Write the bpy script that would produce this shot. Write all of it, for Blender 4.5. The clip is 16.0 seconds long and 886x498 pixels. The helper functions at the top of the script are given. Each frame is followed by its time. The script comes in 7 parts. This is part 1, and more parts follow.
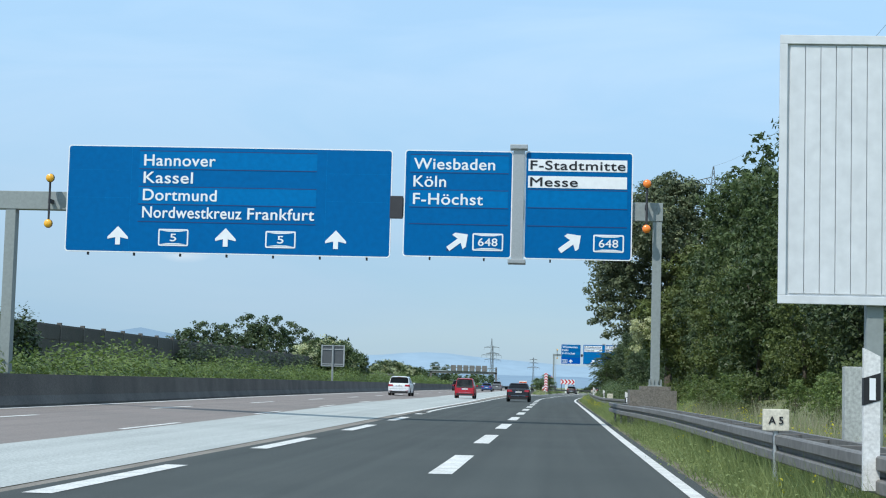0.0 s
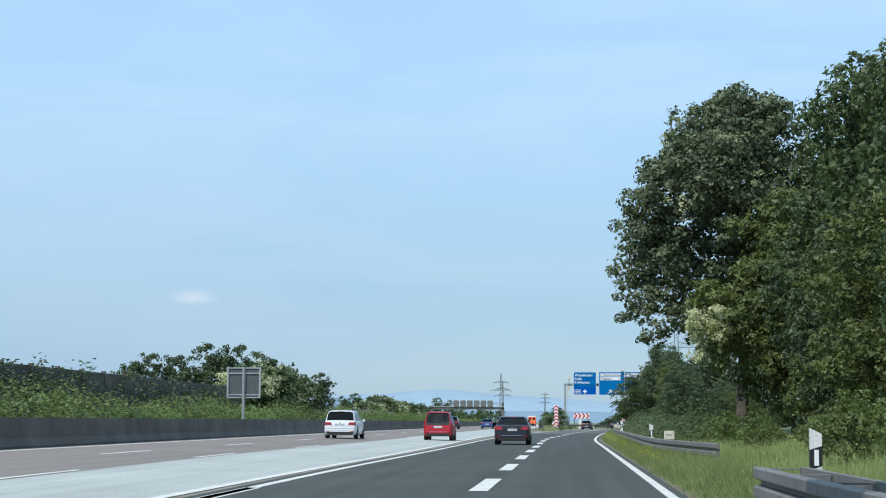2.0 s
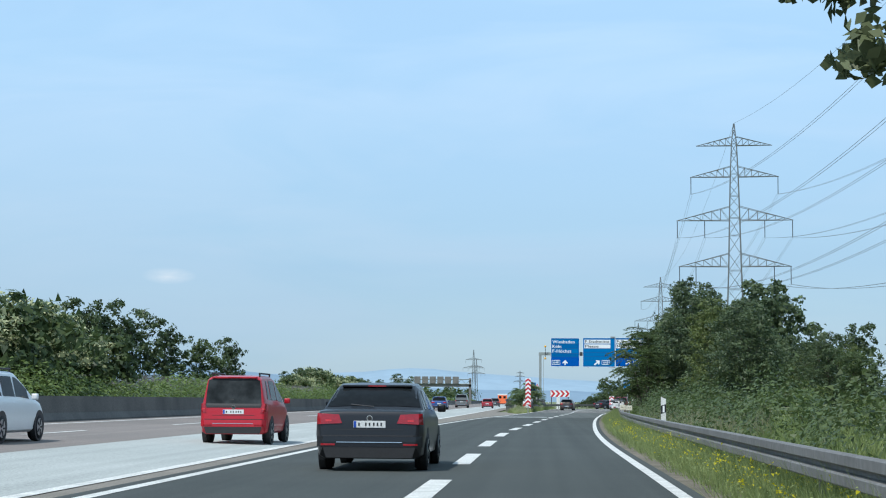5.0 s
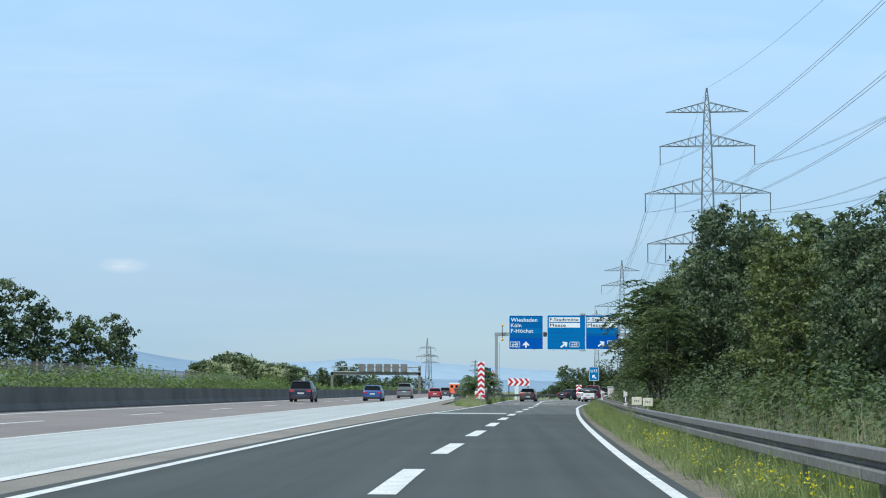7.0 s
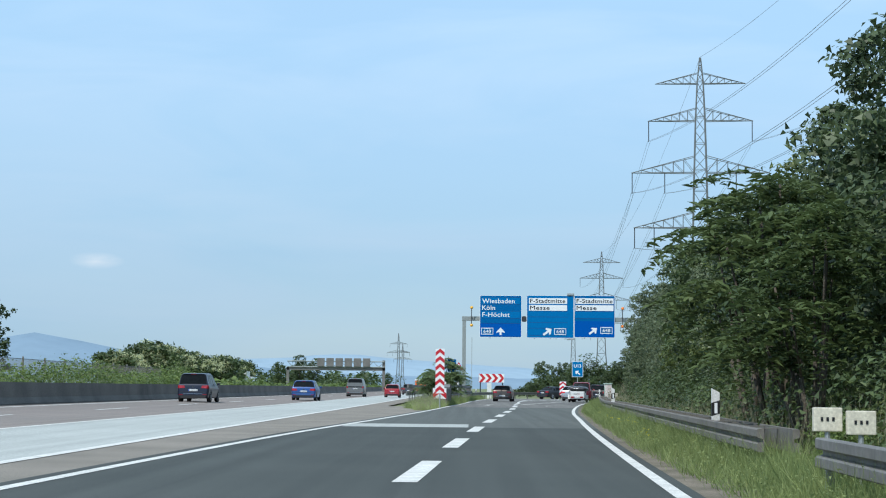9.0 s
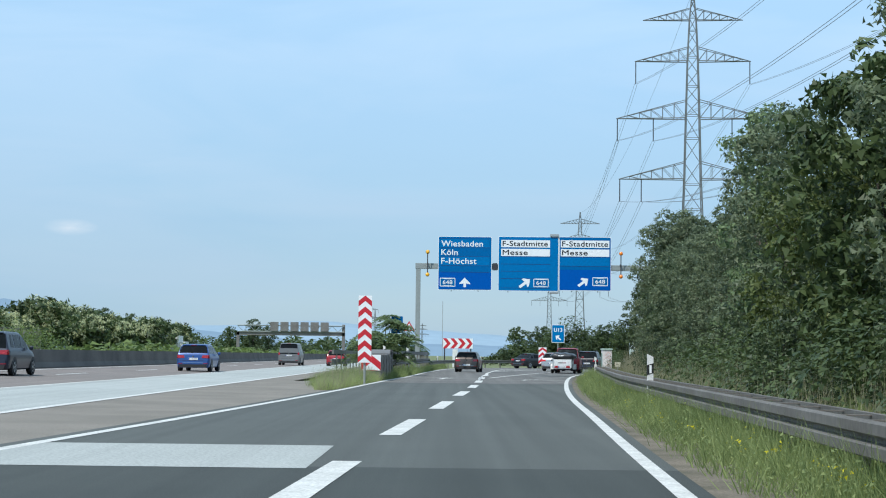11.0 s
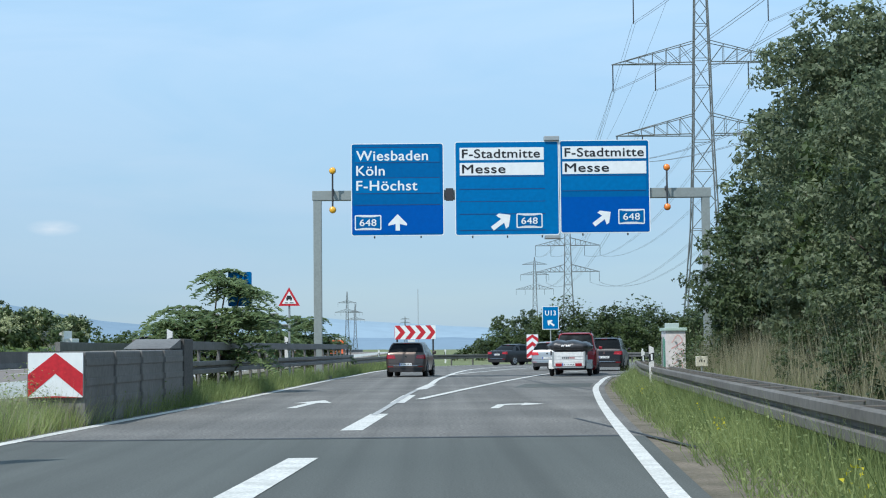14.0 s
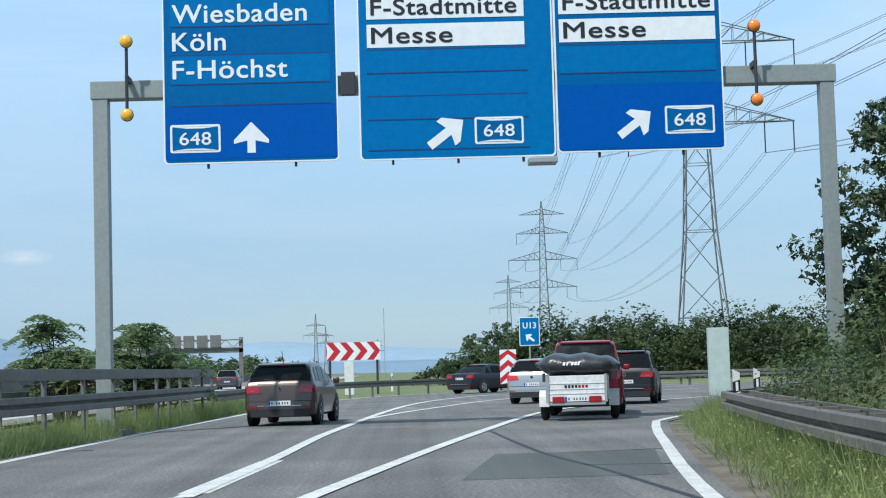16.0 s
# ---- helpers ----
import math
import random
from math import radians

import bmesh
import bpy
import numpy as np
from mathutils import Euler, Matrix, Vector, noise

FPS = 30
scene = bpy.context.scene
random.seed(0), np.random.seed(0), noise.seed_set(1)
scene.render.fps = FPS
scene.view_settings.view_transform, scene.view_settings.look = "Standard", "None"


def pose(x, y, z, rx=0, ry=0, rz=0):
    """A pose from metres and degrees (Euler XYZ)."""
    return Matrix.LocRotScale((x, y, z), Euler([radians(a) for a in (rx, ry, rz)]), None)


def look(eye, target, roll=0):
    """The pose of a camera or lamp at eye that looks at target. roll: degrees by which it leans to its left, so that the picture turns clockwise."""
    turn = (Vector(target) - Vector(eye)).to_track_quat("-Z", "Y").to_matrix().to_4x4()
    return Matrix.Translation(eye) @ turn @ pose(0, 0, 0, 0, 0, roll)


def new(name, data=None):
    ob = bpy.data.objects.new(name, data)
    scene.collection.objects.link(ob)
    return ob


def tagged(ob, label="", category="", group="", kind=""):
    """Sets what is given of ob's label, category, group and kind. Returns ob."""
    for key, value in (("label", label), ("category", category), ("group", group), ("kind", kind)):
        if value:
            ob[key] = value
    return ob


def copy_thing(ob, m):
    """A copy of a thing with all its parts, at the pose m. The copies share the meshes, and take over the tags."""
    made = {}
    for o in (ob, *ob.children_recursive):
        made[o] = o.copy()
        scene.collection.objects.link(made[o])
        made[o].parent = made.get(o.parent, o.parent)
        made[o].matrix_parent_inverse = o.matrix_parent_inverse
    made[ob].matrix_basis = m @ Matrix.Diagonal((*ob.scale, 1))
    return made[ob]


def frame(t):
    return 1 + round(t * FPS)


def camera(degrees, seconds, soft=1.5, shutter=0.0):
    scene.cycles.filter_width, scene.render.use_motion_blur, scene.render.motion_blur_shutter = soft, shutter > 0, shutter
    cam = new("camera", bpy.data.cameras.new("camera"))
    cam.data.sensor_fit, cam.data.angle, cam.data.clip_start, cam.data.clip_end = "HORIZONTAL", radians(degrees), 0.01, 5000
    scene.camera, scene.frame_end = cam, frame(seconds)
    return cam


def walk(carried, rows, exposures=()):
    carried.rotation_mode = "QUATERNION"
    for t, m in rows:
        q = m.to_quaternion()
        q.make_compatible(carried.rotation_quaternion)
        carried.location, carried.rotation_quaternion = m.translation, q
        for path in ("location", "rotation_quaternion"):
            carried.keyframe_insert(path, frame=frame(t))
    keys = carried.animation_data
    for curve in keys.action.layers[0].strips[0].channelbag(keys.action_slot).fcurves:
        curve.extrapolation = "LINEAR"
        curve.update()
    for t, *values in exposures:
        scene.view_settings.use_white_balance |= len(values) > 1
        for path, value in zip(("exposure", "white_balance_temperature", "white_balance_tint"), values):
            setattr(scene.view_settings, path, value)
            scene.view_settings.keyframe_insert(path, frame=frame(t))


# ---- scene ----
cam = camera(30.0, 16.0, 1.1)
PATH = [
    (0, 0.000, -0.000, 1.181, 94.680, -1.519, 3.853),
    (0.5, 0.023, 10.743, 1.179, 95.543, -1.084, 4.019),
    (1, 0.045, 21.358, 1.155, 96.231, -0.775, 4.197),
    (1.5, 0.043, 31.755, 1.144, 96.404, -0.628, 4.299),
    (2, 0.033, 41.995, 1.142, 95.965, -0.319, 4.272),
    (2.5, 0.003, 52.073, 1.163, 95.304, -0.242, 4.135),
    (3, -0.032, 61.951, 1.161, 94.876, -0.200, 3.962),
    (3.5, -0.007, 71.589, 1.162, 94.769, -0.060, 3.862),
    (4, 0.071, 80.990, 1.151, 95.069, -0.136, 3.834),
    (4.2, 0.110, 84.705, 1.131, 95.282, -0.207, 3.835),
    (6.3, -0.102, 122.428, 1.156, 95.018, -0.267, 2.378),
    (6.5, -0.102, 125.942, 1.155, 94.962, -0.174, 2.237),
    (7, -0.091, 134.673, 1.154, 94.899, -0.277, 1.900),
    (7.5, -0.037, 143.316, 1.153, 95.071, -0.436, 1.711),
    (8, 0.072, 151.871, 1.155, 95.203, -0.514, 1.548),
    (8.5, 0.226, 160.328, 1.155, 95.070, -0.550, 1.273),
    (10.8, 1.626, 197.635, 1.159, 93.760, -0.627, 0.220),
    (11, 1.766, 200.874, 1.156, 93.687, -0.657, 0.138),
    (11.5, 2.127, 208.964, 1.155, 93.546, -0.555, -0.059),
    (12, 2.495, 217.030, 1.138, 93.462, -0.398, -0.216),
    (12.5, 2.933, 225.067, 1.143, 93.378, -0.031, -0.281),
    (13, 3.392, 233.069, 1.152, 93.386, 0.168, -0.291),
    (13.5, 3.850, 241.034, 1.174, 93.421, 0.505, -0.304),
    (14, 4.287, 248.940, 1.152, 93.459, 0.558, -0.346),
    (14.5, 4.744, 256.782, 1.158, 93.456, 0.727, -0.420),
    (15, 5.192, 264.543, 1.146, 93.441, 0.977, -0.577),
    (15.5, 5.653, 272.221, 1.150, 93.610, 1.291, -0.826),
    (16, 6.109, 279.811, 1.162, 94.210, 1.630, -1.208),
]
walk(cam, [(r[0], pose(*r[1:])) for r in PATH], [(0, 0.32, 6160, 8), (16, 0.32, 6160, 8)])

# ---- world, sun, exposure ----
SUN_EL, SUN_AZ = 54.0, 216.0  # degrees; azimuth clockwise from +y
world = bpy.data.worlds.new("sky")
scene.world = world
world.use_nodes = True
wn, wl = world.node_tree.nodes, world.node_tree.links
bg = wn["Background"]
sky = wn.new("ShaderNodeTexSky")
sky.sky_type = 'NISHITA'
sky.sun_disc = False
sky.sun_elevation = radians(SUN_EL)
sky.sun_rotation = radians(SUN_AZ)
sky.air_density, sky.dust_density, sky.ozone_density = 1.0, 0.4, 2.0
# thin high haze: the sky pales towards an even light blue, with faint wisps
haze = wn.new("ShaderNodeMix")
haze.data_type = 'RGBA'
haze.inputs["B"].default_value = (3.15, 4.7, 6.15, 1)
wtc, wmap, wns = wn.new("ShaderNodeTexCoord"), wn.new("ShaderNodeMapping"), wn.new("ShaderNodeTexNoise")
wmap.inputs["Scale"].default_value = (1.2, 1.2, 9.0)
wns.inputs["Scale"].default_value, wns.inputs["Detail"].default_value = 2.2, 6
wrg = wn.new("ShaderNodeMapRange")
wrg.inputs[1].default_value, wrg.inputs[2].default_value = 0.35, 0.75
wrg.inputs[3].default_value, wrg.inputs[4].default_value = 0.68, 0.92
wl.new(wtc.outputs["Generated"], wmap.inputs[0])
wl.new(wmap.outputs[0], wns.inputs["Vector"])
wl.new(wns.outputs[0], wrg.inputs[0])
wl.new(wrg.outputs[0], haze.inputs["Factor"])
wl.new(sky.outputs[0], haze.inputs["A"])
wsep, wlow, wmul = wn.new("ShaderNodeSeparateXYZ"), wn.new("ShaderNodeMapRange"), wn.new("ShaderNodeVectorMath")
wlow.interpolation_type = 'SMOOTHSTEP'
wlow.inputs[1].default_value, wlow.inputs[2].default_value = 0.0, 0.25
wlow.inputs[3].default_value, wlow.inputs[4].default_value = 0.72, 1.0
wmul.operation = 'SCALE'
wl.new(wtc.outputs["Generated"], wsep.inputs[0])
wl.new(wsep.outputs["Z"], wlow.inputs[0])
# one small torn cloud low in the sky
wdir, wlen, wedge, wpuff, wfac, wmix = wn.new("ShaderNodeVectorMath"), wn.new("ShaderNodeVectorMath"), wn.new("ShaderNodeMapRange"), wn.new("ShaderNodeTexNoise"), wn.new("ShaderNodeMath"), wn.new("ShaderNodeMix")
_b, _e = radians(-12.9), radians(4.2)
wdir.operation = 'MULTIPLY_ADD'
_k = (60.0, 60.0, 190.0)
_d = (math.sin(_b) * math.cos(_e), math.cos(_b) * math.cos(_e), math.sin(_e))
wdir.inputs[1].default_value = _k
wdir.inputs[2].default_value = tuple(-a * c for a, c in zip(_k, _d))
wlen.operation = 'LENGTH'
wedge.inputs[1].default_value, wedge.inputs[2].default_value = 0.1, 1.0
wedge.inputs[3].default_value, wedge.inputs[4].default_value = 1.0, 0.0
wpuff.inputs["Scale"].default_value, wpuff.inputs["Detail"].default_value = 1.6, 5
wfac.operation = 'MULTIPLY'
wfac.use_clamp = True
wmix.data_type = 'RGBA'
wmix.inputs["B"].default_value = (6.4, 6.8, 7.2, 1)
wl.new(wtc.outputs["Generated"], wdir.inputs[0])
wl.new(wdir.outputs[0], wlen.inputs[0])
wl.new(wdir.outputs[0], wpuff.inputs["Vector"])
wl.new(wlen.outputs["Value"], wedge.inputs[0])
wl.new(wedge.outputs[0], wfac.inputs[0])
wl.new(wpuff.outputs[0], wfac.inputs[1])
wl.new(wfac.outputs[0], wmix.inputs["Factor"])
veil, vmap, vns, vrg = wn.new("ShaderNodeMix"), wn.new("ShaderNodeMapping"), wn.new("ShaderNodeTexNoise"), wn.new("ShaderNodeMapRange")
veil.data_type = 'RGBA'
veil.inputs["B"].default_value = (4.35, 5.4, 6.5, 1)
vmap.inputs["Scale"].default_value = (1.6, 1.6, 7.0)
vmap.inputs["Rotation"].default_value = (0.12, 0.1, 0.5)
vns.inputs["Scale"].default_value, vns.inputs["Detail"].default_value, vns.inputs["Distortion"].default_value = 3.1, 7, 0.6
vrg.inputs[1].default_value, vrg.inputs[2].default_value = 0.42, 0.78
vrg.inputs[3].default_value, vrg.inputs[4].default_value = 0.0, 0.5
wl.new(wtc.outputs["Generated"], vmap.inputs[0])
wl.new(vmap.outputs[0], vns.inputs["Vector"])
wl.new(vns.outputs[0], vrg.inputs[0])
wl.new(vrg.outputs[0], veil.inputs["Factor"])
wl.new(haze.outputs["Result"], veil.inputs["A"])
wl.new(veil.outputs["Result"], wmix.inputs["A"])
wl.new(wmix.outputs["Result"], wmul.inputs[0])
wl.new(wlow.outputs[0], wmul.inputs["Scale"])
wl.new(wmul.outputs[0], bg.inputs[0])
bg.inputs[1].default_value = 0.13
sun = new("sun", bpy.data.lights.new("sun", 'SUN'))
sun.data.energy, sun.data.angle, sun.data.color = 3.1, radians(0.6), (1.0, 0.95, 0.88)
_az, _el = radians(SUN_AZ), radians(SUN_EL)
sun.matrix_world = look((math.sin(_az) * math.cos(_el) * 50, math.cos(_az) * math.cos(_el) * 50, math.sin(_el) * 50), (0, 0, 0))


# ---- materials ----
def material(name, base, rough=0.7, metal=0.0, other=None, scale=3.0, fine=40.0, bump=0.2, amount=0.5, random_object=0.0, island=0.0, spec=0.5, bump_dist=0.01, streak=0.0):
    """A surface with two scales of variation: large stains towards the other colour and a fine grain, with relief."""
    m = bpy.data.materials.new(name)
    m.use_nodes = True
    n, l = m.node_tree.nodes, m.node_tree.links
    p = n["Principled BSDF"]
    p.inputs["Roughness"].default_value, p.inputs["Metallic"].default_value = rough, metal
    p.inputs["Specular IOR Level"].default_value = spec
    other = other or tuple(c * 0.72 for c in base)
    tc = n.new("ShaderNodeTexCoord")
    big, small = n.new("ShaderNodeTexNoise"), n.new("ShaderNodeTexNoise")
    big.inputs["Scale"].default_value, big.inputs["Detail"].default_value = scale, 5
    small.inputs["Scale"].default_value, small.inputs["Detail"].default_value = fine, 3
    l.new(tc.outputs["Object"], big.inputs["Vector"])
    l.new(tc.outputs["Object"], small.inputs["Vector"])
    ramp = n.new("ShaderNodeMapRange")
    ramp.inputs[1].default_value, ramp.inputs[2].default_value = 0.35, 0.7
    ramp.inputs[3].default_value, ramp.inputs[4].default_value = 0.0, amount
    l.new(big.outputs[0], ramp.inputs[0])
    mix = n.new("ShaderNodeMix")
    mix.data_type = 'RGBA'
    mix.inputs["A"].default_value, mix.inputs["B"].default_value = (*base, 1), (*other, 1)
    l.new(ramp.outputs[0], mix.inputs["Factor"])
    out = mix.outputs["Result"]
    grain = n.new("ShaderNodeMapRange")
    grain.inputs[1].default_value, grain.inputs[2].default_value = 0.3, 0.7
    grain.inputs[3].default_value, grain.inputs[4].default_value = 1 - 0.3 * amount, 1 + 0.3 * amount
    l.new(small.outputs[0], grain.inputs[0])
    factor = grain.outputs[0]
    if random_object or island:
        src = n.new("ShaderNodeObjectInfo").outputs["Random"] if random_object else n.new("ShaderNodeNewGeometry").outputs["Random Per Island"]
        k = n.new("ShaderNodeMapRange")
        k.inputs[3].default_value, k.inputs[4].default_value = 1 - (random_object or island), 1 + (random_object or island)
        l.new(src, k.inputs[0])
        mul = n.new("ShaderNodeMath")
        mul.operation = 'MULTIPLY'
        l.new(factor, mul.inputs[0])
        l.new(k.outputs[0], mul.inputs[1])
        factor = mul.outputs[0]
    if streak:
        mp, ns, rg, mul = n.new("ShaderNodeMapping"), n.new("ShaderNodeTexNoise"), n.new("ShaderNodeMapRange"), n.new("ShaderNodeMath")
        mp.inputs["Scale"].default_value = (2.4, 0.022, 1.0)
        ns.inputs["Scale"].default_value, ns.inputs["Detail"].default_value = 1.0, 4
        rg.inputs[1].default_value, rg.inputs[2].default_value = 0.3, 0.7
        rg.inputs[3].default_value, rg.inputs[4].default_value = 1 - streak, 1 + streak
        mul.operation = 'MULTIPLY'
        l.new(tc.outputs["Object"], mp.inputs[0])
        l.new(mp.outputs[0], ns.inputs["Vector"])
        l.new(ns.outputs[0], rg.inputs[0])
        l.new(factor, mul.inputs[0])
        l.new(rg.outputs[0], mul.inputs[1])
        factor = mul.outputs[0]
    vm = n.new("ShaderNodeVectorMath")
    vm.operation = 'SCALE'
    l.new(out, vm.inputs[0])
    l.new(factor, vm.inputs["Scale"])
    l.new(vm.outputs[0], p.inputs["Base Color"])
    if bump:
        b = n.new("ShaderNodeBump")
        b.inputs["Strength"].default_value, b.inputs["Distance"].default_value = bump, bump_dist
        l.new(small.outputs[0], b.inputs["Height"])
        l.new(b.outputs[0], p.inputs["Normal"])
    return m


def leafy(name, dark, light, gloss=0.5, through_light=0.42):
    """Leaves: each takes its own green, lets some light through and shines a little."""
    m = bpy.data.materials.new(name)
    m.use_nodes = True
    n, l = m.node_tree.nodes, m.node_tree.links
    p = n["Principled BSDF"]
    p.inputs["Roughness"].default_value = gloss
    p.inputs["Specular IOR Level"].default_value = 0.35
    g = n.new("ShaderNodeNewGeometry")
    tc = n.new("ShaderNodeTexCoord")
    big = n.new("ShaderNodeTexNoise")
    big.inputs["Scale"].default_value = 0.45
    l.new(tc.outputs["Object"], big.inputs["Vector"])
    add = n.new("ShaderNodeMath")
    add.operation = 'MULTIPLY_ADD'
    add.inputs[1].default_value = 0.55
    l.new(g.outputs["Random Per Island"], add.inputs[0])
    sh = n.new("ShaderNodeMath")
    sh.operation = 'MULTIPLY_ADD'
    sh.inputs[1].default_value, sh.inputs[2].default_value = 1.6, -0.55
    l.new(big.outputs[0], sh.inputs[0])
    l.new(sh.outputs[0], add.inputs[2])
    mix = n.new("ShaderNodeMix")
    mix.data_type, mix.clamp_factor = 'RGBA', True
    mix.inputs["A"].default_value, mix.inputs["B"].default_value = (*dark, 1), (*light, 1)
    l.new(add.outputs[0], mix.inputs["Factor"])
    l.new(mix.outputs["Result"], p.inputs["Base Color"])
    t = n.new("ShaderNodeBsdfTranslucent")
    l.new(mix.outputs["Result"], t.inputs[0])
    ms = n.new("ShaderNodeMixShader")
    ms.inputs[0].default_value = through_light
    l.new(p.outputs[0], ms.inputs[1])
    l.new(t.outputs[0], ms.inputs[2])
    l.new(ms.outputs[0], n["Material Output"].inputs[0])
    return m


ASPHALT = material("dark asphalt", (0.055, 0.061, 0.057), 0.9, other=(0.067, 0.073, 0.068), scale=0.25, fine=60, bump=0.35, amount=0.8, spec=0.25, streak=0.14)
ASPHALT_MID = material("weathered grey asphalt", (0.090, 0.097, 0.090), 0.9, other=(0.103, 0.109, 0.101), scale=0.25, fine=50, bump=0.35, amount=0.9, spec=0.25, streak=0.14)
ASPHALT_OLD = material("worn grey asphalt", (0.180, 0.173, 0.160), 0.9, other=(0.136, 0.132, 0.123), scale=0.3, fine=22, bump=0.8, amount=1.5, spec=0.25, streak=0.16)
ASPHALT_BROWN = material("brownish motorway surface", (0.215, 0.184, 0.165), 0.9, other=(0.175, 0.155, 0.14), scale=0.15, fine=30, bump=0.3, amount=0.8, spec=0.3, streak=0.1)
CONCRETE_LANE = material("pale concrete lane", (0.385, 0.40, 0.378), 0.9, other=(0.33, 0.345, 0.325), scale=0.2, fine=25, bump=0.25, amount=0.8, spec=0.3, streak=0.1)
GORE = material("gritty gore surface", (0.225, 0.198, 0.165), 0.95, other=(0.165, 0.147, 0.12), scale=0.4, fine=40, bump=0.5, amount=1.0)
PAINT = material("road paint", (0.66, 0.645, 0.60), 0.65, other=(0.44, 0.43, 0.39), scale=2.2, fine=26, bump=0.15, amount=0.8)
PAINT_WORN = material("worn road paint", (0.5, 0.5, 0.48), 0.7, other=(0.2, 0.2, 0.2), scale=3, fine=30, bump=0.15, amount=0.9)
SOIL = material("verge soil and litter", (0.19, 0.155, 0.115), 0.95, other=(0.09, 0.08, 0.05), scale=1.2, fine=30, bump=0.6, amount=1.0)
GROUND = material("meadow ground", (0.125, 0.155, 0.055), 0.95, other=(0.165, 0.17, 0.075), scale=0.08, fine=4, bump=0.6, amount=1.0, bump_dist=0.05)
GALV = material("galvanised steel", (0.42, 0.44, 0.44), 0.5, 0.6, other=(0.36, 0.38, 0.38), scale=2, fine=30, bump=0.03, amount=0.3)
GALV_DULL = material("weathered guard rail steel", (0.20, 0.192, 0.18), 0.65, 0.3, other=(0.12, 0.11, 0.10), scale=0.8, fine=10, bump=0.08, amount=0.55)
STEEL_GREY = material("grey painted steel", (0.27, 0.30, 0.29), 0.55, 0.1, other=(0.22, 0.245, 0.24), scale=0.8, fine=12, bump=0.02, amount=0.25)
GALV_DIRTY = material("dirty guard rail steel", (0.185, 0.17, 0.15), 0.7, 0.2, other=(0.095, 0.08, 0.066), scale=0.8, fine=10, bump=0.08, amount=0.55)
STEEL_DARK = material("dark steel", (0.05, 0.05, 0.055), 0.6, 0.3, bump=0.1)
PYLON = material("lattice pylon steel", (0.17, 0.185, 0.19), 0.7, 0.2, other=(0.12, 0.13, 0.13), scale=0.5, fine=6, bump=0.0)
WIRE = material("conductor cable", (0.16, 0.17, 0.18), 0.6, 0.4, bump=0.0)
CONCRETE = material("weathered concrete", (0.16, 0.143, 0.12), 0.9, other=(0.16, 0.15, 0.13), scale=1.2, fine=25, bump=0.4, amount=1.0)
CONCRETE_DARK = material("sooty concrete barrier", (0.125, 0.115, 0.105), 0.9, other=(0.07, 0.066, 0.06), scale=0.5, fine=20, bump=0.3, amount=1.0)
NOISE_WALL = material("dark noise barrier panels", (0.105, 0.095, 0.085), 0.9, other=(0.06, 0.058, 0.05), scale=0.5, fine=12, bump=0.3, amount=0.8, random_object=0.18)
BLUE = material("blue sign sheeting", (0.002, 0.118, 0.335), 0.4, other=(0.002, 0.102, 0.295), scale=0.8, fine=6, bump=0.0, amount=0.25, spec=0.12)
BLUE_NEW = material("newer blue sign sheeting", (0.001, 0.088, 0.39), 0.4, other=(0.001, 0.080, 0.355), scale=0.8, fine=6, bump=0.0, amount=0.2, spec=0.12)
BLUE_LIGHT = material("bleached blue sign sheeting", (0.003, 0.152, 0.40), 0.4, other=(0.002, 0.132, 0.355), scale=0.8, fine=6, bump=0.0, amount=0.25, spec=0.12)
WHITE_SIGN = material("white sign sheeting", (0.80, 0.82, 0.82), 0.4, other=(0.74, 0.76, 0.76), scale=1.2, fine=5, bump=0.0, amount=0.15)
BLACK_SIGN = material("black lettering", (0.012, 0.012, 0.016), 0.5, bump=0.0)
RED_SIGN = material("red sign sheeting", (0.55, 0.018, 0.03), 0.4, other=(0.42, 0.02, 0.03), scale=1.5, fine=15, bump=0.03, amount=0.5)
AMBER = material("amber lamp glass", (0.90, 0.46, 0.03), 0.2, other=(0.80, 0.36, 0.02), bump=0.0, spec=0.7)
ORANGE_LAMP = material("orange lamp glass", (0.92, 0.25, 0.03), 0.2, other=(0.85, 0.19, 0.02), bump=0.0, spec=0.7)
ALU = material("pale aluminium panel", (0.66, 0.675, 0.68), 0.55, 0.1, other=(0.60, 0.615, 0.62), scale=0.5, fine=5, bump=0.0, amount=0.25)
WHITE_PLASTIC = material("white plastic", (0.72, 0.72, 0.70), 0.5, other=(0.55, 0.54, 0.50), scale=6, fine=40, bump=0.05, amount=0.5)
CREAM = material("cream marker box paint", (0.66, 0.62, 0.50), 0.6, other=(0.5, 0.46, 0.36), scale=5, fine=30, bump=0.1, amount=0.6)
BLACK_PLASTIC = material("black plastic", (0.015, 0.015, 0.016), 0.5, bump=0.1)
BARK = material("bark", (0.10, 0.08, 0.06), 0.95, other=(0.05, 0.045, 0.035), scale=3, fine=20, bump=0.8, amount=1.0, bump_dist=0.03)
LEAF_DARK = leafy("dark maple leaves", (0.049, 0.068, 0.036), (0.205, 0.240, 0.122), 0.5, 0.32)
LEAF_WOOD = leafy("deep green wood leaves", (0.029, 0.048, 0.023), (0.118, 0.160, 0.069), 0.5, 0.30)
LEAF_MID = leafy("green leaves", (0.030, 0.052, 0.018), (0.125, 0.170, 0.062), 0.5, 0.34)
LEAF_OLIVE = leafy("olive green leaves", (0.045, 0.066, 0.018), (0.185, 0.225, 0.070), 0.5, 0.36)
LEAF_GREY = leafy("grey-green leaves", (0.066, 0.092, 0.050), (0.225, 0.270, 0.148), 0.5, 0.4)
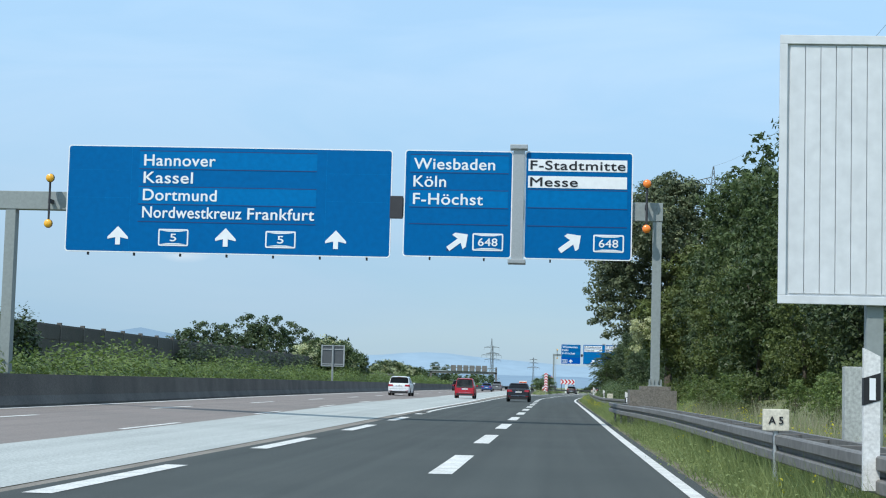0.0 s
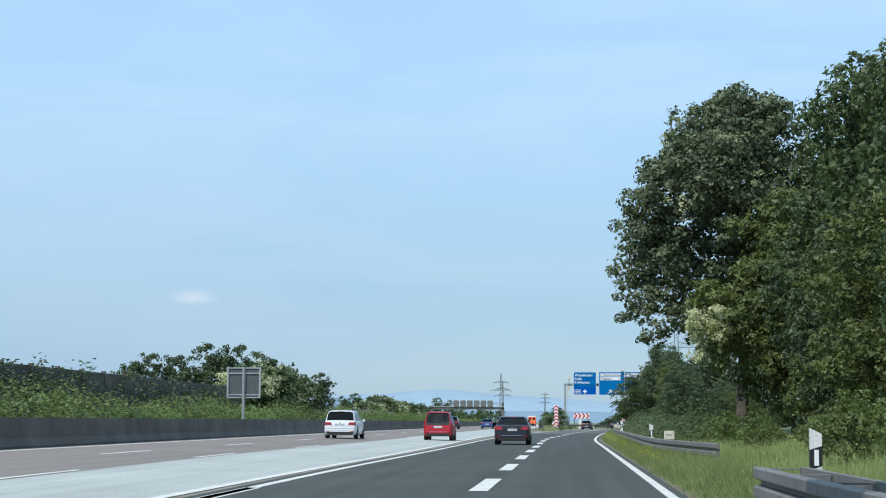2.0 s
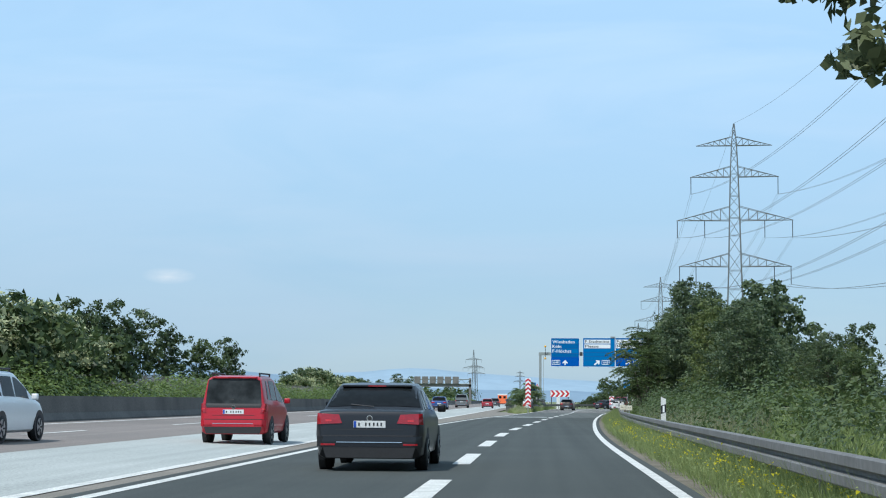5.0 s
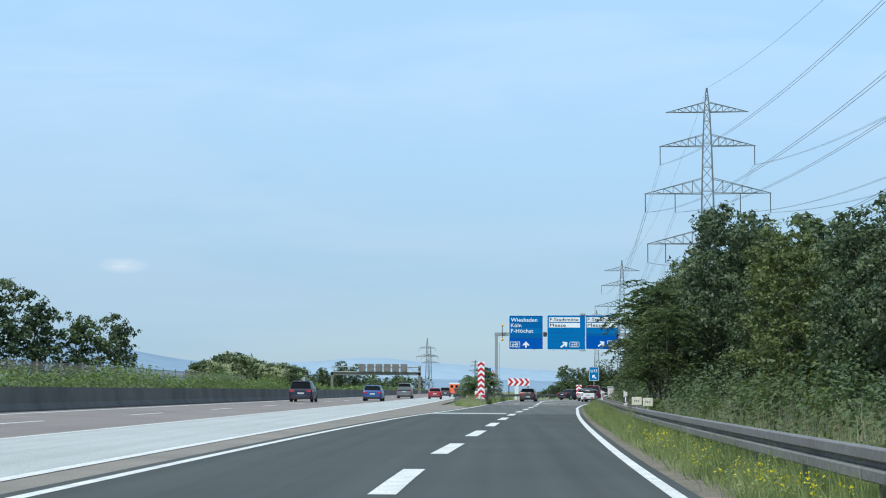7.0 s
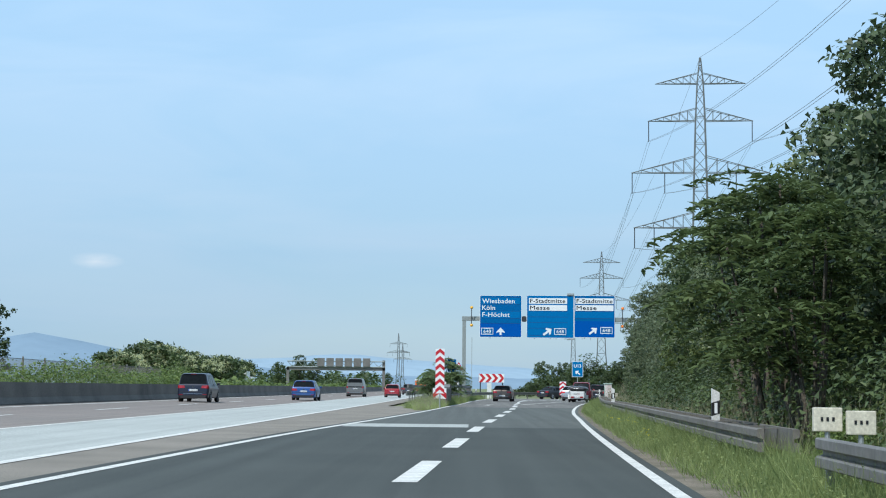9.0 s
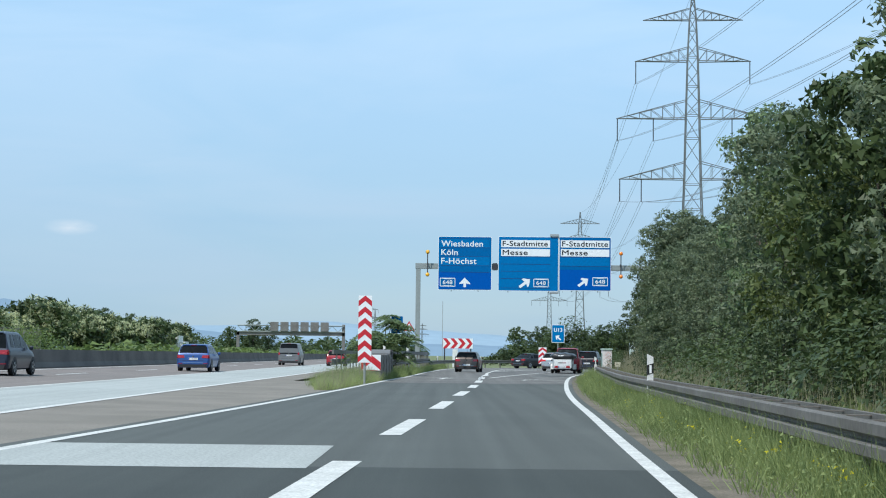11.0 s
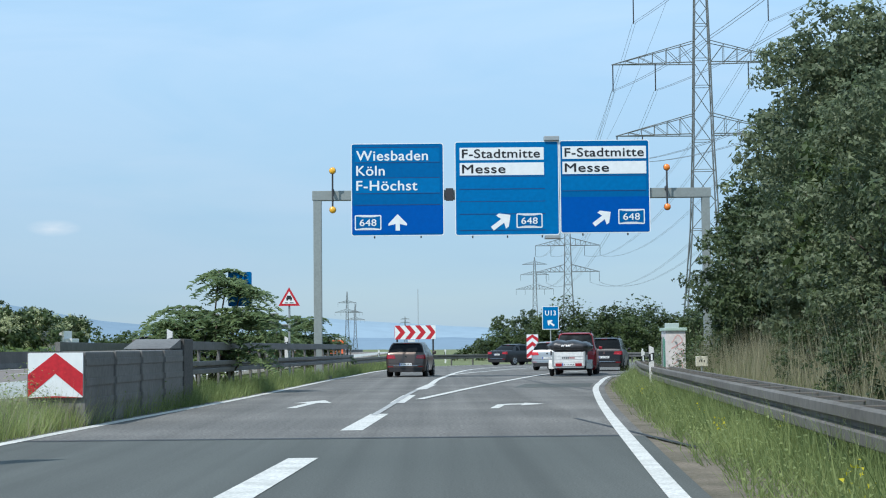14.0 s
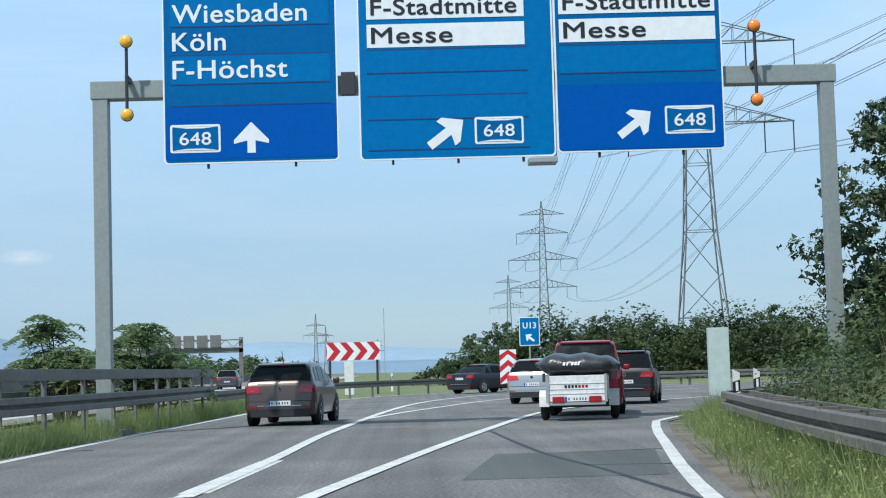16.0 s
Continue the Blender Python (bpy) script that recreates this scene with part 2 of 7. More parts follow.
LEAF_FRESH = leafy("fresh green undergrowth", (0.06, 0.095, 0.025), (0.22, 0.29, 0.085), 0.5, 0.4)
LEAF_PALE = leafy("cream blossom", (0.40, 0.43, 0.20), (0.72, 0.73, 0.46))
LEAF_BLUE = leafy("greyish willow leaves", (0.095, 0.15, 0.072), (0.29, 0.37, 0.175), 0.5, 0.45)
GRASS = leafy("verge grass", (0.105, 0.155, 0.048), (0.36, 0.42, 0.16), 0.6, 0.45)
# same grass with paler, brighter blade colours
GRASS_PALE = leafy("pale tall grass", (0.21, 0.26, 0.08), (0.52, 0.58, 0.24), 0.6, 0.5)
STRAW = leafy("dry grass stalks", (0.22, 0.205, 0.12), (0.46, 0.43, 0.29), 0.6)
FLOWER = leafy("yellow blossom", (0.55, 0.50, 0.02), (0.75, 0.66, 0.03), 0.6)


# ---- building helpers ----
def filled(outline):
    """Triangles that fill a flat outline, which may have notches."""
    from mathutils.geometry import tessellate_polygon
    return [tuple(t) for t in tessellate_polygon([[Vector((x, y, 0)) for x, y in outline]])]


def mesh_object(name, verts, faces, mat, parent=None, label="", smooth=False):
    me = bpy.data.meshes.new(name)
    me.from_pydata([tuple(v) for v in verts], [], faces)
    me.materials.append(mat)
    if smooth:
        me.polygons.foreach_set("use_smooth", [True] * len(me.polygons))
    me.update()
    ob = new(name, me)
    if parent is not None:
        ob.parent = parent
    if label:
        tagged(ob, label)
    return ob


def part(name, bm, mat, parent=None, label="", smooth=False):
    me = bpy.data.meshes.new(name)
    bmesh.ops.recalc_face_normals(bm, faces=bm.faces)
    bm.to_mesh(me)
    bm.free()
    me.materials.append(mat)
    if smooth:
        me.polygons.foreach_set("use_smooth", [True] * len(me.polygons))
    ob = new(name, me)
    if parent is not None:
        ob.parent = parent
    if label:
        tagged(ob, label)
    return ob


def thing(name, label, category, group="", at=(0, 0, 0), turn=0.0, kind=""):
    e = new(name)
    e.matrix_basis = pose(*at, 0, 0, turn)
    return tagged(e, label, category, group, kind)


def box(bm, lo, hi, bevel=0.0, m=None):
    """A box from corner to corner, its edges rounded where bevel is given."""
    r = bmesh.ops.create_cube(bm, size=1)
    vs = r["verts"]
    for v in vs:
        v.co = Vector([(lo[i] + hi[i]) / 2 + v.co[i] * (hi[i] - lo[i]) for i in range(3)])
    if bevel:
        es = {e for v in vs for e in v.link_edges}
        out = bmesh.ops.bevel(bm, geom=list(es), offset=bevel, segments=2, affect='EDGES', profile=0.7)
        vs = list({v for f in out["faces"] for v in f.verts} | {v for v in vs if v.is_valid})
    if m is not None:
        bmesh.ops.transform(bm, matrix=m, verts=[v for v in vs if v.is_valid])
    return bm


def bar(bm, a, b, r=0.05, sides=8, r2=None):
    """A round bar from a to b."""
    a, b = Vector(a), Vector(b)
    d = b - a
    m = Matrix.Translation((a + b) / 2) @ d.to_track_quat('Z', 'Y').to_matrix().to_4x4()
    bmesh.ops.create_cone(bm, cap_ends=True, segments=sides, radius1=r, radius2=r if r2 is None else r2, depth=d.length, matrix=m)
    return bm


def bars(segments, r, sides=4):
    """Many thin bars as one mesh: vertices and faces."""
    vs, fs = [], []
    for a, b, *own in segments:
        rr = own[0] if own else r
        a, b = Vector(a), Vector(b)
        d = (b - a).normalized()
        u = d.orthogonal().normalized()
        w = d.cross(u)
        k = len(vs)
        for p in (a, b):
            for i in range(sides):
                t = 2 * math.pi * (i + 0.5) / sides
                vs.append(p + (u * math.cos(t) + w * math.sin(t)) * rr)
        for i in range(sides):
            j = (i + 1) % sides
            fs.append((k + i, k + j, k + sides + j, k + sides + i))
        fs.append(tuple(range(k + sides - 1, k - 1, -1)))
        fs.append(tuple(range(k + sides, k + 2 * sides)))
    return vs, fs


def prism(bm, outline, lo, hi, axis=1):
    """A flat outline pushed out from lo to hi along an axis; the outline gives the other two coordinates."""
    def at(p, k):
        q = [0, 0, 0]
        rest = [i for i in range(3) if i != axis]
        q[rest[0]], q[rest[1]], q[axis] = p[0], p[1], k
        return q
    a = [bm.verts.new(at(p, lo)) for p in outline]
    b = [bm.verts.new(at(p, hi)) for p in outline]
    bm.faces.new(a)
    bm.faces.new(b[::-1])
    for i in range(len(a)):
        j = (i + 1) % len(a)
        bm.faces.new((a[i], b[i], b[j], a[j]))
    return bm


def rounded(x0, z0, x1, z1, r, n=5):
    pts = []
    for cx, cz, a0 in ((x1 - r, z0 + r, -90), (x1 - r, z1 - r, 0), (x0 + r, z1 - r, 90), (x0 + r, z0 + r, 180)):
        for i in range(n + 1):
            a = radians(a0 + 90 * i / n)
            pts.append((cx + r * math.cos(a), cz + r * math.sin(a)))
    return pts


def curve(pts):
    """x as a smooth function of y through the given (y, x) pairs."""
    ys, xs = np.array([p[0] for p in pts], float), np.array([p[1] for p in pts], float)
    sl = np.gradient(xs, ys)

    def at(y):
        y = float(y)
        if y <= ys[0]:
            return float(xs[0] + sl[0] * (y - ys[0]))
        if y >= ys[-1]:
            return float(xs[-1] + sl[-1] * (y - ys[-1]))
        i = int(np.searchsorted(ys, y) - 1)
        h = ys[i + 1] - ys[i]
        s = (y - ys[i]) / h
        return float((2 * s**3 - 3 * s**2 + 1) * xs[i] + (s**3 - 2 * s**2 + s) * h * sl[i] + (-2 * s**3 + 3 * s**2) * xs[i + 1] + (s**3 - s**2) * h * sl[i + 1])
    return at


def strip(name, left, right, y0, y1, z, mat, step=2.0, thick=0.0, parent=None, label=""):
    """A flat band between two lines, from y0 to y1."""
    n = max(1, int((y1 - y0) / step))
    vs, fs = [], []
    for i in range(n + 1):
        y = y0 + (y1 - y0) * i / n
        vs += [(left(y), y, z + road_z(left(y))), (right(y), y, z + road_z(right(y)))]
        if i:
            k = 2 * i
            fs.append((k - 2, k - 1, k + 1, k))
    return mesh_object(name, vs, fs, mat, parent, label)


def sweep(path, section, close=True):
    """A section (offset, height) carried along a path of (x, y, z): vertices and faces."""
    vs, fs = [], []
    n = len(section)
    for i, p in enumerate(path):
        a, b = Vector(path[max(0, i - 1)]), Vector(path[min(len(path) - 1, i + 1)])
        d = (b - a)
        d.z = 0
        d.normalize()
        side = Vector((d.y, -d.x, 0))
        for o, h in section:
            vs.append(Vector(p) + side * o + Vector((0, 0, h)))
        if i:
            k = n * i
            for j in range(n if close else n - 1):
                q = (j + 1) % n
                fs.append((k - n + j, k - n + q, k + q, k + j))
    if close:
        fs.append(tuple(range(n - 1, -1, -1)))
        fs.append(tuple(range(n * (len(path) - 1), n * len(path))))
    return vs, fs


def lettering(name, words, x, z, cap, mat, parent, width=None, y=-0.015, label=""):
    """Words in the built-in font, cap metres high, their lower left corner at (x, z), facing -y."""
    cu = bpy.data.curves.new(name, 'FONT')
    cu.body = words
    cu.size = cap / 0.729
    cu.space_character = 1.06
    tmp = bpy.data.objects.new(name, cu)
    scene.collection.objects.link(tmp)
    dg = bpy.context.evaluated_depsgraph_get()
    me = bpy.data.meshes.new_from_object(tmp.evaluated_get(dg))
    bpy.data.objects.remove(tmp)
    bpy.data.curves.remove(cu)
    co = np.empty(len(me.vertices) * 3)
    me.vertices.foreach_get("co", co)
    co = co.reshape(-1, 3)
    x0, x1 = co[:, 0].min(), co[:, 0].max()
    k = width / (x1 - x0) if width else 1.0
    polys = [tuple(q.vertices) for q in me.polygons]
    vs, fs = [], []
    d = 0.022 * cap
    for i, (dx, dz) in enumerate(((0, 0), (-d, 0), (d, 0), (0, -d * 0.8), (0, d * 0.8))):  # strokes thickened to a bold face
        n0 = len(vs)
        vs += [(x + (c[0] - x0) * k + dx, y - 0.0012 * i, z + c[1] + dz) for c in co]
        fs += [tuple(n0 + j for j in q) for q in polys]
    me = bpy.data.meshes.new(name)
    me.from_pydata(vs, [], fs)
    me.materials.append(mat)
    me.update()
    ob = new(name, me)
    ob.parent = parent
    if label:
        tagged(ob, label)
    return ob

# ---- the plan: lines of the road as x over y ----
x_right = curve([(-30, 1.65), (0, 1.62), (40, 1.6), (80, 1.68), (120, 1.75), (150, 1.85), (163, 2.08), (178, 2.48), (190, 2.85), (206, 3.42), (220, 4.0), (234, 4.65), (245, 5.15), (257, 5.85), (270, 6.75), (280, 7.5), (289, 8.25), (297, 9.0), (304, 9.85), (310, 10.6), (314, 11.2)])
x_dash = curve([(-30, -1.5), (0, -1.5), (60, -1.45), (120, -1.42), (150, -1.4), (160, -1.3), (171, -0.98), (185, -0.5), (200, 0.0), (224, 0.92), (236, 1.5), (248, 2.05), (260, 2.63), (271, 3.05), (278, 3.3), (296, 3.9), (302, 4.2), (315, 4.8), (325, 5.6)])
x_left = curve([(-30, -5.3), (0, -5.2), (40, -5.05), (80, -5.4), (110, -5.25), (150, -5.2), (185, -4.8), (208, -4.1), (233, -2.75), (244.4, -2.17), (257.3, -1.6), (268, -1.25), (276, -0.95), (287, -0.42), (304, 0.1), (313, 0.35), (330, 1.0), (345, 1.7)])
x_main = curve([(-30, -5.75), (30, -5.7), (70, -6.0), (110, -6.0), (158, -6.35), (190, -6.4), (290, -6.5), (500, -7.5), (900, -12)])
x_conc = curve([(-30, -8.7), (30, -8.7), (60, -9.45), (90, -10.2), (130, -10.15), (170, -10.35), (240, -10.5), (500, -11.5), (900, -15)])
x_lane = curve([(-30, -12.3), (60, -12.8), (106, -13.25), (126, -13.4), (200, -13.75), (500, -15.3), (900, -19)])
x_edge = curve([(-30, -14.4), (57, -15.0), (90, -15.9), (127, -16.4), (223, -17.1), (330, -17.5), (500, -18.7), (900, -22)])
x_wall = curve([(-30, -15.0), (57, -15.6), (90, -16.75), (127, -17.5), (223, -18.4), (330, -18.6), (500, -20), (900, -23.5)])


def road_z(x):
    """The motorway tilts up towards its fast lane."""
    return max(0.0, -0.025 * (x + 6.0)) if x > -18 else 0.3


x_rail = curve([(80, 3.5), (82, 3.35), (86, 3.0), (90, 2.74), (95, 2.64), (105, 2.72), (120, 2.88), (150, 3.2), (165, 3.48), (178, 3.82), (190, 4.2), (206, 4.85), (222, 5.55), (236, 6.15), (250, 6.8), (258, 7.35), (270, 8.2), (280, 8.95), (290, 9.7), (300, 10.6), (308, 11.5)])


# lines past the gantry, where the ramp bends away, as points of the plan
RIGHT_BEND = [(11.2, 314), (12.4, 317.5), (14.0, 321.5), (16.2, 326), (19.5, 331), (24, 335.5), (30, 339), (38, 342), (52, 345)]
INNER_BEND = [(8.0, 314), (8.7, 318), (9.7, 323), (11.4, 328), (14, 333.5), (18, 339), (24, 344), (32, 348), (46, 352)]
HATCH_BEND = [(4.9, 314), (5.7, 320), (6.9, 327), (8.4, 334), (10.6, 341), (14, 348), (19, 354), (27, 359.5), (40, 364)]
LEFT_BEND = [(0.37, 314), (0.75, 322), (1.15, 332), (1.75, 342), (2.9, 352), (5.3, 361.5), (10, 368.5), (18, 374), (34, 379)]


def band(name, a, b, z, mat, parent=None, label=""):
    vs, fs = [], []
    for i, (p, q) in enumerate(zip(a, b)):
        vs += [(*p, z), (*q, z)]
        if i:
            fs.append((2 * i - 2, 2 * i - 1, 2 * i + 1, 2 * i))
    return mesh_object(name, vs, fs, mat, parent, label)


def spline(pts, n=6):
    """A smooth line through points of the plan."""
    out = []
    P = [Vector((*p[:2], 0)) for p in pts]
    P = [P[0] * 2 - P[1]] + P + [P[-1] * 2 - P[-2]]
    for i in range(1, len(P) - 2):
        for k in range(n):
            t = k / n
            a, b, c, d = P[i - 1], P[i], P[i + 1], P[i + 2]
            q = 0.5 * (2 * b + (c - a) * t + (2 * a - 5 * b + 4 * c - d) * t * t + (3 * b - a - 3 * c + d) * t**3)
            out.append((q.x, q.y))
    out.append(pts[-1][:2])
    return out


def offset_line(pts, o):
    out = []
    for i, p in enumerate(pts):
        a, b = Vector(pts[max(0, i - 1)]), Vector(pts[min(len(pts) - 1, i + 1)])
        d = (b - a).normalized()
        out.append((p[0] + d.y * o, p[1] - d.x * o))
    return out


# ---- ground, roads ----
def ground_height(x, y):
    r = x_right(min(y, 314)) + (max(0, y - 314) * 3)
    h = -0.10 + (road_z(x) if y > -60 and x > -40 else 0)
    if x > r + 1.2:
        h += min(1.0, (x - r - 1.2) * 0.12)
    w = x_wall(y) - 1
    if x < w:
        h += min(1.0, (w - x) * 0.25)
    return h


def build_ground():
    xs = [-3000, -1200, -500, -200, -120, -80, -60, -45, -36, -32, -29, -27, -25, -23, -21, -20, -19, -18.5, -18, -17.5, -17, -16.5, -16, -15.5, -15, -14, -12, -9, -6, -4, 2, 3, 4, 5, 6, 7, 8, 9, 10, 11, 12, 14, 17, 21, 26, 34, 50, 90, 180, 500, 1200, 3000]
    ys = [-400, -100] + list(range(-40, 420, 10)) + [440, 480, 540, 620, 800, 1100, 1600, 2300, 3500, 4600]
    vs = [(x, y, ground_height(x, y)) for y in ys for x in xs]
    n = len(xs)
    fs = [(j * n + i, j * n + i + 1, (j + 1) * n + i + 1, (j + 1) * n + i) for j in range(len(ys) - 1) for i in range(n - 1)]
    tagged(mesh_object("ground", vs, fs, GROUND, smooth=True), "green meadow ground reaching to the hills", "ground", kind="structure")


build_ground()
tagged(strip("road", lambda y: x_left(y) - 0.35, lambda y: x_right(y) + 0.25, -30, 218.0, 0.0, ASPHALT), "dark grey asphalt of the exit lanes", "road", kind="structure")
tagged(strip("road", lambda y: x_left(y) - 0.35, lambda y: x_right(y) + 0.25, 218.0, 270.6, 0.0, ASPHALT_MID), "weathered grey asphalt of the exit lanes in the bend", "road", kind="structure")
tagged(strip("road", lambda y: x_left(y) - 0.35, lambda y: x_right(y) + 0.25, 270.6, 314, 0.0, ASPHALT_OLD), "worn lighter asphalt of the exit ramp", "road", kind="structure")
_l, _h, _i, _r = spline(LEFT_BEND), spline(HATCH_BEND), spline(INNER_BEND), spline(RIGHT_BEND)
tagged(band("road", offset_line(_l, -0.35), offset_line(_h, 1.2), 0.0, ASPHALT_OLD), "worn asphalt of the outer ramp lane bending away", "road", kind="structure")
tagged(band("road", offset_line(_h, 1.2), offset_line(_r, 0.25), -0.004, ASPHALT_OLD), "worn asphalt of the inner ramp lane bending away", "road", kind="structure")
tagged(strip("road", x_main, lambda y: x_left(y) - 0.35, -30, 272, -0.006, GORE, 2), "gritty brown gore between motorway and exit", "road", kind="structure")
tagged(strip("road", x_main, lambda y: x_main(y) + 1.6 + 0.0 * y, 272, 900, -0.006, GORE, 6), "gritty brown shoulder of the motorway", "road", kind="structure")
tagged(strip("road", x_conc, x_main, -30, 900, 0.002, CONCRETE_LANE, 4), "pale concrete motorway lane", "road", kind="structure")
tagged(strip("road", lambda y: x_wall(y) + 0.2, x_conc, -30, 900, 0.0, ASPHALT_BROWN, 4), "brownish asphalt of the fast motorway lanes", "road", kind="structure")
tagged(strip("pavement", lambda y: x_right(y) + 0.25, lambda y: x_right(y) + 1.3, -30, 314, -0.02, SOIL, 2), "bare soil and litter along the road edge", "verge", kind="structure")
tagged(band("pavement", offset_line(_r, 0.25), offset_line(_r, 1.3), -0.02, SOIL), "bare soil along the bend of the ramp", "verge", kind="structure")


# ---- road markings ----
MARKS = thing("road_marking", "white painted lane lines, dashes and arrows on the road", "road marking", kind="structure")


def line_mark(fx, w, y0, y1, z=0.006, step=3.0, mat=PAINT, name="line"):
    strip(name, lambda y: fx(y) - w / 2, lambda y: fx(y) + w / 2, y0, y1, z, mat, step, parent=MARKS)


def poly_line(pts, w, z=0.007, mat=PAINT, name="line"):
    band(name, offset_line(pts, -w / 2), offset_line(pts, w / 2), z, mat, MARKS)


line_mark(x_right, 0.17, -30, 314)
poly_line(_r, 0.19)
for k in range(-1, 27):
    y0 = 21.9 + 11.93 * (k - 1) if k < 12 else 21.9 + 11.93 * 11 + 11.95 * (k - 12)
    if y0 > 300:
        break
    line_mark(x_dash, 0.32, y0, y0 + 6.0, name="dash")
line_mark(lambda y: x_left(y), 0.2, 66, 314, name="line")
poly_line(_l, 0.2)
for k in range(-1, 5):
    line_mark(lambda y: x_left(y) + 0.02, 0.3, 16.2 + 12 * k, 22.2 + 12 * k, name="dash")
line_mark(x_main, 0.22, 62, 900, step=6)
line_mark(lambda y: x_conc(y) - 0.05, 0.15, 150, 900, step=6)
for k in range(0, 30):
    line_mark(lambda y: x_conc(y) - 0.2, 0.15, -20 + 18 * k, -14 + 18 * k, name="dash") if k < 8 else None
    line_mark(x_lane, 0.18, 16 + 18 * k, 22 + 18 * k, z=0.008, name="dash")
line_mark(x_edge, 0.22, -30, 900, step=6)
# the solid line that parts the two ramp lanes, and the hatched field
SOLID = spline([(3.98, 286.8), (4.12, 288), (5.25, 296.3), (6.5, 304.9), (7.75, 312.8), (8.75, 318.8), (9.8, 324), (11.5, 329)] + INNER_BEND[4:])
poly_line(SOLID, 0.2, z=0.013)
HATCH_L = spline([(3.9, 296), (4.2, 302.7), (4.42, 310.4), (4.7, 316), (5.0, 321.5), (5.45, 329), (6.25, 338.5), (7.6, 347), (10, 355), (14.2, 361.5), (21, 366.5)])
poly_line(HATCH_L, 0.2, z=0.0115)
poly_line([(x_dash(y) - 0.06, y) for y in range(278, 298, 3)], 0.12, z=0.0105, mat=PAINT_WORN)
HATCH_R = spline([(5.0, 321.5), (6.05, 327.8), (7.35, 334), (8.95, 341), (11.3, 347.5), (14.6, 352.5), (19.5, 356.5)], 8)
poly_line(HATCH_R, 0.2, z=0.0095)
for k in range(6, 42, 3):
    b = HATCH_R[k]
    a = min(HATCH_L, key=lambda q: (q[0] - b[0] + 0.4) ** 2 + (q[1] - b[1] - 0.6) ** 2)
    d = (Vector(b) - Vector(a))
    if d.length > 0.5:
        poly_line([a, tuple(Vector(a) + d * 0.5), b], 0.3, z=0.006, mat=PAINT_WORN, name="hatch_bar")


def arrow_mark(pts, at, turn, scale=1.0, mat=PAINT):
    ob = mesh_object("arrow", [(q[0] * scale, q[1] * scale, 0) for q in pts], filled(pts), mat, MARKS)
    ob.matrix_basis = pose(*at, 0.007, 0, 0, turn)


STRAIGHT = [(-0.1, 0), (0.1, 0), (0.1, 3.0), (0.42, 3.0), (0, 5.0), (-0.42, 3.0), (-0.1, 3.0)]
TURN = [(-0.1, 0), (0.12, 0), (0.12, 2.2), (0.28, 2.55), (0.55, 2.6), (0.55, 2.0), (1.15, 3.0), (0.55, 4.0), (0.55, 3.4), (0.2, 3.3), (-0.1, 2.7)]
arrow_mark(STRAIGHT, (1.45, 282), -4)
arrow_mark(TURN, (5.45, 280.8), -6, 0.78, PAINT)
# pale repair slab, transverse band and tar cracks
tagged(strip("road", lambda y: -3.4, lambda y: 0.35, 217.7, 221.9, 0.004, CONCRETE_LANE), "pale repair slab in the asphalt", "road", kind="structure")
CRACK = material("tar crack filler", (0.02, 0.02, 0.02), 0.6, bump=0.1)
tagged(strip("road", lambda y: x_left(y), lambda y: x_right(y), 270.5, 270.75, 0.003, CRACK), "dark joint across the ramp asphalt", "road", kind="structure")
CRACKS = thing("road_crack", "dark tar-filled cracks in the worn asphalt", "crack", kind="structure")
for pts in ([(7.6, 312), (7.9, 303), (8.3, 298.5), (8.6, 294)], [(6.6, 276), (7.3, 268)], [(8.2, 302.5), (9.6, 302.8)], [(8.1, 299.5), (9.2, 299.3)]):
    s_ = spline(pts)
    band("crack", offset_line(s_, -0.04), offset_line(s_, 0.04), 0.004, CRACK, CRACKS)
tagged(strip("road", lambda y: x_right(y) - 2.4, lambda y: x_right(y) - 0.2, 297.4, 302.6, 0.003, ASPHALT_MID), "dark asphalt patch in the ramp", "road", kind="structure")


# ---- guard rails ----
W_BEAM = [(-0.06, 0.44), (0.02, 0.44), (0.035, 0.455), (0.035, 0.545), (0.02, 0.56), (-0.045, 0.575), (-0.045, 0.615), (0.02, 0.63), (0.035, 0.645), (0.035, 0.735), (0.02, 0.75), (-0.06, 0.75)]
BOX_BEAM = [(-0.05, 0.60), (0.05, 0.60), (0.055, 0.62), (0.055, 0.73), (0.05, 0.75), (-0.05, 0.75), (-0.055, 0.73), (-0.055, 0.62)]


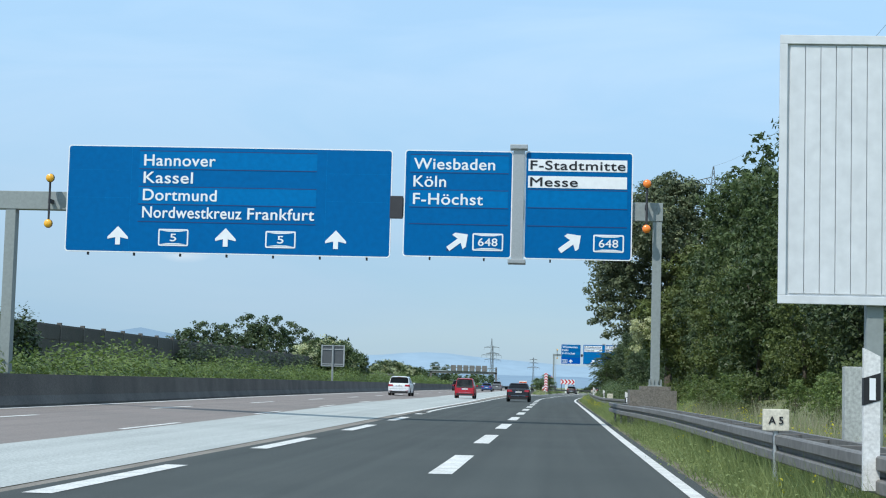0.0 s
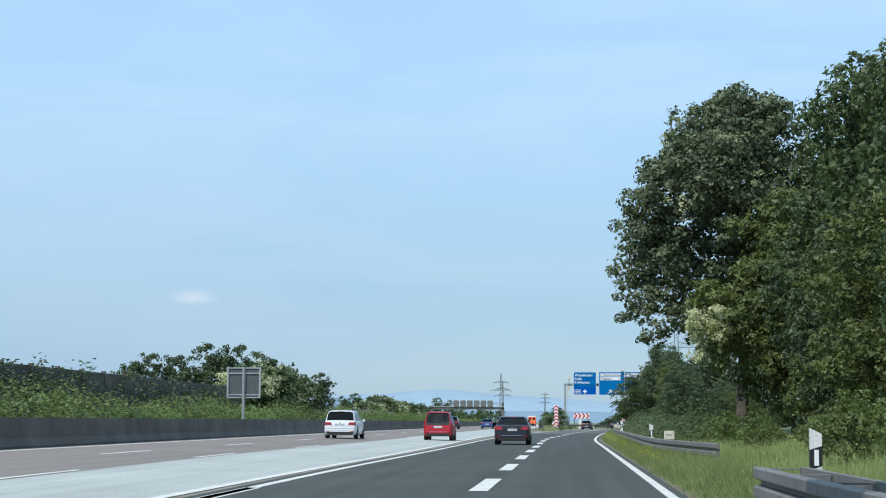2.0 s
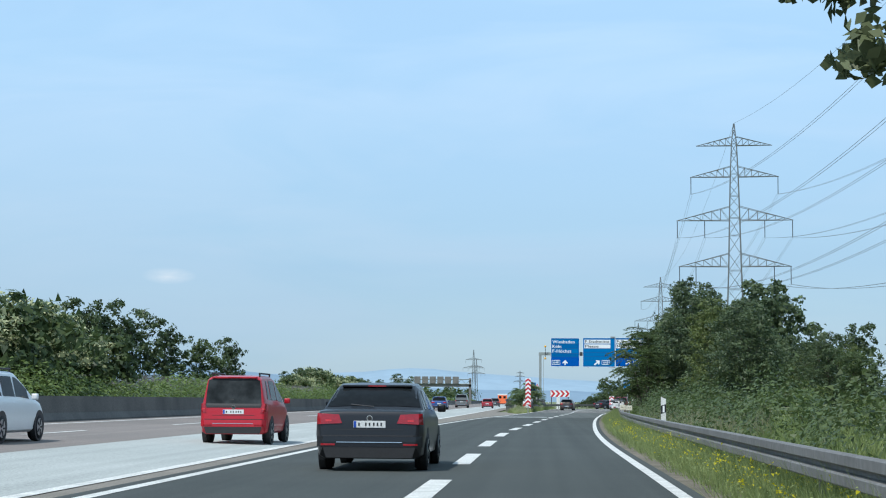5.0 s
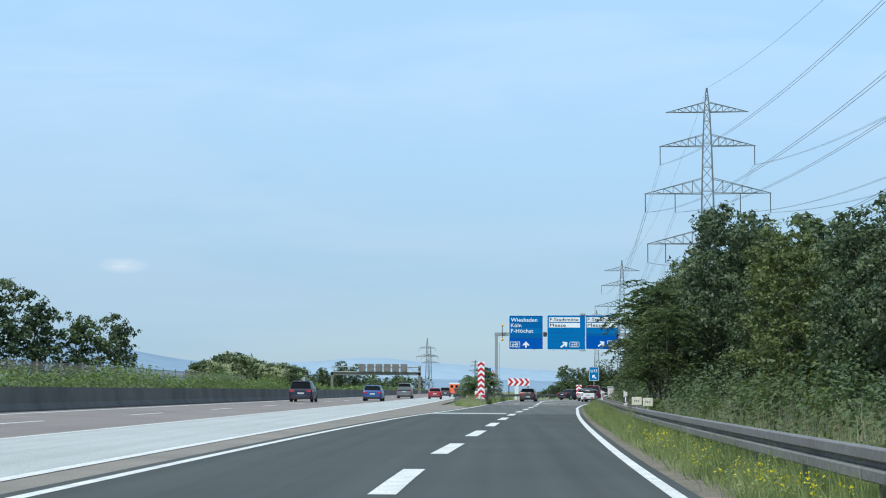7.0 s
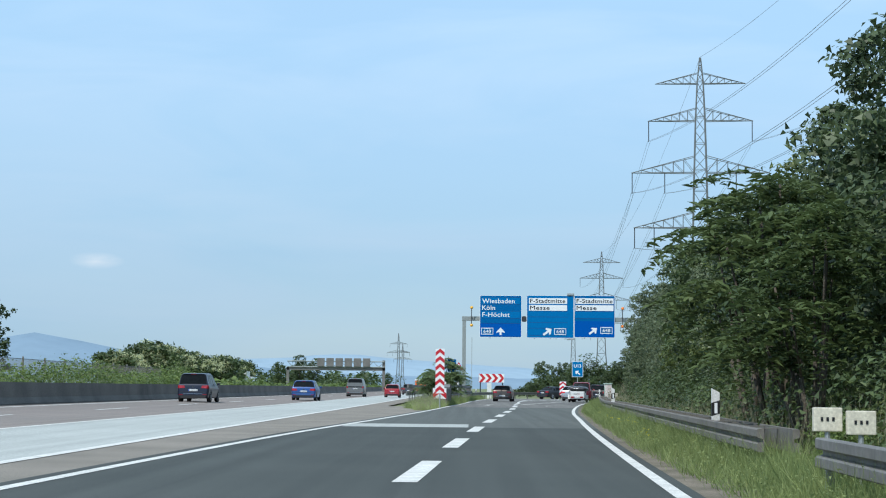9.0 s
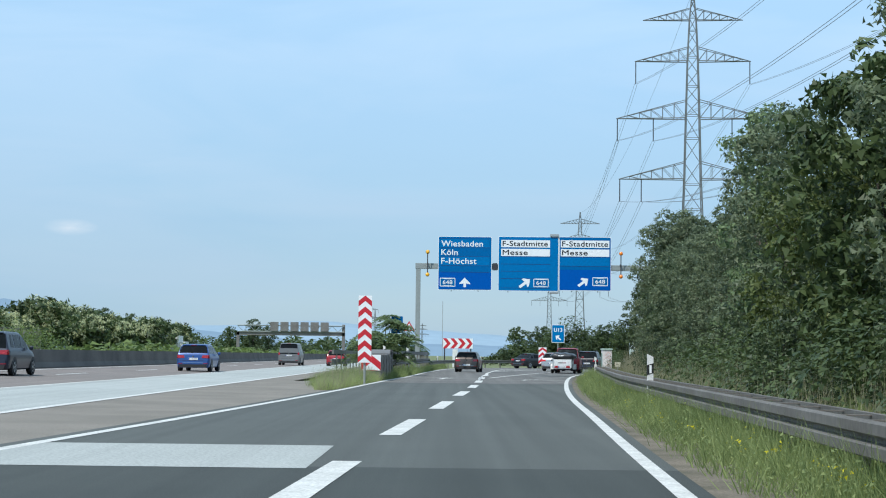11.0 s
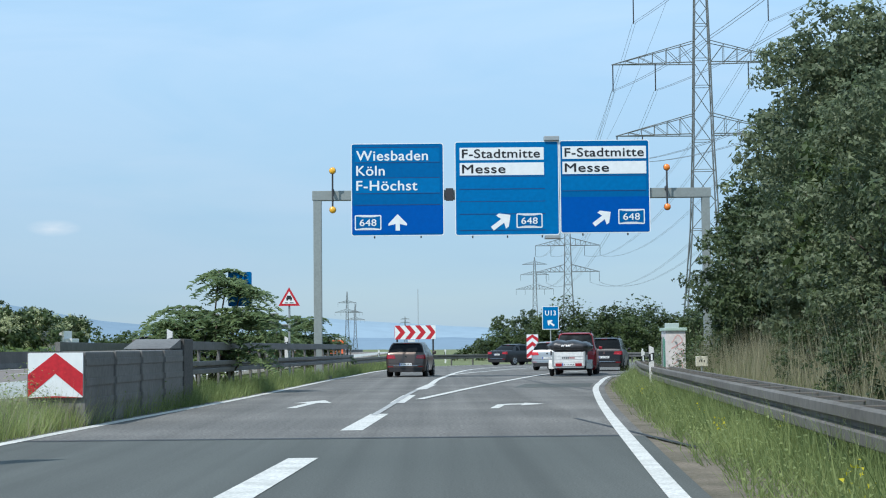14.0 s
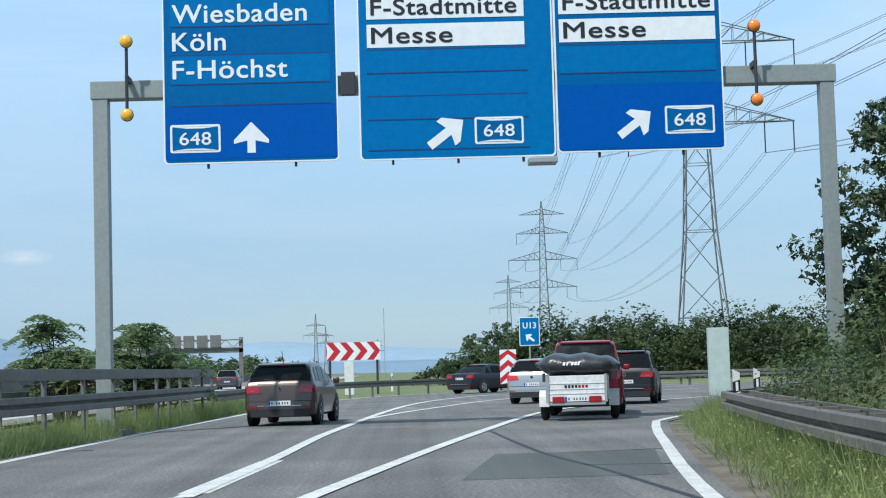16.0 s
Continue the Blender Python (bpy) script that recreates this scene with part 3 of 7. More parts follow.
def guard_rail(path, label, mat=GALV_DULL, flip=1, step=4.0, double=False, rear=0.0):
    r = thing("guard_rail", label, "guard rail")
    vs, fs = sweep(path, [(o * flip, h + (0.16 if double else 0)) for o, h in W_BEAM])
    mesh_object("beam", vs, fs, mat, r)
    if double:
        vs, fs = sweep(path, [(o - 0.1 * flip, (h - 0.6) * 1.4 + 1.18) for o, h in BOX_BEAM])
        mesh_object("upper_beam", vs, fs, mat, r)
    bm = bmesh.new()
    box(bm, (-0.03, -0.07, -0.35), (0.03, 0.07, 1.20 if double else 0.70))
    post = part("post", bm, mat, r)
    first, acc = True, 0
    for i in range(1, len(path)):
        a, b = Vector(path[i - 1]), Vector(path[i])
        acc += (b - a).length
        if acc >= step:
            acc = 0
            d = (b - a)
            d.z = 0
            d.normalize()
            p = b + Vector((d.y, -d.x, 0)) * -0.12 * flip
            o = post if first else new("post", post.data)
            first = False
            o.parent = r
            o.matrix_basis = pose(p.x, p.y, p.z, 0, 0, math.degrees(math.atan2(-d.x, d.y)))
    if rear:
        back = offset_line([p[:2] for p in path], rear)
        vs, fs = sweep([(*q, p[2]) for q, p in zip(back, path)], [(-o * flip, h) for o, h in W_BEAM])
        mesh_object("rear_beam", vs, fs, mat, r)
        bm = bmesh.new()
        box(bm, (0.0, -0.04, 0.722), (rear + 0.04, 0.04, 0.737), 0.003)
        sp, first, acc = part("spacer", bm, mat, r), True, 0
        for i in range(1, len(path)):
            a, b = Vector(path[i - 1]), Vector(path[i])
            acc += (b - a).length
            if acc >= 1.3:
                acc = 0
                o = sp if first else new("spacer", sp.data)
                first = False
                o.parent = r
                d = b - a
                o.matrix_basis = pose(b.x, b.y, b.z, 0, 0, math.degrees(math.atan2(-d.x, d.y)))
    return r


def along(fx, y0, y1, step=2.0, z=-0.09):
    n = int((y1 - y0) / step)
    return [(fx(y0 + (y1 - y0) * i / n), y0 + (y1 - y0) * i / n, z) for i in range(n + 1)]


x_first = curve([(-28, 2.6), (20, 2.6), (40, 2.5), (46.6, 2.3), (51, 2.08), (54, 2.0), (59.5, 1.97)])
guard_rail(along(x_first, -28, 59.3, z=-0.05), "weathered grey steel guard rail on posts beside the verge", flip=-1, rear=0.5)
guard_rail(along(x_rail, 80.5, 186, z=-0.07), "weathered grey steel guard rail behind tall grass", flip=-1)
guard_rail(along(lambda y: x_rail(y) + 0.08, 191, 308, 1.35, z=-0.10) + [(*p, -0.08) for p in offset_line(spline([(11.58, 308.6), (12.9, 311.8), (14.5, 316), (16.8, 321.5), (20, 326.5), (25, 331), (32, 335), (44, 338)]), 0.0)], "dirty steel guard rail with grass growing through", mat=GALV_DIRTY, flip=-1, rear=0.5)
LEFT_RAIL_FAR = [(0.42, 329), (1.1, 343), (2.0, 353.5), (4.4, 363.5), (9.2, 371), (17.5, 376.5), (34, 381.5)]
LEFT_RAIL = [(-1.5, 285.5), (-1.3, 291), (-0.95, 300), (-0.5, 307), (-0.02, 313.5), (0.15, 320), (0.42, 329)]
guard_rail([(*p, 0.0) for p in spline(LEFT_RAIL_FAR, 6)], "dark single-beam guard rail along the outside of the bend", mat=GALV_DIRTY, step=2.0)
guard_rail([(*p, 0.0) for p in spline(LEFT_RAIL, 5)], "long grey steel guard rail with a second beam on top", double=True, step=1.5)
guard_rail([(*p, 0.0) for p in spline([(-4.2, 286), (-4.3, 300), (-4.4, 330), (-4.6, 360)], 8)], "second grey guard rail behind the first", double=True, step=3.0, flip=-1)
guard_rail([(*p, 0.0) for p in spline([(12.5, 366), (20, 370.5), (30, 373), (48, 376)], 5)], "far guard rail along the ramp bend")
# concrete barrier and edge of the motorway
JERSEY = [(0.0, 0.0), (0.32, 0.0), (0.32, 0.08), (0.16, 0.33), (0.10, 0.95), (-0.10, 0.95), (-0.16, 0.33), (-0.32, 0.08), (-0.32, 0.0)]
vs, fs = sweep([(x, y, road_z(x) - 0.02) for x, y, z in along(x_wall, -30, 900, 8)], JERSEY)
tagged(mesh_object("concrete_barrier", vs, fs, CONCRETE_DARK), "long sooty concrete crash barrier along the motorway", "barrier", kind="structure")


# ---- gantries and signs ----
def arrow_shape(kind):
    up = [(-0.13, -0.5), (0.13, -0.5), (0.13, -0.1), (0.56, -0.2), (0.56, -0.08), (0.0, 0.5), (-0.56, -0.08), (-0.56, -0.2), (-0.13, -0.1)]
    if kind == "up":
        return up
    up = [(-0.11, -0.56), (0.11, -0.56), (0.11, 0.04), (0.38, -0.05), (0.38, 0.11), (0.0, 0.5), (-0.38, 0.11), (-0.38, -0.05), (-0.11, 0.04)]
    c, s = math.cos(radians(-53)), math.sin(radians(-53))
    return [(x * c - y * s, x * s + y * c) for x, y in up]


def sign_arrow(kind, cx, cz, h, parent, mat=WHITE_SIGN, y=-0.014):
    pts = arrow_shape(kind)
    return mesh_object("arrow", [(cx + x * h, y, cz + z * h) for x, z in pts], filled(pts), mat, parent)


def flat(parent, name, outline, mat, y, label=""):
    bm = bmesh.new()
    f = bm.faces.new([bm.verts.new((x, y, z)) for x, z in outline])
    return part(name, bm, mat, parent, label)


def number_shield(num, x0, z0, w, h, parent):
    """The white-rimmed six-cornered field with a road's number."""
    flat(parent, "number_field", rounded(x0, z0, x0 + w, z0 + h, 0.05), WHITE_SIGN, -0.013)
    flat(parent, "number_field", rounded(x0 + 0.045, z0 + 0.045, x0 + w - 0.045, z0 + h - 0.045, 0.03), BLUE, -0.017)
    for up in (0, 1):
        zz = z0 + h - 0.05 if up else z0 + 0.05
        s = -1 if up else 1
        flat(parent, "number_field", [(x0 + 0.06, zz), (x0 + w - 0.06, zz), (x0 + w / 2 + 0.18, zz + s * 0.035), (x0 + w / 2 - 0.18, zz + s * 0.035)][::(1 if not up else -1)], WHITE_SIGN, -0.021)
    wn_ = 0.62 * w if len(num) > 1 else 0.2 * w
    lettering("lettering", num, x0 + (w - wn_) / 2, z0 + 0.28 * h, 0.46 * h, WHITE_SIGN, parent, width=wn_, y=-0.025)


def sign_panel(parent, x0, z0, x1, z1, mat=BLUE, rows=(), cols=(), name="sign_panel", label=""):
    """A panel of sheet metal with a white rim, fine seams and clamps below."""
    bm = bmesh.new()
    prism(bm, rounded(x0, z0, x1, z1, 0.1), 0.0, 0.05)
    p = part(name, bm, WHITE_SIGN, parent, label)
    flat(p, "face", rounded(x0 + 0.035, z0 + 0.035, x1 - 0.035, z1 - 0.035, 0.08), mat, -0.003)
    for z, a, b, m in rows:
        bm = bmesh.new()
        box(bm, (a, -0.0062, z - 0.008), (b, -0.0035, z + 0.008))
        part("seam", bm, m, p)
    for x, a, b in cols:
        bm = bmesh.new()
        box(bm, (x - 0.006, -0.0055, a), (x + 0.006, -0.0035, b))
        part("seam", bm, BLUE_LIGHT, p)
    n = max(2, int((x1 - x0) / 1.3))
    for i in range(n):
        xx = x0 + (x1 - x0) * (i + 0.5) / n
        bm = bmesh.new()
        box(bm, (xx - 0.025, 0.04, z0 - 0.09), (xx + 0.025, 0.14, z0 + 0.3))
        part("clamp", bm, STEEL_DARK, p)
    return p


DARK_SEAM = material("dark panel seam", (0.004, 0.04, 0.16), 0.5, bump=0.0)


def strips(p, x0, x1, zs, alt=True):
    """Slightly brighter exchangeable strips across a panel, with dark seams."""
    for i, (a, b) in enumerate(zip(zs[:-1], zs[1:])):
        if alt and i % 2 == 0:
            flat(p, "strip", [(x0, b), (x1, b), (x1, a), (x0, a)], BLUE_LIGHT, -0.008)
    for z in zs:
        bm = bmesh.new()
        box(bm, (x0, -0.0105, z - 0.012), (x1, -0.009, z + 0.012))
        part("seam", bm, DARK_SEAM, p)


def signal_lamp(parent, x, z0, z1, y=-0.25, mat=AMBER):
    """Two amber flashing lamps on a bracket pole."""
    bm = bmesh.new()
    bar(bm, (x, y, z0), (x, y, z1), 0.035)
    box(bm, (x - 0.04, y, (z0 + z1) / 2 - 0.06), (x + 0.04, 0.2, (z0 + z1) / 2 + 0.06))
    lamp = part("lamp_bracket", bm, STEEL_DARK, parent)
    for z in (z0, z1):
        bm = bmesh.new()
        bmesh.ops.create_uvsphere(bm, u_segments=16, v_segments=10, radius=0.13, matrix=Matrix.Translation((x, y - 0.05, z)) @ Matrix.Diagonal((1, 0.6, 1, 1)))
        part("lamp", bm, mat, lamp, "round amber flashing lamp", smooth=True)
        bm = bmesh.new()
        bar(bm, (x, y + 0.0, z), (x, y + 0.12, z), 0.14, 16, 0.1)
        part("lamp_housing", bm, BLACK_PLASTIC, lamp)


def gantry(at, beam_x0, beam_x1, beam_z0, beam_z1, posts, label):
    g = thing("sign_gantry", label, "sign gantry", at=at)
    bm = bmesh.new()
    box(bm, (beam_x0, 0.12, beam_z0), (beam_x1, 0.55, beam_z1), 0.02)
    part("beam", bm, STEEL_GREY, g)
    for x, w, z0 in posts:
        bm = bmesh.new()
        box(bm, (x - w / 2, 0.14, z0), (x + w / 2, 0.14 + w * 1.1, beam_z0), 0.02)
        p = part("post", bm, STEEL_GREY, g, "grey steel box post")
        bm = bmesh.new()
        box(bm, (x - w * 0.75, 0.14 - w * 0.25, z0 - 0.02), (x + w * 0.75, 0.14 + w * 1.35, z0 + 0.03), 0.005)
        for i in range(4):
            xx = x - w * 0.65 + i * w * 1.3 / 3
            prism(bm, [(xx - 0.02, z0 + 0.03), (xx + 0.02, z0 + 0.03), (xx + 0.02, z0 + 0.2), (xx - 0.02, z0 + 0.2)], 0.14 - w * 0.24, 0.14)
        part("base_plate", bm, STEEL_GREY, p)
    return g


# first gantry
g1 = gantry((0, 50.6, 0), -22.5, 3.2, 6.33, 6.9, [(3.04, 0.27, 1.3), (-17.2, 0.33, 0.9)], "grey steel sign gantry across the motorway with blue direction signs")
p = sign_panel(g1, -15.38, 5.02, -5.15, 8.38, label="wide blue direction sign with white lettering")
strips(p, -13.1, -7.5, [8.22, 7.66, 7.1, 6.55, 6.0])
for x in (-13.35, -7.2):
    bm = bmesh.new()
    box(bm, (x - 0.007, -0.0055, 5.06), (x + 0.007, -0.0045, 8.34))
    part("seam", bm, BLUE_LIGHT, p)
for a, b in ((-15.3, -13.4), (-7.15, -5.2)):
    for z in (6.73, 7.6):
        bm = bmesh.new()
        box(bm, (a, -0.0055, z - 0.006), (b, -0.0045, z + 0.006))
        part("seam", bm, BLUE_LIGHT, p)
for i, (w_, wd) in enumerate((("Hannover", 2.25), ("Kassel", 1.55), ("Dortmund", 2.32), ("Nordwestkreuz", 3.12))):
    lettering("lettering", w_, -12.95, 7.76 - 0.545 * i, 0.37, WHITE_SIGN, p, width=wd)
lettering("lettering", "Frankfurt", -9.63, 7.76 - 0.545 * 3, 0.37, WHITE_SIGN, p, width=2.08)
for x in (-13.7, -10.3, -6.85):
    sign_arrow("up", x, 5.55, 0.58, p)
number_shield("5", -12.42, 5.25, 0.95, 0.53, p)
number_shield("5", -9.05, 5.25, 0.95, 0.53, p)
p = sign_panel(g1, -4.77, 5.08, -1.42, 8.40, label="blue direction sign with white lettering and a peeling arrow")
strips(p, -4.6, -1.55, [8.25, 7.7, 7.16, 6.62, 6.1])
for i, (w_, wd) in enumerate((("Wiesbaden", 2.5), ("Köln", 1.0), ("F-Höchst", 2.15))):
    lettering("lettering", w_, -4.48, 7.80 - 0.545 * i, 0.36, WHITE_SIGN, p, width=wd)
sign_arrow("slant", -3.05, 5.58, 0.72, p)
flat(p, "peeled_patch", [(-3.42, 5.27), (-3.22, 5.31), (-3.08, 5.5), (-3.2, 5.55), (-3.4, 5.42)], DARK_SEAM, -0.0085)
number_shield("648", -2.62, 5.30, 0.95, 0.54, p)
p = sign_panel(g1, -1.05, 5.08, 2.26, 8.41, label="blue direction sign with white city-centre fields")
strips(p, -0.95, 2.1, [7.22, 6.66, 6.1])
for z0, w_, wd in ((7.80, "F-Stadtmitte", 2.9), (7.28, "Messe", 1.45)):
    flat(p, "white_field", [(-0.95, z0 + 0.37), (2.08, z0 + 0.37), (2.08, z0), (-0.95, z0)], WHITE_SIGN, -0.013)
    lettering("lettering", w_, -0.88, z0 + 0.05, 0.29, BLACK_SIGN, p, width=wd, y=-0.019)
sign_arrow("slant", 0.4, 5.6, 0.76, p)
number_shield("648", 1.08, 5.33, 0.94, 0.54, p)
bm = bmesh.new()
box(bm, (-1.42, -0.06, 5.02), (-1.06, 0.12, 8.5), 0.02)
box(bm, (-1.52, -0.16, 8.46), (-0.98, 0.3, 8.6), 0.02)
box(bm, (-1.52, -0.16, 4.93), (-0.98, 0.5, 5.06), 0.02)
part("mast", bm, GALV, g1, "bare steel column between the signs")
for x in (-5.0,):
    bm = bmesh.new()
    box(bm, (x - 0.2, -0.02, 6.25), (x + 0.2, 0.12, 6.95), 0.02)
    part("bracket", bm, STEEL_DARK, g1)
signal_lamp(g1, 2.68, 6.05, 7.43, mat=ORANGE_LAMP)
signal_lamp(g1, -15.85, 5.85, 7.28)
bm = bmesh.new()
prism(bm, [(2.27, -0.15), (3.68, -0.15), (3.68, 1.17), (2.27, 1.17)], 50.42, 52.0)
box(bm, (2.6, 50.5, 1.17), (3.5, 51.6, 1.29), 0.01)
tagged(part("concrete_plinth", bm, CONCRETE), "weathered concrete plinth under the gantry post", "plinth")
bm = bmesh.new()
box(bm, (-18.0, 50.2, -0.05), (-16.4, 51.5, 0.88), 0.03)
tagged(part("concrete_plinth", bm, CONCRETE), "concrete plinth under the gantry post by the fast lane", "plinth")

# second gantry
g2 = gantry((0, 314.6, 0), -0.48, 15.46, 7.12, 7.5, [(-0.28, 0.32, 0.15), (15.26, 0.30, 0.15)], "grey steel sign gantry over the ramp with blue direction signs")
p = sign_panel(g2, 1.08, 5.66, 4.78, 9.37, label="blue direction sign with white lettering and an upward arrow")
strips(p, 1.25, 4.62, [9.2, 8.6, 7.98, 7.36, 6.9])
for i, (w_, wd) in enumerate((("Wiesbaden", 2.85), ("Köln", 1.12), ("F-Höchst", 2.42))):
    lettering("lettering", w_, 1.3, 8.68 - 0.6 * i, 0.41, WHITE_SIGN, p, width=wd)
flat(p, "strip", [(1.12, 6.88), (4.74, 6.88), (4.74, 5.75), (1.12, 5.75)], BLUE_NEW, -0.008)
number_shield("648", 1.22, 5.9, 1.06, 0.6, p)
sign_arrow("up", 2.93, 6.2, 0.66, p)
p = sign_panel(g2, 5.22, 5.64, 9.38, 9.41, mat=BLUE_LIGHT, label="blue direction sign with white city-centre fields")
strips(p, 5.4, 8.82, [8.0, 7.5, 7.0, 6.5, 5.85])
for z0, w_, wd in ((8.66, "F-Stadtmitte", 3.1), (8.05, "Messe", 1.72)):
    flat(p, "white_field", [(5.42, z0 + 0.5), (8.78, z0 + 0.5), (8.78, z0), (5.42, z0)], WHITE_SIGN, -0.013)
    lettering("lettering", w_, 5.52, z0 + 0.09, 0.36, BLACK_SIGN, p, width=wd, y=-0.019)
sign_arrow("slant", 7.08, 6.2, 0.86, p)
number_shield("648", 7.66, 5.93, 1.04, 0.58, p)
p = sign_panel(g2, 9.41, 5.70, 13.0, 9.43, mat=BLUE, label="blue direction sign with a newer, brighter lower half")
strips(p, 9.5, 12.85, [8.0, 7.4])
flat(p, "strip", [(9.46, 7.15), (12.96, 7.15), (12.96, 5.76), (9.46, 5.76)], BLUE_NEW, -0.008)
for z0, w_, wd in ((8.68, "F-Stadtmitte", 3.15), (8.07, "Messe", 1.75)):
    flat(p, "white_field", [(9.52, z0 + 0.5), (12.87, z0 + 0.5), (12.87, z0), (9.52, z0)], WHITE_SIGN, -0.013)
    lettering("lettering", w_, 9.62, z0 + 0.09, 0.36, BLACK_SIGN, p, width=wd, y=-0.019)
sign_arrow("slant", 11.1, 6.3, 0.8, p)
number_shield("648", 11.72, 6.05, 1.06, 0.6, p)
bm = bmesh.new()
box(bm, (8.85, 0.02, 5.6), (9.4, 0.14, 9.5), 0.02)
box(bm, (8.8, -0.1, 9.42), (9.4, 0.35, 9.6), 0.02)
box(bm, (8.8, -0.1, 5.5), (9.4, 0.5, 5.62), 0.02)
part("mast", bm, GALV, g2, "bare steel column behind the signs")
bm = bmesh.new()
box(bm, (4.85, -0.02, 7.05), (5.15, 0.12, 7.55), 0.02)
part("bracket", bm, STEEL_DARK, g2)
signal_lamp(g2, 0.36, 6.7, 8.26)
signal_lamp(g2, 13.65, 6.7, 8.28, mat=ORANGE_LAMP)
for x in (-0.28, 15.26):
    bm = bmesh.new()
    box(bm, (x - 0.5, 314.3, -0.3), (x + 0.5, 315.4, 0.13), 0.03)
    tagged(part("concrete_plinth", bm, CONCRETE), "low concrete plinth under a gantry post", "plinth")


# ---- power line ----
def pylon_lattice(levels, arms, body=0.09):
    """A lattice tower: (height, half width) levels with crossing braces, and (height, half length, depth) arms."""
    seg = []
    for (z0, w0), (z1, w1) in zip(levels[:-1], levels[1:]):
        n = max(1, round((z1 - z0) / (2.4 * max(w0, 0.8))))
        for i in range(n):
            a, b = i / n, (i + 1) / n
            za, zb, wa, wb = z0 + (z1 - z0) * a, z0 + (z1 - z0) * b, w0 + (w1 - w0) * a, w0 + (w1 - w0) * b
            ca = [(-wa, -wa, za), (wa, -wa, za), (wa, wa, za), (-wa, wa, za)]
            cb = [(-wb, -wb, zb), (wb, -wb, zb), (wb, wb, zb), (-wb, wb, zb)]
            for k in range(4):
                seg.append((ca[k], cb[k], body * 1.3))
                seg.append((ca[k], cb[(k + 1) % 4], body * 0.7))
                if i % 2 == 0:
                    seg.append((ca[k], ca[(k + 1) % 4], body * 0.6))
    for z, half, rise, w in arms:
        for s in (-1, 1):
            tip = (s * half, 0, z)
            for y in (-w, w):
                seg.append(((s * w, y, z), tip, body))
                seg.append(((s * w, y, z + rise), tip, body * 0.8))
                k = 6
                for i in range(1, k):
                    t = i / k
                    lo = Vector((s * w, y, z)).lerp(Vector(tip), t)
                    hi = Vector((s * w, y, z + rise)).lerp(Vector(tip), t)
                    lo2 = Vector((s * w, y, z)).lerp(Vector(tip), (i - 1) / k)
                    seg.append((lo, hi, body * 0.5))
                    seg.append((lo2, hi, body * 0.5))
    return seg


def pylon(at, k, levels, arms, insulators, turn=0, body=0.09, drop=4.3):
    t = thing("power_pylon", "tall grey lattice power pylon with three wide cross arms", "power pylon", "power line pylons", at, turn)
    vs, fs = bars([(Vector(a) * k, Vector(b) * k, r * k) for a, b, r in pylon_lattice(levels, arms, body)], 0.1)
    mesh_object("lattice", vs, fs, PYLON, t)
    for x, z in insulators:
        vs, fs = bars([((x * k, 0, z * k), (x * k, 0, (z - drop) * k), 0.10 * k)], 0.1, 6)
        mesh_object("insulator", vs, fs, STEEL_DARK, t)
    return t


LEVELS = [(0, 3.9), (8, 3.1), (20, 2.1), (34, 1.55), (47, 1.25), (58, 0.95), (65.5, 0.6), (70.5, 0.1)]
ARMS = [(65.0, 9.3, 2.2, 0.6), (57.2, 10.8, 2.6, 0.95), (46.4, 14.2, 3.4, 1.25), (35.0, 13.7, 3.2, 1.5)]
INSUL = [(s * x, z) for s in (-1, 1) for x, z in ((10.6, 57.2), (14.0, 46.4), (7.3, 46.4))] + [(s * x, 35.0) for s in (-1, 1) for x in (13.5, 9.5)]
pylon((47.2, 508, -0.5), 1.0, LEVELS, ARMS, INSUL, turn=-4)
pylon((49.6, 800, -0.5), 0.77, LEVELS, ARMS, INSUL, turn=-2, body=0.12)
pylon((62, 1180, -0.5), 0.75, LEVELS, ARMS[:3], INSUL[:6], body=0.14)
pylon((-50, 1300, -0.5), 0.55, LEVELS, ARMS[1:3], INSUL[:6], body=0.2)
pylon((-66, 1750, -0.5), 0.62, LEVELS, ARMS[1:3], INSUL[:6], body=0.24)
pylon((-30, 2300, -0.5), 0.6, LEVELS, ARMS[:3], INSUL[:6], body=0.3)


def cable(a, b, sag, r):
    a, b = Vector(a), Vector(b)
    pts = []
    for i in range(25):
        t = i / 24
        p = a.lerp(b, t)
        p.z -= 4 * sag * t * (1 - t)
        pts.append(p)
    return [(pts[i], pts[i + 1], r) for i in range(24)]


for (x, z) in INSUL + [(0, 74.5)]:
    seg = []
    near = (47.2 + 9 + x, 165, z - (4.8 if z < 70 else 4.4))
    for o in ((-0.25, 0.25) if z < 70 else (0,)):
        seg += cable((near[0] + o, near[1], near[2]), (47.2 + x + o, 508, z - 4.8 + (0.4 if z > 70 else 0)), 9, 0.035)
        seg += cable((47.2 + x + o, 508, z - 4.8 + (0.4 if z > 70 else 0)), (49.6 + x * 0.77 + o, 800, (z - 4.5) * 0.77 - 0.5), 8, 0.03)
    vs, fs = bars(seg, 0.04, 3)
    tagged(mesh_object("power_cable", vs, fs, WIRE), "thin grey overhead power cable sagging between pylons", "power cable", "power cables")


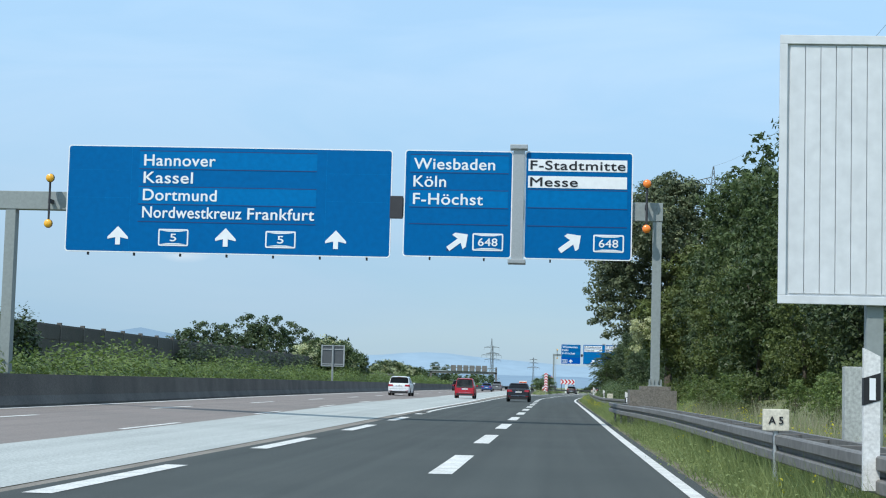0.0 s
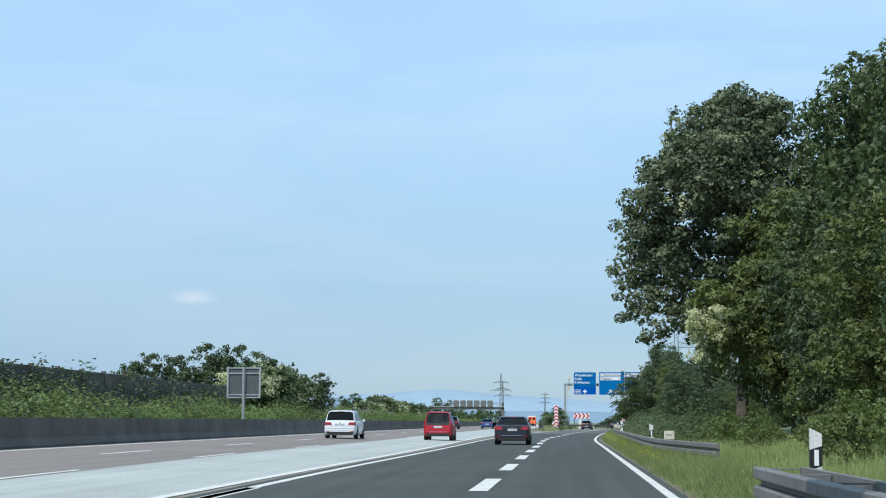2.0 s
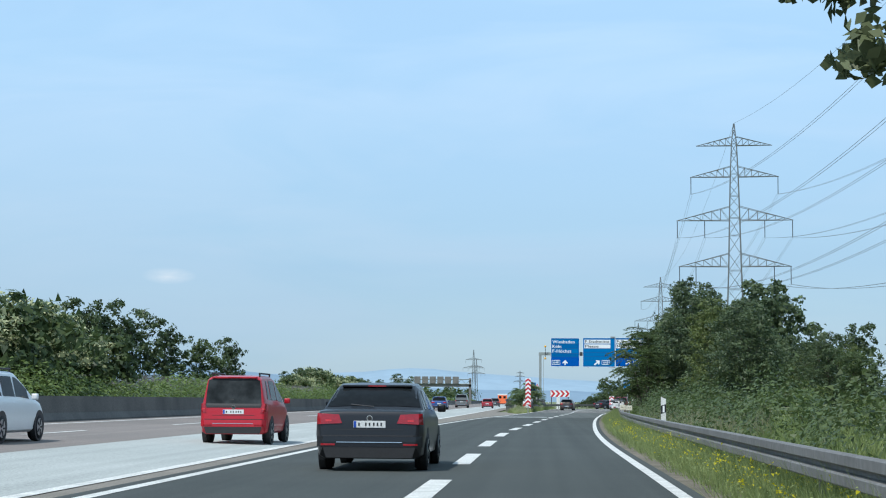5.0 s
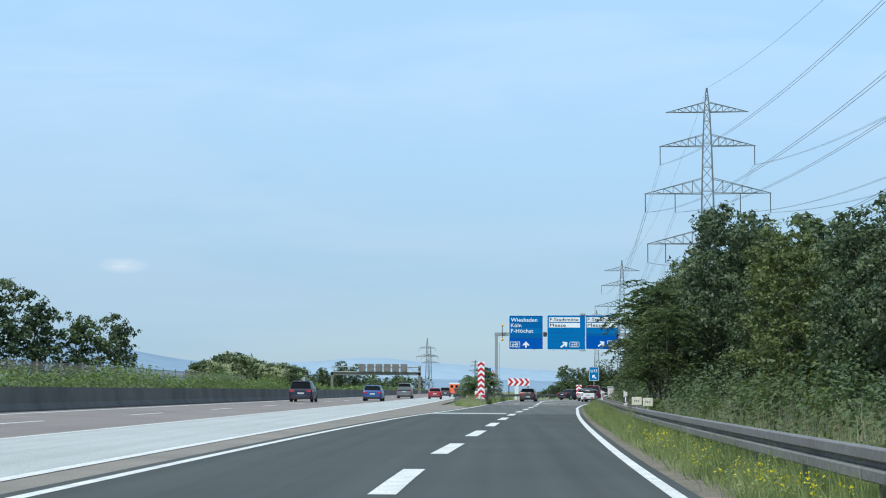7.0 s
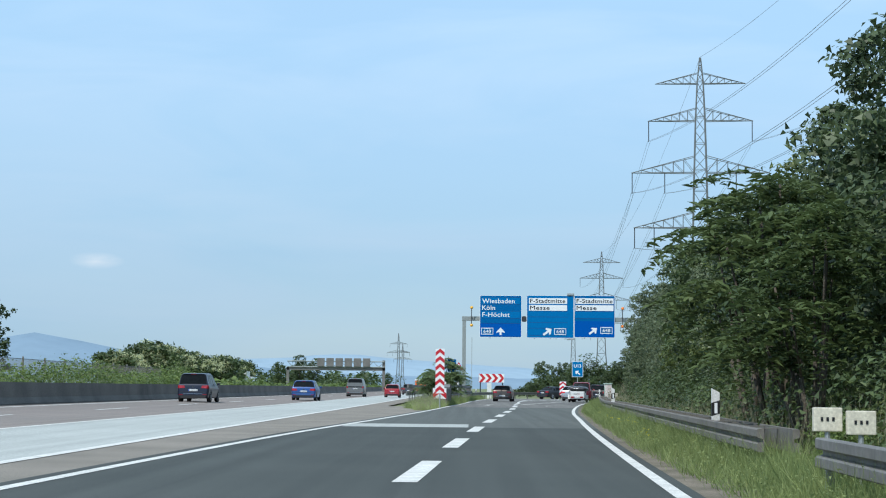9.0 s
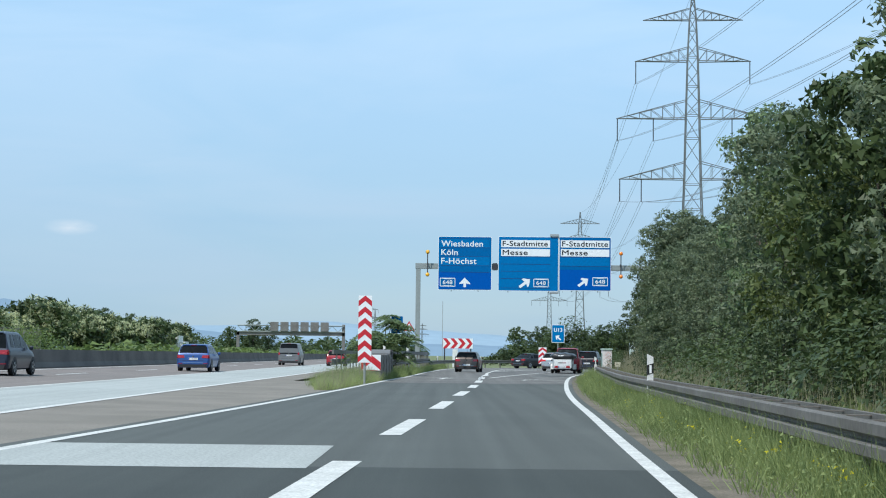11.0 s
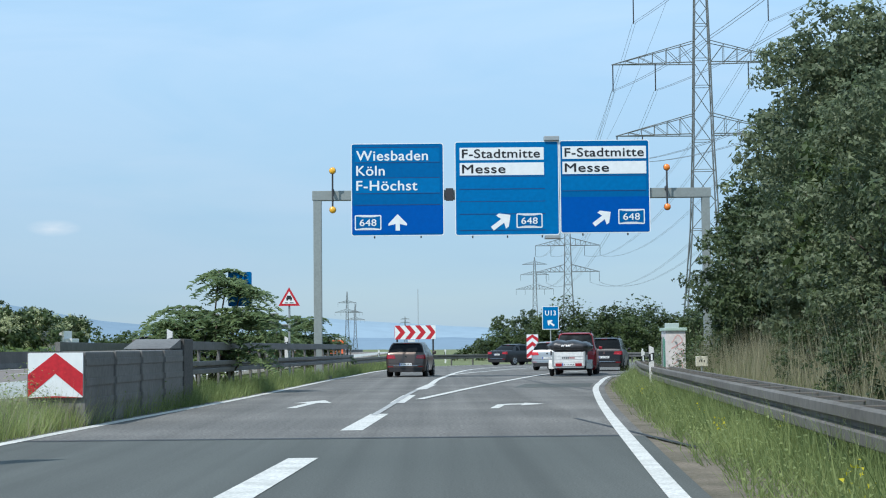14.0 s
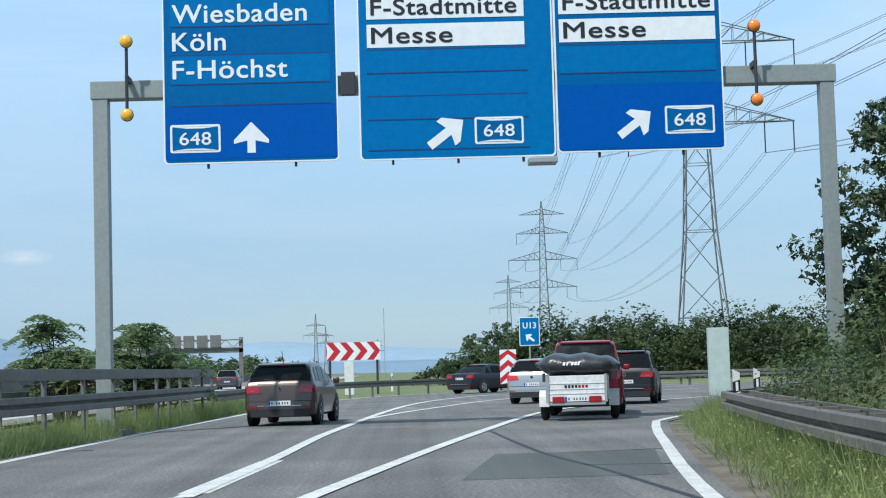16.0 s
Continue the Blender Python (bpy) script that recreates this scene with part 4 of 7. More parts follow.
# ---- vegetation ----
def leaf_mesh(centres, size, rng, spread, up=0.3, aspect=0.62, bend=0.25, outward=None, corners=4):
    """Small leaves round the given centres, folded along the middle or three-cornered: vertices and faces."""
    n = len(centres)
    c = centres + rng.normal(0, 1, (n, 3)) * spread
    nrm = rng.normal(0, 1, (n, 3)) + np.array([0, 0, up])
    if outward is not None:
        nrm = nrm * 0.55 + outward * 1.1
    a = rng.normal(0, 1, (n, 3))
    a[:, 2] = a[:, 2] * 0.5 - 0.3
    b = np.cross(nrm, a)
    b /= np.linalg.norm(b, axis=1)[:, None] + 1e-9
    a = np.cross(b, nrm)
    a /= np.linalg.norm(a, axis=1)[:, None] + 1e-9
    f = np.cross(a, b)
    s = size * rng.uniform(0.6, 1.35, n)[:, None]
    v = np.empty((n, corners, 3))
    if corners == 4:
        v[:, 0] = c - a * s
        v[:, 1] = c + b * s * aspect + f * s * bend
        v[:, 2] = c + a * s
        v[:, 3] = c - b * s * aspect + f * s * bend
    else:
        v[:, 0] = c - a * s * 0.8 + b * s * 0.15
        v[:, 1] = c + b * s * 0.75 + a * s * 0.35
        v[:, 2] = c - b * s * 0.65 + a * s * 0.95
    q = np.arange(n) * corners
    faces = np.stack([q + i for i in range(corners)], 1)
    return v.reshape(-1, 3), faces


def quick_mesh(name, v, faces, mat):
    """A mesh of alike faces straight from arrays."""
    me = bpy.data.meshes.new(name)
    n, k = faces.shape
    me.vertices.add(len(v))
    me.vertices.foreach_set("co", v.ravel())
    me.loops.add(n * k)
    me.loops.foreach_set("vertex_index", faces.ravel())
    me.polygons.add(n)
    me.polygons.foreach_set("loop_start", np.arange(n) * k)
    me.polygons.foreach_set("loop_total", np.full(n, k))
    me.materials.append(mat)
    me.update(calc_edges=True)
    me.validate()
    return me


def crown_points(rng, blobs, clusters, per, inner=0.3, tuft=0.5):
    """Tufts of leaves over the skins of several overlapping lobes, fuller on top and thin below: points and outward directions."""
    B = np.array(blobs, float)
    w = (B[:, 3] * B[:, 5])
    pick = rng.choice(len(B), clusters, p=w / w.sum())
    d = rng.normal(0, 1, (clusters, 3)) + np.array([0, 0, 0.25])
    d /= np.linalg.norm(d, axis=1)[:, None]
    u = rng.random(clusters)
    r = np.where(u < inner, rng.uniform(0.45, 0.85, clusters), np.where(u > 0.93, rng.uniform(1.1, 1.2, clusters), rng.uniform(0.86, 1.1, clusters)))
    c = B[pick, :3] + d * B[pick, 3:6] * r[:, None]
    rad = tuft * rng.uniform(0.6, 1.35, clusters) * np.where(u > 0.93, 0.55, 1.0)
    c, rad, d = np.repeat(c, per, 0), np.repeat(rad, per), np.repeat(d, per, 0)
    n = len(c)
    o = rng.normal(0, 1, (n, 3)) + d * 0.6 + np.array([0, 0, 0.45])
    o /= np.linalg.norm(o, axis=1)[:, None]
    pts = c + o * rad[:, None] * np.array([1.15, 1.15, 0.7]) * rng.uniform(0.55, 1.05, n)[:, None]
    return pts, o


def limb_tree(height, spread, rng, r0, n=7):
    """A tapered trunk with rising limbs."""
    seg = []
    p = Vector((0, 0, -0.3))
    top = height * 0.72
    pts = [p]
    for i in range(1, 7):
        pts.append(Vector((rng.normal(0, 0.12) * i * 0.3, rng.normal(0, 0.12) * i * 0.3, top * i / 6)))
    for i in range(6):
        seg.append((pts[i], pts[i + 1], r0 * (1 - i / 7.5)))
    for k in range(n):
        i = rng.integers(2, 6)
        a = pts[i]
        ang = k * 2.4 + rng.uniform(-0.4, 0.4)
        L = spread * rng.uniform(0.55, 0.85)
        b = a + Vector((math.cos(ang) * L * 0.55, math.sin(ang) * L * 0.55, height * 0.12))
        c = b + Vector((math.cos(ang) * L * 0.5, math.sin(ang) * L * 0.5, height * rng.uniform(0.02, 0.14)))
        seg += [(a, b, r0 * 0.33), (b, c, r0 * 0.2)]
    return bars(seg, r0, 5)


def make_tree(name, label, seed, height, blobs, clusters, per, leaf, mat, tuft=0.5, trunk=0.22, extra=None, group="trees beside the road", category="tree", inner=0.3, corners=3):
    rng = np.random.default_rng(seed)
    t = thing(name, label, category, group)
    vs, fs = limb_tree(height, max(b[3] for b in blobs), rng, trunk)
    mesh_object("trunk", vs, fs, BARK, t, smooth=True)
    pts, out = crown_points(rng, blobs, clusters, per, inner, tuft)
    v, f = leaf_mesh(pts, leaf, rng, leaf * 0.5, outward=out, corners=corners)
    o = new("crown", quick_mesh("crown", v, f, mat))
    o.parent = t
    if extra:
        ex_blobs, ex_c, ex_per, ex_mat, ex_label = extra
        pts, out = crown_points(rng, ex_blobs, ex_c, ex_per, 0.05, 0.24)
        v, f = leaf_mesh(pts, 0.06, rng, 0.05, outward=out, corners=3)
        o = new("blossom", quick_mesh("blossom", v, f, ex_mat))
        o.parent = t
        tagged(o, ex_label)
    return t


def lobes(rng, n, h0, h1, r, lobe, lean=(0, 0)):
    """Overlapping lobes stacked into an uneven crown."""
    out = []
    for i in range(n):
        z = h0 + (h1 - h0) * (i + 0.5) / n
        k = math.sin(math.pi * min(1, (i + 0.9) / (n + 0.3))) ** 0.6
        a = i * 2.399 + rng.uniform(-0.5, 0.5)
        rr = r * k * rng.uniform(0.45, 0.8)
        s = lobe * rng.uniform(0.75, 1.25)
        out.append((math.cos(a) * rr + lean[0] * z, math.sin(a) * rr + lean[1] * z, z, s, s, s * 0.8))
        if i % 2:
            q = a + rng.uniform(-0.7, 0.7)
            far = rr + s * rng.uniform(0.75, 1.05)
            out.append((math.cos(q) * far, math.sin(q) * far, z + s * rng.uniform(0.1, 0.6), s * 0.42, s * 0.42, s * 0.36))
    return out


_rng = np.random.default_rng(5)
MAPLE = make_tree("maple_tree", "tall dark green maple overhanging the road", 11, 17, lobes(_rng, 30, 4.8, 16.2, 5.2, 2.0) + [(-4.9, -1.4, 5.6, 1.2, 1.5, 0.8), (-4.6, 0.6, 9, 1.6, 1.6, 1.5), (-5.3, -0.5, 7.3, 1.3, 1.4, 1.2), (-3.4, -2.0, 6.6, 1.5, 1.5, 1.2), (-5.0, -0.6, 10.6, 1.2, 1.3, 1.0)], 1650, 48, 0.118, LEAF_DARK, 0.48, 0.32, ([(-3.2, -4.2, 11, 0.8, 0.6, 1.4), (1.5, -4.8, 9.5, 0.8, 0.6, 1.2), (-1, -4.6, 13.5, 0.8, 0.6, 0.8), (-4.4, -1.2, 12.6, 0.4, 0.5, 0.5), (-2.6, -3.6, 8.2, 0.5, 0.4, 0.7), (0.4, -4.8, 11.8, 0.6, 0.5, 0.9), (-3.9, -2.2, 14.4, 0.4, 0.4, 0.5)], 44, 30, LEAF_PALE, "pale climber blossom in the crown"), corners=4)
TALL = make_tree("tree", "tall green broadleaf tree in a dense roadside wood", 12, 14, lobes(_rng, 22, 2.4, 13.4, 3.6, 1.8), 520, 34, 0.155, LEAF_MID, 0.5, 0.22)
DARK = make_tree("tree", "dark green broadleaf tree in a dense roadside wood", 13, 9.5, lobes(_rng, 20, 0.8, 9.0, 2.5, 1.35), 480, 32, 0.124, LEAF_WOOD, 0.42, 0.16)
OLIVE = make_tree("tree", "olive green bushy tree with yellowing leaves", 14, 10, lobes(_rng, 20, 0.7, 9.4, 3.2, 1.6), 560, 34, 0.125, LEAF_OLIVE, 0.45, 0.18)
OLIVE_BLOOM = make_tree("tree", "bushy tree overgrown by pale flowering climber", 24, 10, lobes(_rng, 20, 1.4, 9.4, 3.0, 1.6) + [(-3.2, -1.6, 4.0, 1.0, 1.0, 0.9)], 700, 40, 0.13, LEAF_OLIVE, 0.45, 0.18, ([(-3.7, -2.1, 4.9, 0.75, 0.6, 0.3), (-4.1, -2.0, 4.4, 0.4, 0.5, 0.45), (-4.2, -1.9, 3.6, 0.25, 0.4, 0.5), (-3.3, -2.4, 4.2, 0.35, 0.4, 0.35)], 62, 60, LEAF_PALE, "cream blossom of a climber"))
SLIM = make_tree("tree", "slender tree with feathery grey-green leaves", 15, 11, lobes(_rng, 13, 1.5, 11.2, 1.3, 0.95), 300, 30, 0.13, LEAF_BLUE, 0.4, 0.12, inner=0.2)
MIDTREE = make_tree("tree", "green bushy tree at the edge of the wood", 16, 7.5, lobes(_rng, 17, 0.4, 7.0, 2.3, 1.25), 430, 30, 0.125, LEAF_MID, 0.4, 0.14)
SHRUB = make_tree("shrub", "dense green roadside shrub", 17, 3, lobes(_rng, 10, 0.2, 2.7, 1.1, 0.7), 110, 19, 0.10, LEAF_FRESH, 0.25, 0.05, group="roadside shrubs", category="shrub")
SHRUB_OLIVE = make_tree("shrub", "light olive roadside shrub among weeds", 18, 2.6, lobes(_rng, 9, 0.15, 2.4, 1.1, 0.65), 100, 19, 0.10, LEAF_OLIVE, 0.24, 0.04, group="roadside shrubs", category="shrub")
SHRUB_DARK = make_tree("shrub", "dark green shrub at the foot of the wood", 26, 3, lobes(np.random.default_rng(8), 10, 0.15, 2.7, 1.1, 0.65), 150, 24, 0.07, LEAF_WOOD, 0.25, 0.05, group="roadside shrubs", category="shrub")
BLOOM = make_tree("shrub", "shrub covered in cream blossom", 19, 3, lobes(_rng, 9, 0.2, 1.9, 1.6, 0.7), 110, 22, 0.14, LEAF_MID, 0.3, 0.05, (lobes(np.random.default_rng(3), 7, 0.9, 2.0, 1.6, 0.7), 130, 28, LEAF_PALE, "cream blossom"), group="roadside shrubs", category="shrub")
FAR = make_tree("tree", "rounded green tree in a far tree belt", 20, 9, lobes(_rng, 16, 0.8, 8.6, 3.0, 1.7), 190, 20, 0.27, LEAF_MID, 0.6, 0.2, group="far trees")
FAR_DARK = make_tree("tree", "dark green tree in a far tree belt", 21, 10, lobes(_rng, 16, 0.8, 9.6, 3.0, 1.7), 190, 20, 0.27, LEAF_WOOD, 0.6, 0.2, group="far trees")


def frond_tree(name, label, seed, heads, mat):
    """A small tree of arching feathered leaves: stems, and fronds with many drooping leaflets."""
    rng = np.random.default_rng(seed)
    t = thing(name, label, "tree", "sumac trees")
    stems, pts, out = [], [], []
    for hx, hy, hz, n, L in heads:
        hx *= 0.78
        stems += [(Vector((hx * 0.15, hy * 0.15, -0.2)), Vector((hx * 0.6, hy * 0.6, hz * 0.55)), 0.045), (Vector((hx * 0.6, hy * 0.6, hz * 0.55)), Vector((hx, hy, hz)), 0.025)]
        for k in range(n):
            a = k * 2.4 + rng.uniform(-0.3, 0.3)
            l_ = L * rng.uniform(0.75, 1.15)
            rise = rng.uniform(0.15, 0.7)
            for s in np.linspace(0.12, 1, 15):
                base = np.array([hx + math.cos(a) * l_ * s, hy + math.sin(a) * l_ * s, hz + l_ * (rise * s - 0.62 * s * s) - 0.15 * (k % 3)])
                for sd in (1, -1):
                    w = 0.13 * (1.1 - 0.6 * s)
                    pts.append(base + np.array([-math.sin(a) * sd * w, math.cos(a) * sd * w, -0.06]))
                    out.append((-math.sin(a) * sd * 0.35, math.cos(a) * sd * 0.35, 0.95))
    vs, fs = bars(stems, 0.04, 6)
    mesh_object("trunk", vs, fs, BARK, t, smooth=True)
    v, f = leaf_mesh(np.array(pts), 0.135, rng, 0.02, outward=np.array(out) * 2, aspect=0.3)
    o = new("crown", quick_mesh("crown", v, f, mat))
    o.parent = t
    return t


SUMAC = frond_tree("sumac", "sumac tree with drooping feathered leaves behind the guard rail", 22, [(1.5, 0.2, 3.5, 16, 1.2), (2.1, 0, 2.5, 14, 1.1), (0.9, 0, 3.7, 14, 1.2), (-0.9, 0.3, 2.9, 15, 1.15), (0.1, -0.5, 2.6, 13, 1.1), (1.5, 0.4, 2.5, 12, 1.0), (-1.6, 0, 2.2, 12, 1.0), (0.5, 0.5, 4.0, 12, 0.9), (-0.4, -0.2, 1.9, 10, 0.9), (0.9, -0.3, 1.8, 10, 0.9), (-1.9, -0.3, 1.5, 13, 1.0), (1.9, -0.3, 1.5, 13, 1.0), (0.1, -0.7, 1.4, 12, 1.0), (-1.1, -0.6, 2.4, 14, 1.0), (0.6, -0.7, 2.3, 14, 1.0), (1.6, -0.5, 2.8, 13, 1.0)], LEAF_BLUE)
GREY = make_tree("tree", "loose grey-green tree with gaps in its crown", 25, 9.5, lobes(_rng, 22, 0.6, 9.4, 2.6, 1.05), 560, 38, 0.09, LEAF_GREY, 0.38, 0.16, inner=0.15)
AILANTHUS = frond_tree("sumac", "dark sumac thicket with feathered leaves at the wood", 27, [(1.2, 0.2, 4.4, 15, 1.5), (-1.3, 0.4, 4.0, 15, 1.5), (0.0, -0.8, 3.5, 14, 1.5), (0.2, 0.3, 5.1, 14, 1.4), (1.6, -0.5, 3.0, 13, 1.4), (-1.8, -0.5, 2.9, 13, 1.4), (0.8, -1.0, 2.3, 12, 1.3), (-0.8, -1.0, 2.2, 12, 1.3), (-0.6, 0.0, 4.6, 12, 1.3)], LEAF_MID)
ABSOLUTE = (FAR, FAR_DARK, GREY, AILANTHUS, SHRUB_DARK)
_used = set()


def plant(proto, x, y, k, turn, kz=None, z=None):
    """Sets the first specimen itself, and copies of it after that."""
    m = Matrix.Translation((x, y, ground_height(x, y) - 0.05 if z is None else z)) @ Matrix.Rotation(radians(turn), 4, 'Z') @ Matrix.Diagonal((k, k, kz or k, 1))
    if proto.name not in _used:
        _used.add(proto.name)
        proto.matrix_basis = m
        return proto
    return copy_thing(proto, m @ Matrix.Diagonal((*(1 / v for v in proto.scale), 1)) if proto in ABSOLUTE else m)


plant(MAPLE, 8.0, 118.5, 0.92, 0)
plant(OLIVE_BLOOM, 9.6, 113.0, 1.0, 0)
R_ = random.Random(7)
# the wood beside the first stretch
for y, x, p, k in ((40, 12.5, TALL, 0.78), (47, 11.5, OLIVE, 0.75), (55, 13, TALL, 0.82), (60, 11.2, DARK, 0.9), (67, 12.5, TALL, 0.72), (73, 10.8, OLIVE, 0.8), (79, 12.8, TALL, 1.3), (84, 10.2, MIDTREE, 0.95),
                   (88, 15.0, TALL, 1.36), (94, 10.0, OLIVE, 0.95), (99, 12.6, TALL, 1.2), (104, 9.9, DARK, 1.0), (107, 11.8, TALL, 1.36), (110, 10.4, OLIVE, 0.9), (120, 13.6, TALL, 1.4)):
    plant(p, x, y, k * R_.uniform(0.95, 1.05), R_.uniform(0, 360))
for y, x, k in ((65, 17, 1.1), (74, 17, 1.15), (83, 17, 1.25), (92, 17, 1.35), (101, 17, 1.45), (110, 18, 1.4), (117, 20, 1.2), (128, 21, 0.4)):
    plant(TALL if R_.random() < 0.6 else OLIVE, x, y, k * 0.98, R_.uniform(0, 360))
# shrubs on the bank and the low stretch behind the maple
for i in range(26):
    y = 30 + i * 3.3
    plant(SHRUB if i % 3 else SHRUB_OLIVE, 6.3 + R_.uniform(-0.5, 1.6), y + R_.uniform(-1, 1), R_.uniform(0.45, 0.9), R_.uniform(0, 360))
for i in range(24):
    y = 54 + i * 2.2
    plant(SHRUB if i % 2 else SHRUB_OLIVE, 5.2 + R_.uniform(-0.5, 1.2), y + R_.uniform(-0.8, 0.8), R_.uniform(0.3, 0.65), R_.uniform(0, 360))
for i in range(3, 12):
    y = 124 + i * 5.5
    plant((MIDTREE, DARK, OLIVE)[i % 3], 11.5 + R_.uniform(-1.5, 3), y, R_.uniform(0.3, 0.42), R_.uniform(0, 360))
for i in range(18):
    y = 130 + i * 4.0
    plant(SHRUB if i % 2 else SHRUB_OLIVE, 5.9 + R_.uniform(-0.3, 1.8), y, R_.uniform(0.35, 0.65), R_.uniform(0, 360))
plant(DARK, 8.5, 168, 0.56, 40)
plant(DARK, 8.9, 174, 0.62, 200)
# the wood along the bend
for i, (y, dx, p, k) in enumerate(((180, 6.5, DARK, 0.62), (187, 5.4, OLIVE, 0.82), (194, 5.4, DARK, 0.66), (198, 5.0, DARK, 0.98), (203, 5.2, DARK, 1.02), (207, 5.2, DARK, 0.95), (211, 4.9, OLIVE, 1.0), (216, 4.6, DARK, 0.88), (221, 4.6, OLIVE, 0.84), (226, 4.8, GREY, 0.92), (231, 4.6, MIDTREE, 1.14), (236, 4.8, OLIVE, 0.88),
                                  (241, 4.2, GREY, 0.8), (246, 4.3, SLIM, 0.72), (250, 4.4, GREY, 0.66), (255, 4.4, GREY, 0.56), (260, 4.2, GREY, 0.58), (265, 3.8, GREY, 0.58), (270, 4.0, DARK, 0.72), (275, 3.4, GREY, 0.6), (280, 4.6, MIDTREE, 0.78), (285, 4.4, GREY, 0.8), (290, 5.0, SLIM, 0.75), (295, 5.6, DARK, 0.8), (300, 6.4, MIDTREE, 0.8), (306, 7.2, DARK, 0.7), (311, 7.8, DARK, 0.62))):
    plant(p, x_right(y) + dx + 1.0, y, k * (1.02 if y > 277 else 0.9 if y > 238 else 0.84 if y > 208 else 0.95) * R_.uniform(0.95, 1.05), R_.uniform(0, 360))
    plant(FAR_DARK if i % 2 or y < 240 else FAR, x_right(y) + dx + 6.5, y + 2.5, 0.72 * R_.uniform(0.9, 1.05) * (0.5 if y < 207 else 1), R_.uniform(0, 360))
for i in range(34):
    y = 192 + i * 3.5
    plant(SHRUB_DARK if i % 4 else SHRUB_OLIVE, x_right(y) + 3.4 + R_.uniform(-0.2, 1.0) + (1.5 if y > 280 else 0), y, R_.uniform(0.35, 0.65), R_.uniform(0, 360))
for x, y, p, k in ((14.0, 285, GREY, 0.76), (15.2, 291, GREY, 0.82), (13.2, 279, GREY, 0.6), (17.9, 317.5, DARK, 0.88), (20.8, 322, DARK, 0.78), (17.3, 312.5, MIDTREE, 0.55), (23.5, 327, MIDTREE, 0.7), (15.6, 299, DARK, 0.95), (17.2, 305, DARK, 0.85), (14.2, 282, GREY, 0.62), (19.5, 311, DARK, 0.75), (13.2, 295, DARK, 0.62), (14.6, 301, MIDTREE, 0.7)):
    plant(p, x, y, k, R_.uniform(0, 360))
for i in range(16):
    y = 281 + i * 2.3
    plant(SHRUB if i % 3 else SHRUB_OLIVE, x_right(min(y, 314)) + 3.8 + R_.uniform(-0.3, 1.2) + max(0, y - 308) * 0.35, y, R_.uniform(0.35, 0.6), R_.uniform(0, 360))
# belts of far trees
for i in range(15):
    plant(FAR if i % 3 else FAR_DARK, 14 + i * 3.1 + R_.uniform(-1, 1), 425 + R_.uniform(-6, 14) + i, R_.uniform(0.46, 0.6), R_.uniform(0, 360))
for i in range(12):
    plant(FAR_DARK if i % 2 else FAR, 44 + i * 5 + R_.uniform(-1, 1), 400 + R_.uniform(-10, 14) - i * 2, R_.uniform(0.5, 0.8), R_.uniform(0, 360))
for x, y, k in ((-65, 282, 0.95), (-62, 281, 1.12), (-59, 284, 1.1), (-56, 283, 1.05), (-53, 286, 1.1), (-50, 284, 1.08), (-47, 287, 1.0), (-44, 290, 0.9), (-41, 294, 0.8), (-38, 298, 0.7), (-71, 262, 0.85), (-61, 300, 1.0)):
    plant(FAR if R_.random() < 0.2 else FAR_DARK, x, y, k * (0.8 if x < -55 else 0.94), R_.uniform(0, 360))
for x, y, k in ((-60, 486, 0.62), (-56, 480, 0.68), (-52, 478, 0.6), (-45, 560, 0.62), (-41, 566, 0.7), (-37, 560, 0.6), (-50, 640, 0.6), (-34, 700, 0.55), (-28, 720, 0.5), (-64, 520, 0.6)):
    plant(FAR if R_.random() < 0.5 else FAR_DARK, x, y, k, R_.uniform(0, 360))
for i in range(16):
    a, b = spline([(14.2, 316), (16.8, 321.5), (20, 326.5), (25, 331), (32, 335), (44, 338)], 4)[i]
    plant(SHRUB if i % 2 else SHRUB_OLIVE, a + 1.8 + R_.uniform(-0.3, 0.8), b - 1.2, R_.uniform(0.5, 0.85), R_.uniform(0, 360))
for i in range(26):
    plant(FAR if i % 3 else FAR_DARK, 9 + i * 1.9 + R_.uniform(-0.6, 0.6), 420 + R_.uniform(-3, 3) + 0.2 * i, R_.uniform(0.33, 0.5) * min(1, 0.45 + i * 0.14), R_.uniform(0, 360))
for i in range(14):
    plant(FAR, 22 + i * 8 + R_.uniform(-3, 3), 640 + R_.uniform(-30, 60), R_.uniform(0.6, 1.0), R_.uniform(0, 360))
for i in range(13):
    plant(BLOOM, -34 - i % 2 * 2 - i * 0.25, 330 + i * 9, R_.uniform(1.0, 1.5), R_.uniform(0, 360))
for x, y, k in ((-23.6, 166, 1.2), (-23.8, 171, 1.35), (-24, 176, 1.25), (-23.2, 181, 1.0)):
    plant(BLOOM, x, y, k, R_.uniform(0, 360))
for x, y, k, a in ((6.4, 200.5, 1.0, 20), (7.0, 206.5, 1.08, 150), (6.0, 195.5, 0.8, 260)):
    plant(AILANTHUS, x, y, k, a)
plant(SHRUB, 5.3, 89.0, 0.62, 20)
plant(SHRUB, 5.0, 188.5, 0.5, 30)
plant(SHRUB, 5.3, 191, 0.42, 130)

for x, y, k, a in ((-2.0, 294.6, 0.88, 0), (-3.0, 324, 0.86, 140), (-1.0, 326.5, 0.8, 200), (-2.2, 332, 0.85, 80)):
    plant(SUMAC, x, y, k, a)


